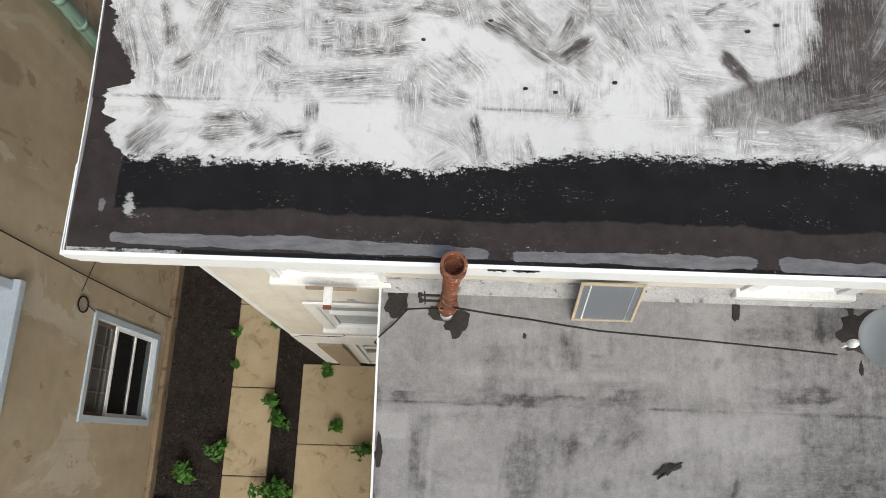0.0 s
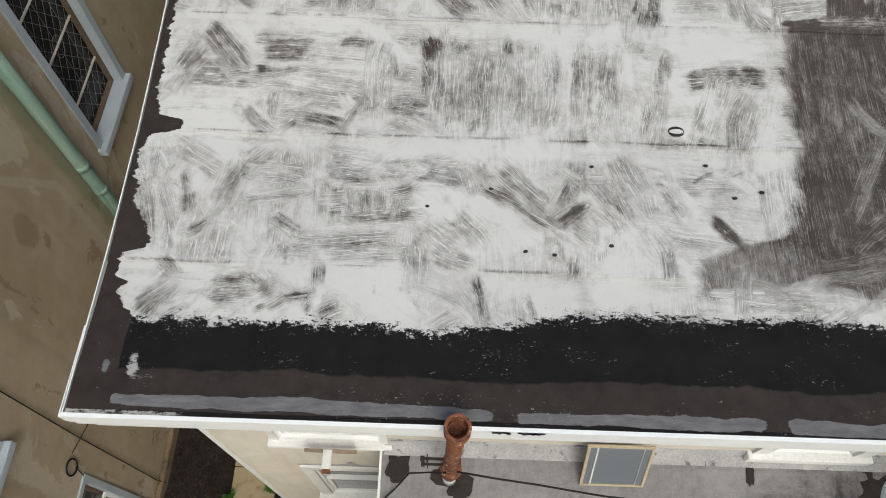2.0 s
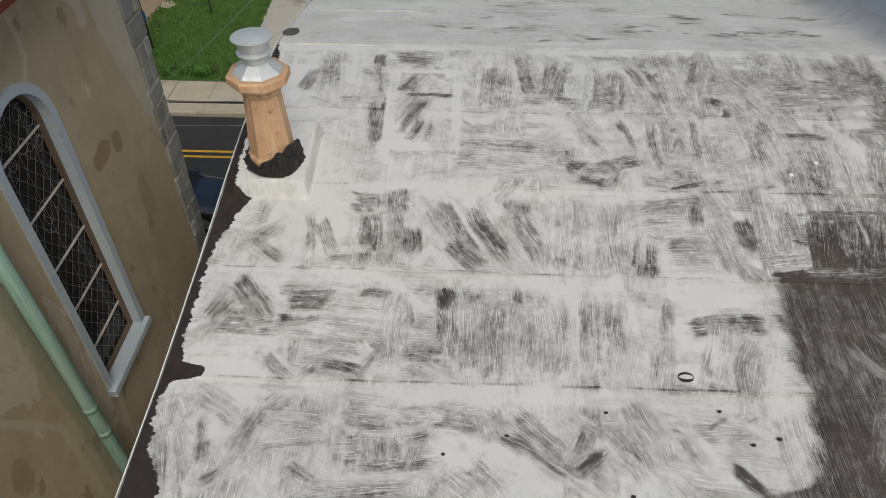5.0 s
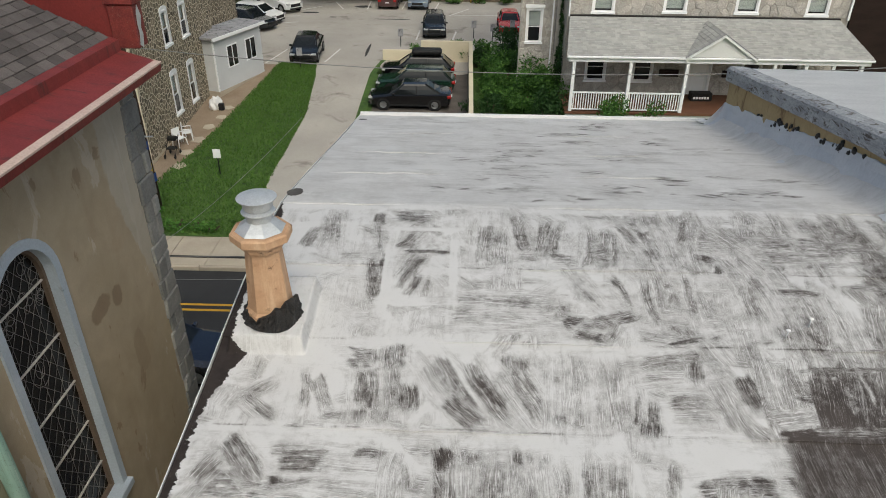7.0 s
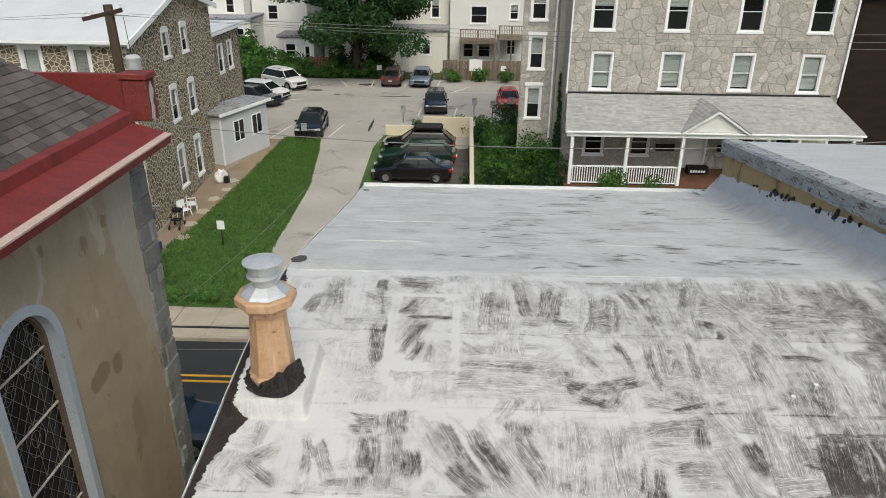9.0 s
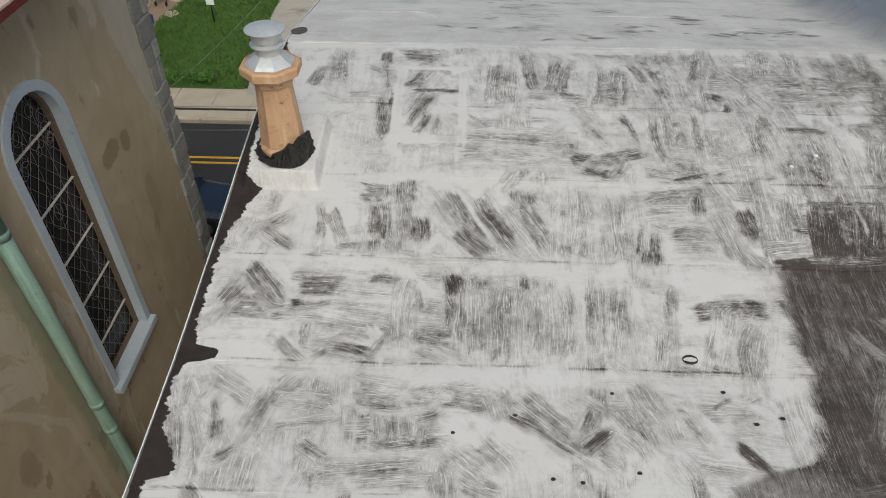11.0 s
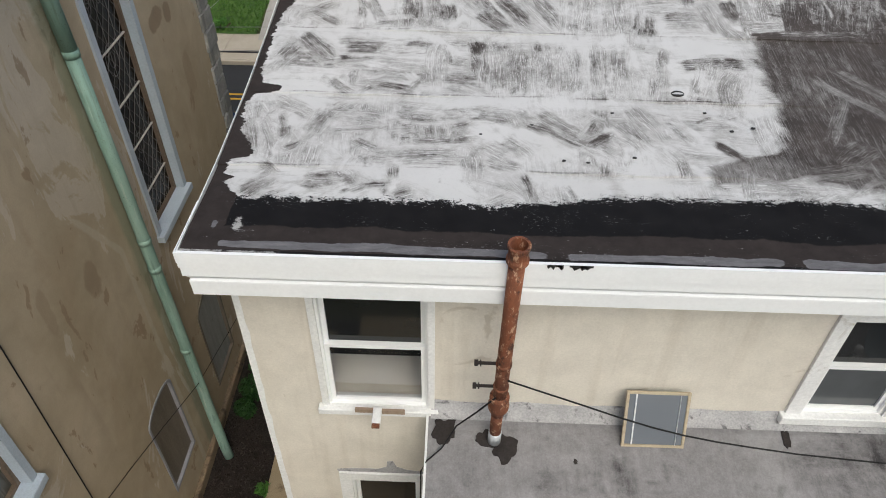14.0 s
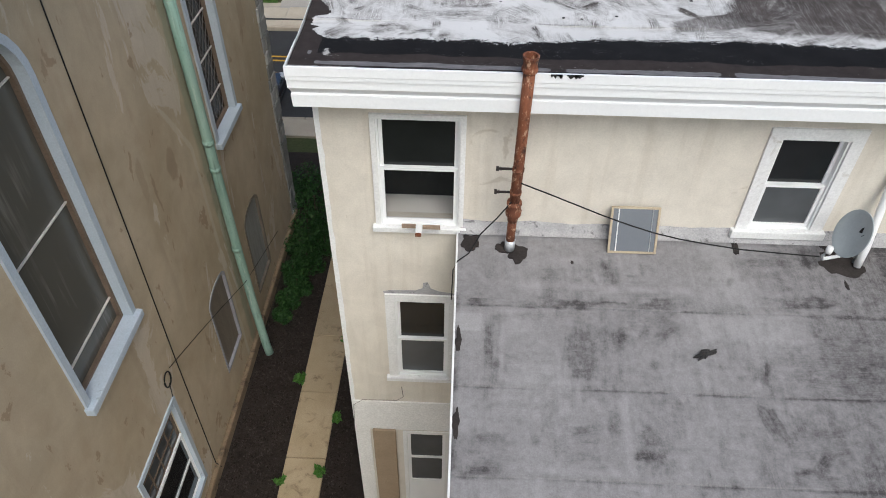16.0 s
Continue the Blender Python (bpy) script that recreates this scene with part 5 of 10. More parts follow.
WLAPS = (1.415, 0.34, -0.65, -1.58, -2.6, -3.5, -4.2)
WORN_SHADED = worn_shaded_wing()
for k, (a, b) in enumerate(zip(WLAPS, WLAPS[1:])):
    nx, ny = 360, 70
    xs, ys = np.linspace(WX, XR, nx), np.linspace(a + (0.05 if k else 0), b, ny)
    X, Y = np.meshgrid(xs, ys)
    lip = 0.007 * (np.arange(ny) / (ny - 1))[:, None] * 0 + 0.007 * (a + 0.05 - Y) / (a - b)
    Z = wing_z(Y) + lip + 0.010 * np.sin(2.3 * X + k) * np.sin(1.7 * Y) + (0.05 * smooth(Y, 1.25, 1.44) ** 2)
    V = np.stack([X, Y, Z], -1).reshape(-1, 3)
    I = np.arange(nx * ny).reshape(ny, nx)
    Q = np.stack([I[:-1, :-1], I[1:, :-1], I[1:, 1:], I[:-1, 1:]], -1).reshape(-1, 4)
    skirt = V[-nx:].copy()
    skirt[:, 2] -= 0.02
    n0 = len(V)
    rim = np.stack([I[-1, :-1], n0 + np.arange(nx - 1), n0 + np.arange(1, nx), I[-1, 1:]], -1)
    me = grid_mesh("roofing_sheet", np.vstack([V, skirt]), np.vstack([Q, rim]))
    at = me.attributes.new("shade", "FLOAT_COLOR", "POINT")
    val = WORN_SHADED.at(np.append(V[:, 0], skirt[:, 0]), np.append(V[:, 1], skirt[:, 1]))
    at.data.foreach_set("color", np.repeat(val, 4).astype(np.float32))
    i = np.clip(np.round((np.append(V[:, 1], skirt[:, 1]) - WORN_SHADED.y0) / WORN_SHADED.step).astype(int), 0, len(WORN_SHADED.ys) - 1)
    j = np.clip(np.round((np.append(V[:, 0], skirt[:, 0]) - WORN_SHADED.x0) / WORN_SHADED.step).astype(int), 0, len(WORN_SHADED.xs) - 1)
    at = me.attributes.new("brush", "FLOAT_VECTOR", "POINT")
    at.data.foreach_set("vector", np.stack([WORN_SHADED.u[i, j], WORN_SHADED.v[i, j], 0 * val], -1).astype(np.float32).ravel())
    mesh_part("roofing_sheet", me, M_LOW, wing, "", smooth=True)
# upturned strip of roofing against the house wall
bm = bmesh.new()
rng = random.Random(8)
prev = None
for i in range(90):
    x = WX + 0.02 + i * (XR - WX - 0.04) / 89
    up = 6.15 + 0.03 * (noise.noise((x * 2.2, 0, 0))) + 0.01 * rng.random()
    ring = [bm.verts.new(p) for p in ((x, YW - 0.12, 6.03), (x, YW - 0.03, 6.06), (x, YW - 0.008, up), (x, YW - 0.001, up + 0.003))]
    if prev:
        for j in range(3):
            bm.faces.new((prev[j], prev[j + 1], ring[j + 1], ring[j]))
    prev = ring
part("upturn", bm, M_UPTURN, wing, smooth=True)
block("side_wall", (WX + 0.03, WX + 0.25, WY0 + 0.1, YW - 0.005, -1.6, wing_z(WY0) - 0.05), M_CREAM, wing)
block("rear_wall", (WX + 0.03, XR, WY0 + 0.02, WY0 + 0.2, -1.6, wing_z(WY0) - 0.03), M_CREAM, wing)
bm = bmesh.new()
for y0, y1 in ((WY0, -1.2), (-1.19, YW - 0.01)):
    vs = [bm.verts.new((x, y, wing_z(y) + dz)) for y in (y0, y1) for x, dz in ((WX - 0.002, 0.014), (WX - 0.022, 0.016), (WX - 0.026, -0.10), (WX - 0.0, -0.10))]
    for i in range(3):
        bm.faces.new((vs[i], vs[i + 1], vs[i + 5], vs[i + 4]))
part("drip_edge", bm, M_EDGE, wing, "white metal drip edge")


def smear(name, x, y, w, h, zf, material, parent=None, seed=1, n=26, thick=0.008, label="", spikes=0.35):
    """A flat, ragged dab of roof cement lying on a surface of height zf(y)."""
    rng = random.Random(seed)
    bm = bmesh.new()
    ring = []
    for i in range(n):
        a = 2 * math.pi * i / n
        r = 1 + spikes * noise.noise((math.cos(a) * 1.6 + seed * 3.1, math.sin(a) * 1.6, seed)) + 0.18 * (rng.random() - 0.5)
        ring.append((x + w / 2 * r * math.cos(a), y + h / 2 * r * math.sin(a)))
    top = [bm.verts.new((px, py, zf(py) + thick)) for px, py in ring]
    low = [bm.verts.new((px + 0.006 * (px - x), py + 0.006 * (py - y), zf(py) - 0.004)) for px, py in ring]
    mid = bm.verts.new((x, y, zf(y) + thick * 1.8))
    for i in range(n):
        j = (i + 1) % n
        bm.faces.new((top[i], top[j], mid))
        bm.faces.new((top[j], top[i], low[i], low[j]))
    return part(name, bm, material, parent, label)

# ---- the church beside it ----
CX = -5.38
M_PLINTH = surface("damp_brown_render", (0.20, 0.145, 0.09), (0.29, 0.215, 0.14), 1.5, 40, 0.9, 0.4, 0.01, grain=0.3, c3=(0.11, 0.08, 0.055), stain=(0.54, 0.66))
church = thing("church", "tan stucco church with red metal eaves", "church")
CM = EAST(CX)
CH_A, CH_B = (6.15, 7.36, 3.95, 8.43), (0.11, 1.60, 3.98, 8.53)       # tall arched windows
CH_D, CH_E, CH_F = (0.20, 1.65, -0.68, 1.71), (3.80, 4.86, -0.28, 1.86), (6.38, 7.56, -0.58, 1.72)
bm = bmesh.new()
slab_with_holes(bm, rect(-9.0, 10.42, -1.6, 9.72), [arch(*CH_A), arch(*CH_B), rect(*CH_D), arch(*CH_E, rise=0.22), arch(*CH_F, rise=0.28)], CM, 0.35)
part("side_wall", bm, M_CHURCH, church, "tan stucco wall with stains and patches")
block("front_wall", (-16.0, CX - 0.36, 10.07, 10.42, -1.6, 9.7), M_CHURCH, church)
block("plinth", (CX, CX + 0.10, -9.0, 10.2, -1.6, -1.06), M_PLINTH, church, "damp brown plinth", 0.02)


def church_window(name, label, dims, trim, leaded, sill=0.12):
    t = thing(name, label, "window", "church windows", "structure")
    loop = arch(*dims)
    bm = bmesh.new()
    outer = grow(loop, trim)
    outer[0], outer[1] = (dims[0] - trim, dims[2]), (dims[1] + trim, dims[2])
    band(bm, loop, outer, CM, -0.035, 0.16)
    part("casing", bm, M_BLUETRIM, t)
    bm = bmesh.new()
    box(bm, CX - 0.17, CX + 0.12, dims[0] - trim - 0.03, dims[1] + trim + 0.03, dims[2] - sill, dims[2] + 0.008, 0.01)
    part("window_sill", bm, M_BLUETRIM, t)
    bm = bmesh.new()
    band(bm, grow(loop, -0.05), loop, CM, 0.11, 0.19)
    part("window_frame", bm, M_FRAME_BROWN, t)
    bm = bmesh.new()
    ins = grow(loop, -0.05)
    filled(bm, ins, CM, 0.175)
    pane = part("pane", bm, M_LEADGLASS if leaded else M_STORM, t)
    u0, u1, v0, v1 = dims
    if leaded:
        bm = bmesh.new()
        r = (u1 - u0) / 2 - 0.04
        c = (u0 + u1) / 2
        def lead(p, q, w=0.0038):
            p, q = CM @ Vector((*p, 0.168)), CM @ Vector((*q, 0.168))
            tube(bm, [p, q], w, 4, False)
        spring = v1 - r
        def inside(u, v):
            if v < v0 + 0.02 or abs(u - c) > r:
                return False
            return v < spring or (u - c) ** 2 + (v - spring) ** 2 < r * r
        def clipped(p, q, n=40):
            run = None
            for i in range(n + 1):
                s = (p[0] + (q[0] - p[0]) * i / n, p[1] + (q[1] - p[1]) * i / n)
                if inside(*s):
                    run = (run[0], s) if run else (s, s)
                elif run:
                    lead(*run)
                    run = None
            if run:
                lead(*run)
        k = -3.0
        while v0 + k < v1 + 2:
            clipped((u0, v0 + k), (u1, v0 + k + (u1 - u0) * 1.25), 60)
            clipped((u0, v0 + k), (u1, v0 + k - (u1 - u0) * 1.25), 60)
            k += 0.26
        for fx in (-0.55, 0.0, 0.55):
            clipped((c + fx * r, v0), (c + fx * r, v1), 60)
        for cv, rad in ((v0 + 0.62 * (v1 - v0), 0.19), (v0 + 0.62 * (v1 - v0), 0.09), (v0 + 0.30 * (v1 - v0), 0.13), (v0 + 0.13 * (v1 - v0), 0.10)):
            pts = [(c + rad * math.cos(a * math.pi / 8), cv + 1.3 * rad * math.sin(a * math.pi / 8)) for a in range(17)]
            for p, q in zip(pts, pts[1:]):
                lead(p, q, 0.0045)
        rr = random.Random(5)
        for i in range(26):
            cu, cv, rad = c + (rr.random() - 0.5) * 1.7 * r, v1 - rr.random() * 0.95, 0.05 + 0.06 * rr.random()
            pts = [(cu + rad * math.cos(a * math.pi / 5), cv + rad * math.sin(a * math.pi / 5)) for a in range(11)]
            for p, q in zip(pts, pts[1:]):
                if inside(*p) and inside(*q):
                    lead(p, q, 0.004)
        part("lead_came", bm, M_LEAD, t, "thin grey lead cames in leaf and lattice pattern")
    bars = (0.127, 0.308, 0.476, 0.659, 0.848) if leaded else (0.095, 0.472, 0.848)
    for f in bars:
        v = v0 + f * (v1 - v0)
        block("crossbar", (CX - 0.172, CX - 0.145, u0 + 0.03, u1 - 0.03, v - 0.009, v + 0.009), M_PALEBAR, t)
    # flat dark sheet in place of the church's dim interior
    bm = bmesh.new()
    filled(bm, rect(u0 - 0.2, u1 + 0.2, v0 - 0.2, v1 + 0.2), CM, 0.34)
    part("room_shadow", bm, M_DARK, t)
    return t


M_FRAME_BROWN = surface("brown_window_frame", (0.12, 0.085, 0.06), (0.18, 0.13, 0.095), 3, 40, 0.7)
M_LEAD = surface("lead_came", (0.13, 0.12, 0.115), (0.20, 0.19, 0.18), 6, 50, 0.6)
M_PALEBAR = surface("pale_painted_bar", (0.55, 0.52, 0.48), (0.66, 0.63, 0.59), 4, 40, 0.6)
M_LEADGLASS = clear_glass("dark_leaded_glass", (0.006, 0.006, 0.007), 0.25)
M_RED = surface("dark_red_painted_metal", (0.165, 0.022, 0.020), (0.235, 0.034, 0.030), 1.3, 40, 0.55, 0.2, 0.004, grain=0.3, c3=(0.10, 0.024, 0.020), stain=(0.55, 0.68), stretch=(1, 2.5, 0.6))
M_REDPALE = surface("worn_pinkish_fascia", (0.50, 0.36, 0.31), (0.60, 0.47, 0.41), 3, 40, 0.7, 0.3, grain=0.3, c3=(0.35, 0.13, 0.10))
M_SHINGLE = surface("grey_brown_shingle", (0.085, 0.072, 0.068), (0.13, 0.112, 0.106), 2.5, 70, 0.9, 0.5, 0.006, vary=0.45, grain=0.35)
M_SHINGLE_FAR = surface("grey_brown_shingle_joined", (0.085, 0.072, 0.068), (0.13, 0.112, 0.106), 2.5, 70, 0.9, 0.5, 0.006, island=0.45, grain=0.35)
M_QUOIN = surface("grey_corner_stone", (0.23, 0.23, 0.225), (0.34, 0.335, 0.32), 3, 30, 0.85, 0.6, 0.02, vary=0.35, grain=0.3)


def storm_glass():
    """Old storm glazing: base grey lifted to stand for reflected sky, with runs of pale dirt."""
    m = Mat("dirty_storm_glass", 0.25)
    run = m.noise(1.0, 4, 0.6, m.scaled(9, 9, 0.5))
    hi = m.map(m.noise(0.9, 3), 0.45, 0.65)
    c = m.mix(m.math("MULTIPLY", m.map(run, 0.5, 0.8), m.math("MULTIPLY", hi, 0.6)), (0.085, 0.082, 0.070), (0.36, 0.35, 0.31))
    m.color(c)
    return m.m


M_STORM = storm_glass()
church_window("window_4", "tall arched leaded window in pale blue wooden casing", CH_A, 0.13, True)
church_window("window_5", "large arched window with dirty storm glass, blue casing", CH_B, 0.11, False)

win = thing("window_6", "ground window with small panes, white sash, blue casing", "window", "church windows", "structure")
bm = bmesh.new()
u0, u1, v0, v1 = CH_D
band(bm, rect(u0, u1, v0, v1), rect(u0 - 0.10, u1 + 0.10, v0 - 0.10, v1 + 0.10), CM, -0.03, 0.06)
part("casing", bm, M_BLUETRIM, win)
mid = v0 + (v1 - v0) * 0.62
for nm, a, b, d in (("upper_sash", mid - 0.02, v1, 0.09), ("lower_sash", v0, mid + 0.03, 0.05)):
    bm = bmesh.new()
    ins = rect(u0 + 0.06, u1 - 0.06, a + 0.05, b - 0.05)
    band(bm, ins, rect(u0, u1, a, b), CM, d, d + 0.04)
    if nm == "upper_sash":
        for f in (0.25, 0.5, 0.75):
            uu = u0 + f * (u1 - u0)
            box(bm, CX - d - 0.03, CX - d, uu - 0.01, uu + 0.01, a + 0.05, b - 0.05)
        for f in (0.35, 0.68):
            vv = a + f * (b - a)
            box(bm, CX - d - 0.03, CX - d, u0 + 0.06, u1 - 0.06, vv - 0.01, vv + 0.01)
    else:
        vv = (a + b) / 2
        box(bm, CX - d - 0.03, CX - d, u0 + 0.06, u1 - 0.06, vv - 0.025, vv + 0.025)
    s = part(nm, bm, M_FRAME_BROWN if nm == "upper_sash" else M_VINYL, win)
    bm = bmesh.new()
    filled(bm, ins, CM, d + 0.02)
    part("pane", bm, M_GLASS_GREY if nm == "upper_sash" else M_GLASS, s)
# interior darkness painted as one dark sheet
bm = bmesh.new()
filled(bm, rect(u0 - 0.2, u1 + 0.2, v0 - 0.2, v1 + 0.2), CM, 0.6)
part("room_shadow", bm, M_DARK, win)

M_BOARD_TAN = surface("tan_painted_board", (0.33, 0.25, 0.17), (0.39, 0.30, 0.21), 2, 40, 0.8, c3=(0.25, 0.19, 0.13))
M_BOARD_BROWN = surface("grey_brown_board", (0.15, 0.125, 0.10), (0.20, 0.17, 0.135), 2, 40, 0.6, c3=(0.26, 0.225, 0.18), stretch=(1, 3, 0.5))
M_GREYTRIM = surface("grey_lilac_painted_frame", (0.26, 0.26, 0.285), (0.34, 0.34, 0.365), 2, 40, 0.7, grain=0.2, c3=(0.28, 0.25, 0.22))
M_BOARD_GREY = surface("pale_grey_board", (0.23, 0.235, 0.225), (0.32, 0.325, 0.31), 2, 40, 0.8, c3=(0.16, 0.15, 0.13), stretch=(1, 3, 0.5))
for nm, dims, rise, mt, lab in (("window_7", CH_E, 0.22, M_BOARD_BROWN, "blocked ground window, brown board in grey frame"), ("window_8", CH_F, 0.28, M_BOARD_GREY, "blocked ground window, pale board in thin frame")):
    win = thing(nm, lab, "window", "church windows", "structure")
    loop = arch(*dims, rise=rise)
    bm = bmesh.new()
    band(bm, grow(loop, -0.05), loop, CM, -0.012, 0.08)
    part("window_frame", bm, M_GREYTRIM if nm == "window_7" else M_BOARD_BROWN, win)
    bm = bmesh.new()
    filled(bm, grow(loop, -0.045), CM, 0.05)
    part("board", bm, mt, win)

# eaves, fascia and roof
EX = -4.80


def along_wall(name, prof, mat, y0, ends, lab=""):
    """A moulding along the church wall from y0; ends gives the far y for each point of the profile."""
    bm = bmesh.new()
    a = [bm.verts.new((x, y0, z)) for x, z in prof]
    b = [bm.verts.new((x, e, z)) for (x, z), e in zip(prof, ends)]
    for i in range(len(prof) - 1):
        bm.faces.new((a[i], a[i + 1], b[i + 1], b[i]))
    bm.faces.new(b)
    return part(name, bm, mat, church, lab)


along_wall("soffit", ((CX - 0.01, 9.34), (CX + 0.05, 9.40), (CX + 0.10, 9.52), (EX - 0.06, 9.56), (EX - 0.02, 9.58), (EX, 9.70), (CX, 9.69)), M_RED, -9.0, (10.38,) * 7, "dark red boxed soffit and fascia")
along_wall("worn_strip", ((EX + 0.004, 9.69), (EX + 0.004, 9.715), (EX - 0.10, 9.735), (EX - 0.10, 9.72)), M_REDPALE, -9.0, (10.40,) * 4, "worn pinkish metal edge")
along_wall("gutter_slope", ((EX - 0.10, 9.73), (-5.45, 9.83), (-5.47, 9.985), (-5.68, 10.0), (-5.68, 9.7)), M_RED, -9.0, (10.40, 10.55, 10.58, 10.72, 10.72), "dark red sheet metal gutter slope")
SLOPE, HIPK = 0.75, 0.70
bm = bmesh.new()
top = 3.2
vs = [bm.verts.new(p) for p in ((-5.66, -9.0, 9.985), (-5.66, 10.70, 9.985), (-5.66 - top, 10.70 - HIPK * top, 9.985 + SLOPE * top), (-5.66 - top, -9.0, 9.985 + SLOPE * top))]
bm.faces.new(vs)
v2 = [bm.verts.new(p) for p in ((-5.66, 10.70, 9.985), (-14.0, 10.70, 9.985), (-5.66 - top, 10.70 - HIPK * top, 9.985 + SLOPE * top))]
bm.faces.new(v2)
part("roof_deck", bm, M_SHINGLE, church)
# shingles, course by course, the stretch beside the hip
roof_tiles = new("shingle_field")
roof_tiles.parent = church
rng = random.Random(12)
norm = Vector((SLOPE, 0, 1)).normalized()
rest_sh, n_sh = bmesh.new(), 0
for row in range(18):
    d0 = row * 0.155 / (1 + SLOPE * SLOPE) ** 0.5
    y_end = 10.70 - HIPK * (d0 + 0.08)
    y = y_end - 0.25 * ((row * 0.37) % 1.0)
    ends = [y_end] + [y - 0.26 * k for k in range(24)]
    for ya, yb in zip(ends, ends[1:]):
        if ya < 5.4 or ya - yb < 0.03:
            continue
        d1 = d0 + 0.168 / (1 + SLOPE * SLOPE) ** 0.5
        lift, g = 0.016 + 0.006 * rng.random(), 0.004
        bm, n_sh = (bmesh.new() if n_sh < 300 else rest_sh), n_sh + 1
        lo = [Vector((-5.655 - d0, yy, 9.985 + SLOPE * d0)) + norm * lift for yy in (ya - g, yb + g)]
        hi = [Vector((-5.655 - d1, yy, 9.985 + SLOPE * d1)) + norm * 0.004 for yy in (yb + g, ya - g)]
        base = [p - norm * 0.018 for p in lo]
        q = [bm.verts.new(p) for p in lo + hi + base]
        bm.faces.new((q[0], q[1], q[2], q[3]))
        bm.faces.new((q[4], q[5], q[1], q[0]))
        bm.faces.new((q[4], q[0], q[3]))
        bm.faces.new((q[5], q[2], q[1]))
        if bm is not rest_sh:
            part("shingle", bm, M_SHINGLE, roof_tiles)
part("shingle_rest", rest_sh, M_SHINGLE_FAR, roof_tiles)["kind"] = "stuff"
# red end wall and post at the front corner
bm = bmesh.new()
slab_with_holes(bm, [(-9.5, 9.9), (-5.72, 9.9), (-5.72, 10.50), (-9.5, 10.50)], [], REAR(11.0), 0.12)
part("front_parapet", bm, M_RED, church, "dark red painted metal parapet")
M_REDROUGH = surface("flaking_red_paint", (0.17, 0.022, 0.020), (0.26, 0.04, 0.03), 6, 45, 0.6, 0.9, 0.015, grain=0.5, c3=(0.34, 0.22, 0.14))
block("corner_post", (-5.74, -5.34, 10.95, 11.3, 9.75, 10.42), M_REDROUGH, church, "flaking dark red corner post", 0.02)
block("post_cap", (-5.77, -5.31, 10.92, 11.33, 10.42, 10.52), M_REDROUGH, church, "", 0.015)
bm = bmesh.new()
slab_with_holes(bm, [(11.0, 9.80), (11.10, 9.74), (11.16, 9.93), (11.13, 10.05), (11.20, 10.22), (11.12, 10.40), (11.06, 10.30), (11.03, 10.12), (11.05, 9.98)], [], EAST(-5.332), 0.006)
part("post_flashing", bm, M_GALV, church, "torn grey metal flashing")
# corner stones up the front corner
rng = random.Random(21)
z = -1.3
k = 0
while z < 9.3:
    h = 0.30 + 0.16 * rng.random()
    ln = 0.48 + 0.10 * rng.random()
    cut = 10.47 - ln * (0.30 + 0.4 * rng.random())
    for y0, y1 in ([(10.47 - ln, 10.48)] if k % 3 == 0 else [(10.47 - ln, cut - 0.008), (cut + 0.008, 10.48)]):
        bm = bmesh.new()
        box(bm, CX - 0.45, CX + 0.025 + 0.03 * rng.random(), y0, y1, z + 0.006, z + h - 0.006, 0.022)
        for v in bm.verts:
            v.co += Vector((0.02 * noise.noise(v.co * 9), 0.025 * noise.noise(v.co * 7 + Vector((3, 0, 0))), 0.0))
        part("corner_stone", bm, M_QUOIN, church)
    z += h
    k += 1

# ---- ground ----
def ground_z(x, y):
    """Flat by the houses and the street, rising gently beyond it to the parking lot."""
    rise = min(max(0.0, (y - 24.0) * 0.075), 1.5)
    if -5.45 < x < 0.16 and 36.0 < y < 45.98:      # the level parking pad, cut into the slope
        rise = min(rise, 1.02)
    return -1.32 + rise


def ground_grid():
    xs = [-900, -300, -120, -60, -40, -30] + sorted(list(np.arange(-26, 30, 2.0)) + [-5.6, -5.4, 0.1, 0.2]) + [40, 60, 120, 300, 900]
    ys = [-900, -200, -60, -20, -10] + sorted(list(np.arange(-6, 90, 2.0)) + [45.9]) + [110, 160, 300, 900, 2500]
    verts = [(x, y, ground_z(x, y) - (0.16 if 14.6 < y < 23 else 0.05)) for y in ys for x in xs]
    n = len(xs)
    faces = [(j * n + i, j * n + i + 1, (j + 1) * n + i + 1, (j + 1) * n + i) for j in range(len(ys) - 1) for i in range(n - 1)]
    return verts, faces


M_EARTH = surface("bare_earth_and_grass", (0.06, 0.075, 0.03), (0.10, 0.10, 0.05), 0.4, 14, 0.95, 0.5, 0.02, grain=0.4)
tagged(raw("ground", *ground_grid(), M_EARTH), "earth ground with patchy grass", "ground", "", "structure")


def sheet(name, x0, x1, y0, y1, material, lift, label, category, nx=8, ny=8, slant=0.0):
    """A ground cover laid over the terrain; slant shifts it in x as y grows."""
    verts = [(x0 + (x1 - x0) * i / nx + slant * (y0 + (y1 - y0) * j / ny - y0), y0 + (y1 - y0) * j / ny, ground_z(x0 + (x1 - x0) * i / nx, y0 + (y1 - y0) * j / ny) + lift) for j in range(ny + 1) for i in range(nx + 1)]
    faces = [(j * (nx + 1) + i, j * (nx + 1) + i + 1, (j + 1) * (nx + 1) + i + 1, (j + 1) * (nx + 1) + i) for j in range(ny) for i in range(nx)]
    return tagged(raw(name, verts, faces, material), label, category, "", "structure")


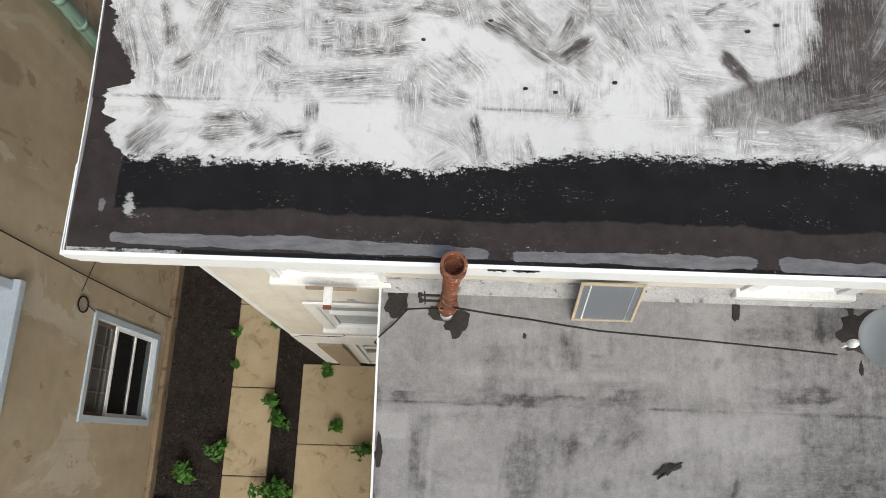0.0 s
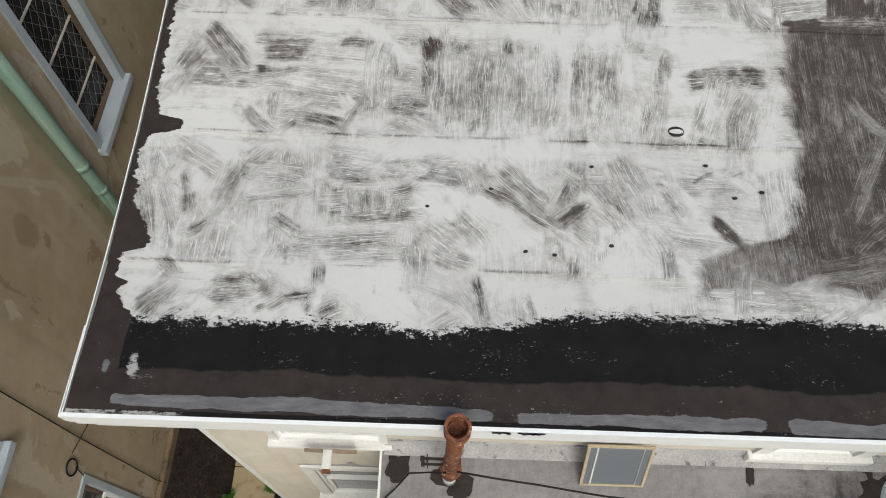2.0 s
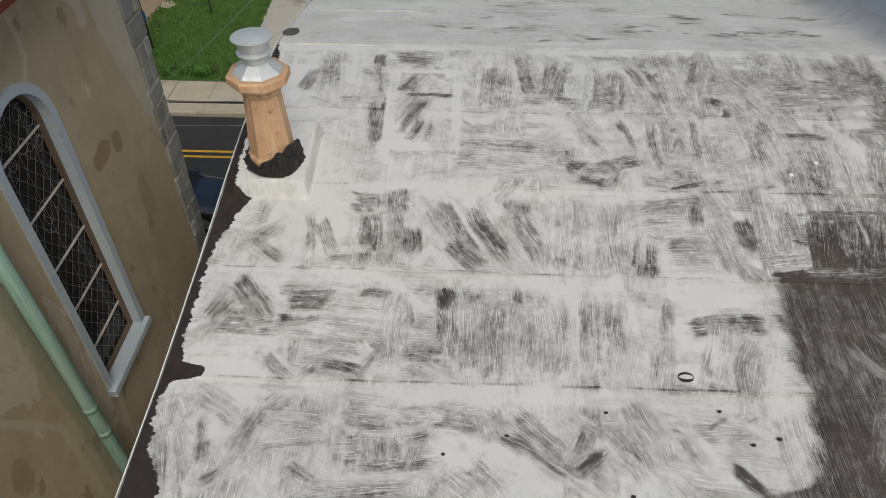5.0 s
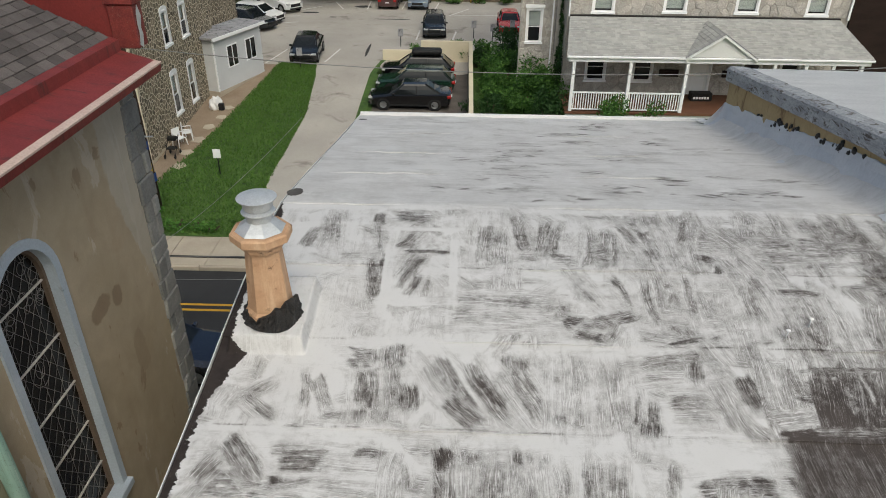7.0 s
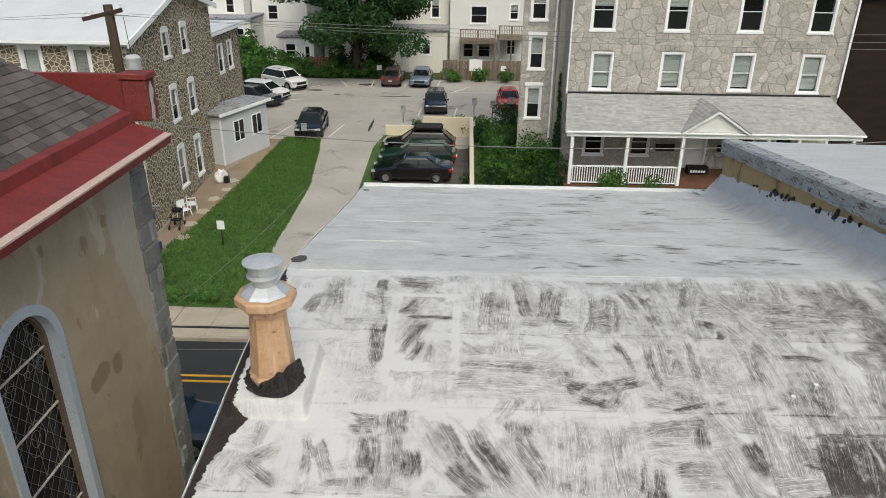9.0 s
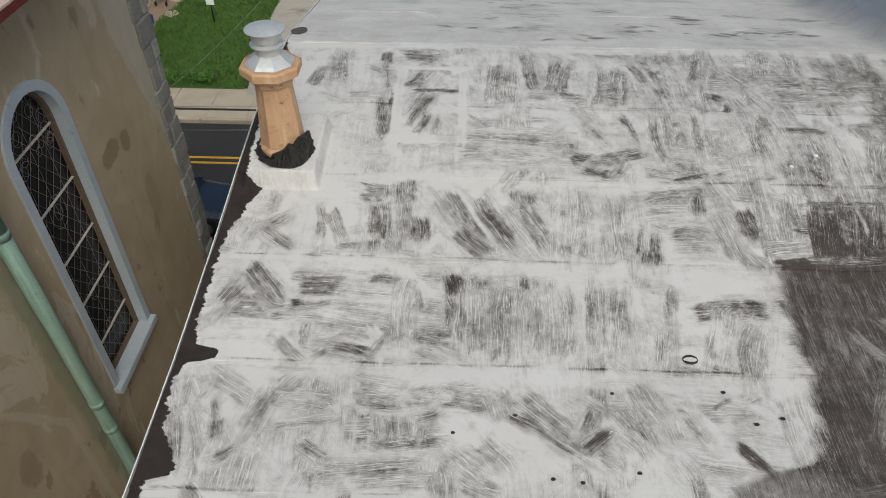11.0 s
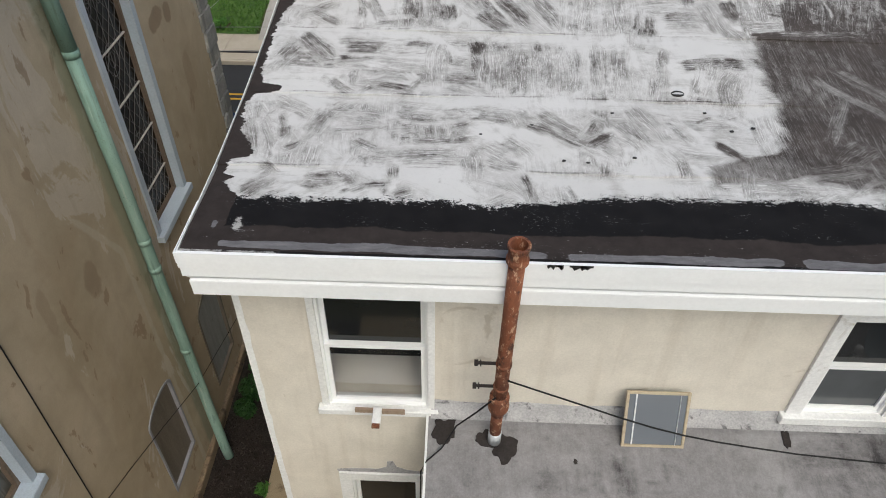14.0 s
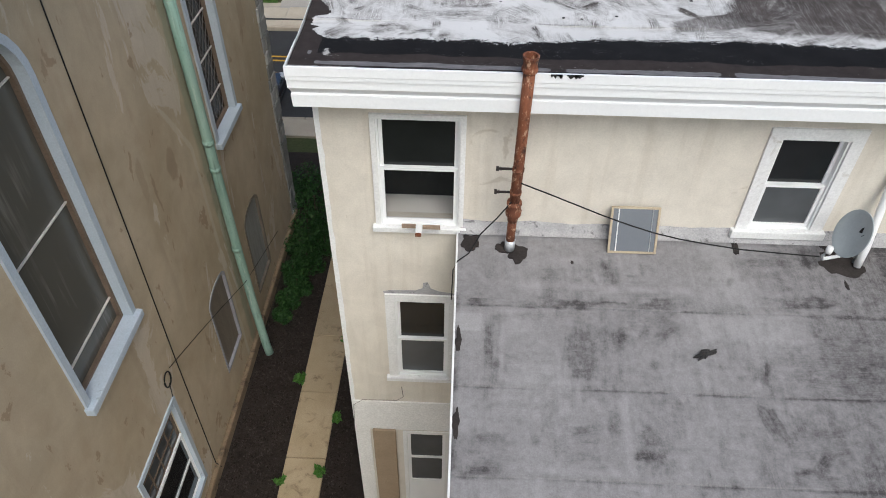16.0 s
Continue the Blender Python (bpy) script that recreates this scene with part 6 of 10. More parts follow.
sheet("mulch_bed", CX + 0.1, -2.0, -6, 10.5, M_MULCH, 0.0, "bed of dark brown mulch between the buildings", "ground")
sheet("road", -90, 90, 15.2, 22.1, M_ASPHALT, -0.13, "dark asphalt street with double yellow line", "road", 30, 6)
for y in (19.50, 19.82):
    sheet("road_line", -60, 60, y, y + 0.12, M_YELLOW, -0.122, "solid yellow centre line", "road marking", 20, 1)
for name, y0, y1 in (("pavement_near", 14.2, 15.2), ("pavement_far", 22.25, 24.5)):
    pv = thing(name, "pale concrete sidewalk slabs along the street", "sidewalk", kind="structure")
    for k in range(34):
        block("slab", (-30 + 1.55 * k, -30 + 1.55 * k + 1.535, y0, y1, -1.5, -1.29 + 0.006 * (k % 3)), M_CONC_GREY, pv, "", 0.012)
for name, y0, y1 in (("kerb_near", 15.2, 15.34), ("kerb_far", 22.1, 22.24)):
    kb = thing(name, "low pale concrete kerb", "kerb", kind="structure")
    for k in range(14):
        block("kerb_stone", (-34 + 4 * k, -34 + 4 * k + 3.98, y0, y1, -1.55, -1.285), M_CONC_GREY, kb, "", 0.02)
tagged(block("sidewalk_joint", (-12, -6.5, 22.78, 22.90, -1.29, -1.268), M_TARBLACK), "dark gap along the sidewalk", "joint", "", "structure")


def strip(name, rows, material, lift, label, category, n=16):
    """A ground cover between two edges: rows of (y, left x, right x)."""
    ys = np.linspace(rows[0][0], rows[-1][0], n + 1)
    L = np.interp(ys, [r[0] for r in rows], [r[1] for r in rows])
    R = np.interp(ys, [r[0] for r in rows], [r[2] for r in rows])
    verts = [(a + (b - a) * i / 6, y, ground_z(a + (b - a) * i / 6, y) + lift) for y, a, b in zip(ys, L, R) for i in range(7)]
    faces = [(j * 7 + i, j * 7 + i + 1, (j + 1) * 7 + i + 1, (j + 1) * 7 + i) for j in range(n) for i in range(6)]
    return tagged(raw(name, verts, faces, material), label, category, "", "structure")


M_DIRT = surface("bare_brown_path", (0.24, 0.175, 0.12), (0.32, 0.25, 0.18), 0.8, 30, 0.95, 0.4, 0.01, grain=0.3)
M_PAD = surface("dark_gravel_pad", (0.10, 0.085, 0.075), (0.16, 0.14, 0.125), 1.2, 60, 0.95, 0.6, 0.01, grain=0.45)
strip("driveway", ((22.2, -8.6, -5.2), (29.2, -9.1, -5.9), (37, -8.8, -6.0), (44.5, -9.6, -5.7), (46, -11.5, -5.4)), M_LOT, 0.02, "worn pale driveway up to the parking lot", "driveway")
strip("lawn", ((24.4, -13.6, -8.9), (29.2, -14.1, -9.1), (32, -13.4, -8.95), (37, -12.8, -8.85), (42.6, -12.2, -9.3), (45.2, -12.0, -9.8)), M_GRASS, 0.025, "green mown lawn on a gentle slope", "lawn")
strip("side_path", ((24.4, -15.5, -13.6), (29.2, -15.2, -14.1), (32, -15, -13.4), (37, -15, -12.8), (42.6, -15, -12.2), (46, -14, -11.9)), M_DIRT, 0.012, "bare brown path beside the stone house", "path")
strip("parking_pad", ((34, -5.4, 0.15), (45.9, -5.4, 0.15)), M_PAD, 0.015, "dark gravel parking pad", "ground")
strip("grass_verge", ((30, -5.9, -5.4), (36, -6.0, -5.3), (43, -6.0, -5.2), (46, -5.6, -5.0)), M_GRASS, 0.03, "narrow grass verge beside the driveway", "grass")
sheet("parking_lot", -17.5, 40, 44.6, 66.2, M_LOT, 0.014, "worn pale asphalt parking lot", "ground", 20, 14)
sheet("front_yard", 0.4, 40, 25, 44.5, M_GRASS, 0.02, "shaded front yard grass", "grass")
for k, (x, y, ln, a) in enumerate(((-12.7, 46.6, 3.6, 80), (-9.0, 47.0, 3.4, 82), (-13.6, 62.2, 3.0, 50), (-8.6, 64.0, 3.6, 92), (-5.5, 64.2, 3.4, 88), (-2.6, 64.0, 3.2, 85), (-0.6, 61.6, 3.2, 60), (-3.6, 53.2, 3.0, 88), (-0.9, 52.9, 3.2, 85), (2.0, 54.6, 3.2, 88), (-11.2, 63.8, 3.4, 110), (3.0, 60.6, 8.0, 3), (-14.6, 56.6, 2.4, 15), (-14.9, 59.0, 2.4, 15))):
    ln_ob = block("bay_line", (-ln / 2, ln / 2, -0.06, 0.06, 0, 0.006), M_LINE)
    ln_ob.matrix_world = pose(x, y, ground_z(x, y) + 0.016, 0, 0, a)
    tagged(ln_ob, "white painted parking bay line", "road marking", "bay lines", "structure")
for k, (x, y, w, h) in enumerate(((-9.0, 63.4, 1.6, 0.9), (-13.2, 60.6, 1.3, 0.6), (-11.0, 59.0, 0.6, 0.3), (-6.0, 58.5, 2.6, 0.25), (-6.8, 48.5, 0.2, 3.2))):
    tagged(smear("asphalt_repair", x, y, w, h, lambda y: ground_z(0, y) + 0.016, M_ASPHALT, seed=70 + k, thick=0.004), "dark patch of repaired asphalt", "asphalt patch", "asphalt patches", "structure")

# ---- alley: path, patio, mulch and weeds ----
path = thing("concrete_path", "narrow path of worn concrete slabs", "path", kind="structure")
for k in range(9):
    y0 = -5.6 + 1.62 * k
    block("slab", (-4.06, -3.24, y0 + 0.006, y0 + 1.61, -1.40, -1.285 + 0.01 * (k % 2)), M_CONC, path, "", 0.012)
patio = thing("patio", "tan concrete patio slabs with cracks", "patio", kind="structure")
for k in range(5):
    for x0, x1 in ((-2.72, -1.30), (-1.29, -0.70)):
        y1 = 1.36 - 1.50 * k
        block("slab", (x0, x1, y1 - 1.49, y1, -1.42, -1.27 + 0.006 * (k % 2)), M_CONC, patio, "", 0.012)
rng = np.random.default_rng(11)
n = 22000
px, py = rng.uniform(CX + 0.12, -2.72, n), rng.uniform(-3.5, 10.0, n)
keep = (px < -4.1) | (px > -3.2)
px, py = px[keep], py[keep]
n = len(px)
ang, ln, wd = rng.uniform(0, 6.28, n), rng.uniform(0.008, 0.032, n), rng.uniform(0.004, 0.012, n)
dz = rng.uniform(0.0, 0.04, n)
ca, sa = np.cos(ang), np.sin(ang)
P = np.zeros((n, 4, 3))
for i, (s, t) in enumerate(((-1, -1), (1, -1), (1, 1), (-1, 1))):
    P[:, i, 0] = px + s * ln * ca - t * wd * sa
    P[:, i, 1] = py + s * ln * sa + t * wd * ca
    P[:, i, 2] = -1.31 + dz + s * 0.012 * np.sin(7 * ang) + 0.004 * t
chips = raw("mulch_chips", P.reshape(-1, 3).tolist(), np.arange(4 * n).reshape(-1, 4).tolist(), M_CHIP)
tagged(chips, "loose dark shredded bark chips", "mulch", "", "stuff")


def weed(x, y, size, seed, count=90):
    z = -1.30
    w = thing("weed", "leafy green weed growing beside the path", "weed", "alley weeds", at=(x, y, z))
    rr = random.Random(seed)
    stems = []
    bm = bmesh.new()
    for k in range(5):
        a = rr.random() * 6.28
        tip = (size * 0.7 * math.cos(a) * rr.random(), size * 0.7 * math.sin(a) * rr.random(), size * (0.5 + 0.6 * rr.random()))
        tube(bm, [(0, 0, -0.02), (tip[0] * 0.4, tip[1] * 0.4, tip[2] * 0.6), tip], 0.006, 5)
        stems.append((*tip, size * 0.36, size * 0.36, size * 0.24))
    part("stem", bm, M_LEAF_WEED, w)
    leaves("leaf_mass", stems + [(0, 0, size * 0.35, size * 0.4, size * 0.4, size * 0.25)], count, 0.055 + 0.03 * size, M_LEAF_WEED, w, seed, True)
    return w


for k, (x, y, s) in enumerate(((-3.25, 0.62, 0.26), (-3.05, 0.28, 0.30), (-4.15, -0.33, 0.28), (-4.75, -0.80, 0.30), (-1.50, -0.20, 0.26), (-1.95, 0.22, 0.20), (-2.25, 1.24, 0.20), (-3.2, -0.98, 0.34), (-4.05, 1.95, 0.14),
                               (-2.85, -1.0, 0.30), (-3.15, 3.4, 0.22), (-4.02, 1.3, 0.12), (-4.1, 4.4, 0.20), (-3.2, 5.6, 0.24), (-3.3, 2.1, 0.18), (-1.0, 1.25, 0.16), (-3.9, -2.2, 0.26))):
    weed(x, y, s, 60 + k, int(60 + 200 * s))
for k, (x, y, r) in enumerate(((-4.95, 6.3, 0.22), (-4.9, 6.8, 0.28), (-4.75, 7.3, 0.34), (-4.95, 7.8, 0.32), (-4.65, 8.2, 0.42), (-4.95, 8.7, 0.42), (-4.3, 8.9, 0.45), (-4.85, 9.4, 0.5), (-4.1, 9.7, 0.55), (-3.4, 9.6, 0.5), (-4.8, 10.3, 0.65), (-3.9, 10.6, 0.6), (-5.7, 10.9, 0.6), (-6.6, 10.9, 0.5), (-5.2, 11.5, 0.6))):
    b = thing("low_bush", "low dark green bush growing in the alley", "bush", "alley bushes", at=(x, y, -1.3))
    leaves("leaf_mass", [(0, 0, r * 0.5, r, r, r * 0.8), (r * 0.4, -r * 0.3, r * 0.3, r * 0.9, r * 0.9, r * 0.5)], 900, 0.05, M_LEAF_DARK, b, 90 + k, True)
    bm = bmesh.new()
    tube(bm, [(0, 0, -0.05), (0.02, 0, r)], 0.02, 6)
    part("stem", bm, M_BARK, b)
tagged(block("meter_box", (CX + 0.10, CX + 0.45, -1.6, -1.2, -1.31, -1.18), M_CONC, None, "", 0.02), "small pale concrete block by the church", "block")
sheet("planting_bed", -9.5, -2.45, 10.3, 13.3, M_MULCH, 0.012, "dark soil bed between church and pavement", "soil")
# cracks in the patio

# ---- things on and about the near roofs ----
# rusty vent stack at the rear wall
vent = thing("vent_pipe", "rusty cast iron vent pipe strapped to the wall", "pipe", at=(-0.07, 1.12, 6.0))
lean = lambda z: (0.002 * z, -0.075 * (z - 0.2) if z > 0.2 else 0.0, z)
pipe("shaft", [lean(z) for z in (0.70, 1.2, 1.8, 2.42)], 0.058, M_RUST, vent, sides=16)
bm = bmesh.new()
pr = ((0.060, 2.38), (0.078, 2.40), (0.080, 2.43), (0.070, 2.45), (0.070, 2.52), (0.079, 2.535), (0.079, 2.56), (0.060, 2.56), (0.056, 2.45), (0.02, 2.44))
tilt = Matrix.Rotation(radians(4.3), 3, "X")
lathe(bm, [(r, z - 2.38) for r, z in pr], Vector(lean(2.38)), 18, axis=tilt)
part("top_hub", bm, M_RUST, vent, "rusty flared pipe mouth", smooth=False)
bm = bmesh.new()
pr = ((0.058, 0.44), (0.062, 0.50), (0.088, 0.54), (0.092, 0.60), (0.076, 0.63), (0.078, 0.68), (0.086, 0.70), (0.084, 0.73), (0.060, 0.74))
lathe(bm, [(r, z - 0.44) for r, z in pr], Vector(lean(0.44)), 18, axis=tilt)
part("bell_joint", bm, M_RUST, vent, "rusty bell joint", smooth=True)
pipe("lower_shaft", [(0, 0, 0.12), (0, 0, 0.3), lean(0.46)], 0.052, M_RUST, vent, sides=16)
pipe("collar", [(0, 0, -0.02), (0, 0, 0.13)], 0.060, M_GALV, vent, "grey metal collar", sides=16)
for z in (0.87, 1.20):
    st = pipe("strap", [lean(z - 0.018), lean(z + 0.018)], 0.066, M_RUST, vent, "rusty strap with bolted arm", sides=16)
    bm = bmesh.new()
    cx, cy, cz = lean(z)
    box(bm, cx - 0.22, cx - 0.05, cy - 0.008, cy + 0.008, cz - 0.012, cz + 0.012)
    box(bm, cx - 0.235, cx - 0.205, cy - 0.016, cy + 0.016, cz - 0.022, cz + 0.022)
    box(bm, cx - 0.19, cx - 0.18, cy - 0.03, cy + 0.03, cz - 0.006, cz + 0.006)
    part("arm", bm, M_TARBROWN, st)
wz = lambda y: wing_z(y) + 0.004
tagged(smear("tar_patch", -0.13, 1.14, 0.20, 0.16, wz, M_TARBROWN, seed=3, spikes=0.6), "dull dark roof cement round the pipe foot", "tar patch", "tar patches")
for x, y, w, h, sd, lab in ((0.04, 1.06, 0.21, 0.26, 33, "dull dark roof cement in front of the pipe foot"), (-0.53, 1.20, 0.20, 0.24, 5, "dark roof cement dab beside wing edge"), (-0.645, -0.125, 0.07, 0.26, 7, "long dark tar dab along wing edge"), (-0.645, -1.067, 0.08, 0.30, 9, "long dark tar dab along wing edge"),
                           (2.62, 1.24, 0.08, 0.16, 11, "small dark tar dab below window"), (3.79, 1.08, 0.50, 0.40, 13, "broad dark tar patch under satellite dish"), (3.68, 1.33, 0.10, 0.16, 17, "dark tar dab beside window sill"),
                           (0.66, 0.95, 0.05, 0.05, 21, "small dark tar spot"), (3.78, 0.76, 0.04, 0.15, 23, "thin dark tar streak")):
    tagged(smear("tar_patch", x, y, w, h, wz, M_TARBROWN, seed=sd, spikes=0.6), lab, "tar patch", "tar patches")
# leaf-like scrap lying on the wing roof
scrap = smear("roofing_scrap", 2.0, -0.19, 0.27, 0.09, wz, M_TARBLACK, seed=31, thick=0.02, spikes=0.9)
scrap.data.transform(Matrix.Translation((2.0, -0.19, 0)) @ Matrix.Rotation(radians(31), 4, "Z") @ Matrix.Translation((-2.0, 0.19, 0)))
tagged(scrap, "curled dark scrap of torn roofing felt", "scrap")

# framed insect screen leaning on the wall
scr = thing("window_screen", "framed grey insect screen leaning against the wall", "screen", at=(1.37, 1.115, wing_z(1.115) + 0.01))
SM = Matrix.Rotation(radians(-24), 4, "X")
def slat(name, x0, x1, z0, z1, mat, y0=-0.012, y1=0.012, lab=""):
    return block(name, (x0, x1, y0, y1, z0, z1), mat, scr, lab, 0.003, SM)
M_PINE = surface("bare_pine_frame", (0.44, 0.36, 0.25), (0.53, 0.45, 0.33), 3, 40, 0.75, 0.2, stretch=(1, 1, 6))
slat("frame_side", -0.285, -0.258, 0, 0.57, M_PINE)
slat("frame_side", 0.258, 0.285, 0, 0.57, M_PINE)
slat("frame_end", -0.258, 0.258, 0, 0.026, M_PINE)
slat("frame_end", -0.258, 0.258, 0.544, 0.57, M_PINE)
slat("glazing_bar", -0.20, -0.188, 0.026, 0.544, M_VINYL)
slat("glazing_bar", 0.195, 0.203, 0.026, 0.544, M_GALV)
M_MESHGREY = surface("grey_screen_mesh", (0.145, 0.16, 0.185), (0.18, 0.195, 0.22), 1.0, 200, 0.45, 0.2, 0.002)
slat("mesh", -0.258, 0.258, 0.026, 0.544, M_MESHGREY, -0.003, 0.003)

# satellite dish
dish = thing("satellite_dish", "grey satellite dish on a short arm, dark mark on its face", "satellite dish", at=(3.73, 0.96, wing_z(0.96)))
M_DISH = surface("pale_grey_dish_paint", (0.36, 0.40, 0.42), (0.43, 0.47, 0.49), 3, 40, 0.4, 0.05, grain=0.08)
face = Vector((-0.95, -0.12, 0.30)).normalized()
DM = Matrix.Translation((0.0, 0.0, 0.57)) @ face.to_track_quat("Z", "Y").to_matrix().to_4x4()
bm = bmesh.new()
pr = [(0.0001, 0.0)] + [(0.265 * k / 8, 0.07 * (k / 8) ** 2) for k in range(1, 9)] + [(0.272, 0.068), (0.27, 0.058), (0.20, 0.024), (0.10, -0.002), (0.0001, -0.012)]
lathe(bm, pr, (0, 0, 0), 32)
bmesh.ops.transform(bm, matrix=DM @ Matrix.Diagonal((0.92, 1.06, 1, 1)), verts=bm.verts)
refl = part("reflector", bm, M_DISH, dish, smooth=True)
bm = bmesh.new()
for x0, x1, y0, y1 in ((0.0, 0.05, 0.04, 0.13), (0.06, 0.085, 0.02, 0.05), (0.07, 0.10, 0.05, 0.07)):
    vs = [bm.verts.new(DM @ Vector((x, y, 0.07 * ((x * x + y * y) ** 0.5 / 0.265) ** 2 + 0.006))) for x, y in ((x0, y0), (x1, y0 + 0.02), (x1 - 0.02, y1), (x0 + 0.01, y1 - 0.02))]
    bm.faces.new(vs)
part("mark", bm, M_CABLE, refl, "dark printed mark")
bm = bmesh.new()
tube(bm, [(-0.25, -0.03, 0.22), (-0.10, 0.0, 0.235), (0.06, 0.03, 0.25), (0.20, 0.09, 0.36)], 0.02, 8)
part("arm", bm, M_VINYL, dish, "white dish arm")
bm = bmesh.new()
lathe(bm, ((0.01, -0.05), (0.035, -0.04), (0.04, 0.0), (0.035, 0.04), (0.01, 0.05)), (-0.23, -0.03, 0.36), 12)
tube(bm, [(-0.25, -0.03, 0.21), (-0.27, -0.03, 0.27), (-0.23, -0.03, 0.35)], 0.018, 8)
part("receiver", bm, M_VINYL, dish, "white receiver head", smooth=True)
block("foot", (0.14, 0.32, 0.04, 0.22, -0.01, 0.02), M_GALV, dish, "", 0.006)
pipe("mast", [(0.23, 0.13, 0.0), (0.22, 0.11, 0.42), (0.03, 0.01, 0.55)], 0.022, M_GALV, dish, sides=10)
tagged(pipe("conduit", [(3.97, 1.02, 5.98), (3.99, 1.06, 6.22), (4.09, 1.36, 6.95), (4.10, 1.37, 7.8)], 0.045, M_VINYL), "white plastic conduit rising beside dish", "pipe")

# cables
def cable(label, pts, r=0.008, mat=None, cat="cable"):
    return tagged(pipe("cable", pts, r, mat or M_CABLE, sides=6), label, cat)

cable("black cable slung from vent pipe to satellite dish", [(-0.03, 0.985, 7.06), (0.3, 0.965, 6.933), (0.6, 0.956, 6.807), (0.9, 0.938, 6.687), (1.2, 0.92, 6.58), (1.5, 0.92, 6.475), (1.8, 0.916, 6.40), (2.1, 0.907, 6.35), (2.5, 0.889, 6.30), (2.9, 0.864, 6.288), (3.36, 0.83, 6.285)])
cable("black cable hanging from vent pipe over the wing edge", [(-0.11, 1.03, 6.76), (-0.25, 1.08, 6.48), (-0.42, 1.12, 6.20), (-0.55, 1.02, 5.98), (-0.68, 0.90, 5.96), (-0.73, 0.86, 5.85), (-0.74, 0.9, 5.3)])

# bracket with a tin plate on the sill of the upper window
br = thing("sill_bracket", "white bracket with wooden blocks on window sill", "bracket", at=(-1.16, 1.335, 6.16))
M_OLDWOOD = surface("bare_weathered_wood", (0.28, 0.20, 0.14), (0.36, 0.27, 0.20), 3, 40, 0.85, 0.4, stretch=(8, 1, 1))
block("wood_block", (-0.20, -0.03, -0.05, -0.025, -0.05, 0.0), M_OLDWOOD, br)
block("wood_block", (0.05, 0.26, -0.05, -0.025, -0.06, -0.01), M_OLDWOOD, br)
block("arm", (-0.03, 0.05, -0.20, -0.03, -0.015, 0.015), M_WHITE_OLD, br, "white painted arm with rusty tip", 0.006)
block("tip", (-0.025, 0.045, -0.235, -0.20, -0.02, 0.012), M_RUST, br)

# chimney pot with its metal cap
chim = thing("chimney_pot", "octagonal terracotta chimney pot with metal cap", "chimney", at=(-1.925, 5.15, 8.88))
chim.scale = (0.93, 0.93, 0.93)
bm = bmesh.new()
lathe(bm, ((0.245, 0.04), (0.245, 0.09), (0.215, 0.12), (0.172, 0.72), (0.176, 0.74)), (0, 0, 0), 8, math.pi / 8)
part("shaft", bm, M_CLAY, chim)
bm = bmesh.new()
lathe(bm, ((0.176, 0.735), (0.20, 0.76), (0.205, 0.79), (0.235, 0.83), (0.285, 0.86), (0.285, 0.925), (0.27, 0.94), (0.19, 0.945)), (0, 0, 0), 8, math.pi / 8)
part("crown", bm, M_CLAY, chim, "moulded terracotta crown")
bm = bmesh.new()
lathe(bm, ((0.20, 0.945), (0.232, 0.948), (0.205, 0.975), (0.125, 1.03), (0.11, 1.04)), (0, 0, 0), 8, math.pi / 8)
part("flashing", bm, M_GALV, chim, "folded sheet metal flashing")
bm = bmesh.new()
lathe(bm, ((0.115, 1.02), (0.115, 1.10), (0.148, 1.11), (0.155, 1.125), (0.115, 1.14), (0.11, 1.17)), (0, 0, 0), 24)
neck = part("neck", bm, M_GALV, chim, "", smooth=False)
bm = bmesh.new()
lathe(bm, ((0.11, 1.155), (0.135, 1.165), (0.138, 1.245), (0.178, 1.25), (0.180, 1.26), (0.09, 1.29), (0.01, 1.30)), (0, 0, 0), 28)
part("cap", bm, M_GALV, chim, "round galvanised rain cap")
bm = bmesh.new()
rng = random.Random(2)
rows = []
for r, z in ((0.285, -0.03), (0.275, 0.01), (0.268, 0.04), (0.258, 0.07), (0.250, 0.10), (0.238, 0.125), (0.215, 0.13)):
    row = []
    for k in range(72):
        a = 2 * math.pi * k / 72
        side = max(0.0, math.cos(a + 0.55)) ** 2
        lump = 0.036 * noise.noise((7 * math.cos(a), 7 * math.sin(a), 14 * z)) + 0.020 * noise.noise((19 * math.cos(a), 19 * math.sin(a), 30 * z))
        rr = r + lump + 0.015 * side
        zz = z * (0.55 + 0.45 * noise.noise((3 * math.cos(a), 3 * math.sin(a), 5.0)) + 1.15 * side) + 0.9 * lump
        row.append(bm.verts.new((rr * math.cos(a), rr * math.sin(a), zz)))
    rows.append(row)
for a, b in zip(rows, rows[1:]):
    for k in range(72):
        bm.faces.new((a[k], a[(k + 1) % 72], b[(k + 1) % 72], b[k]))
part("tar_collar", bm, M_TARBLACK, chim, "lumpy black tar round the foot")

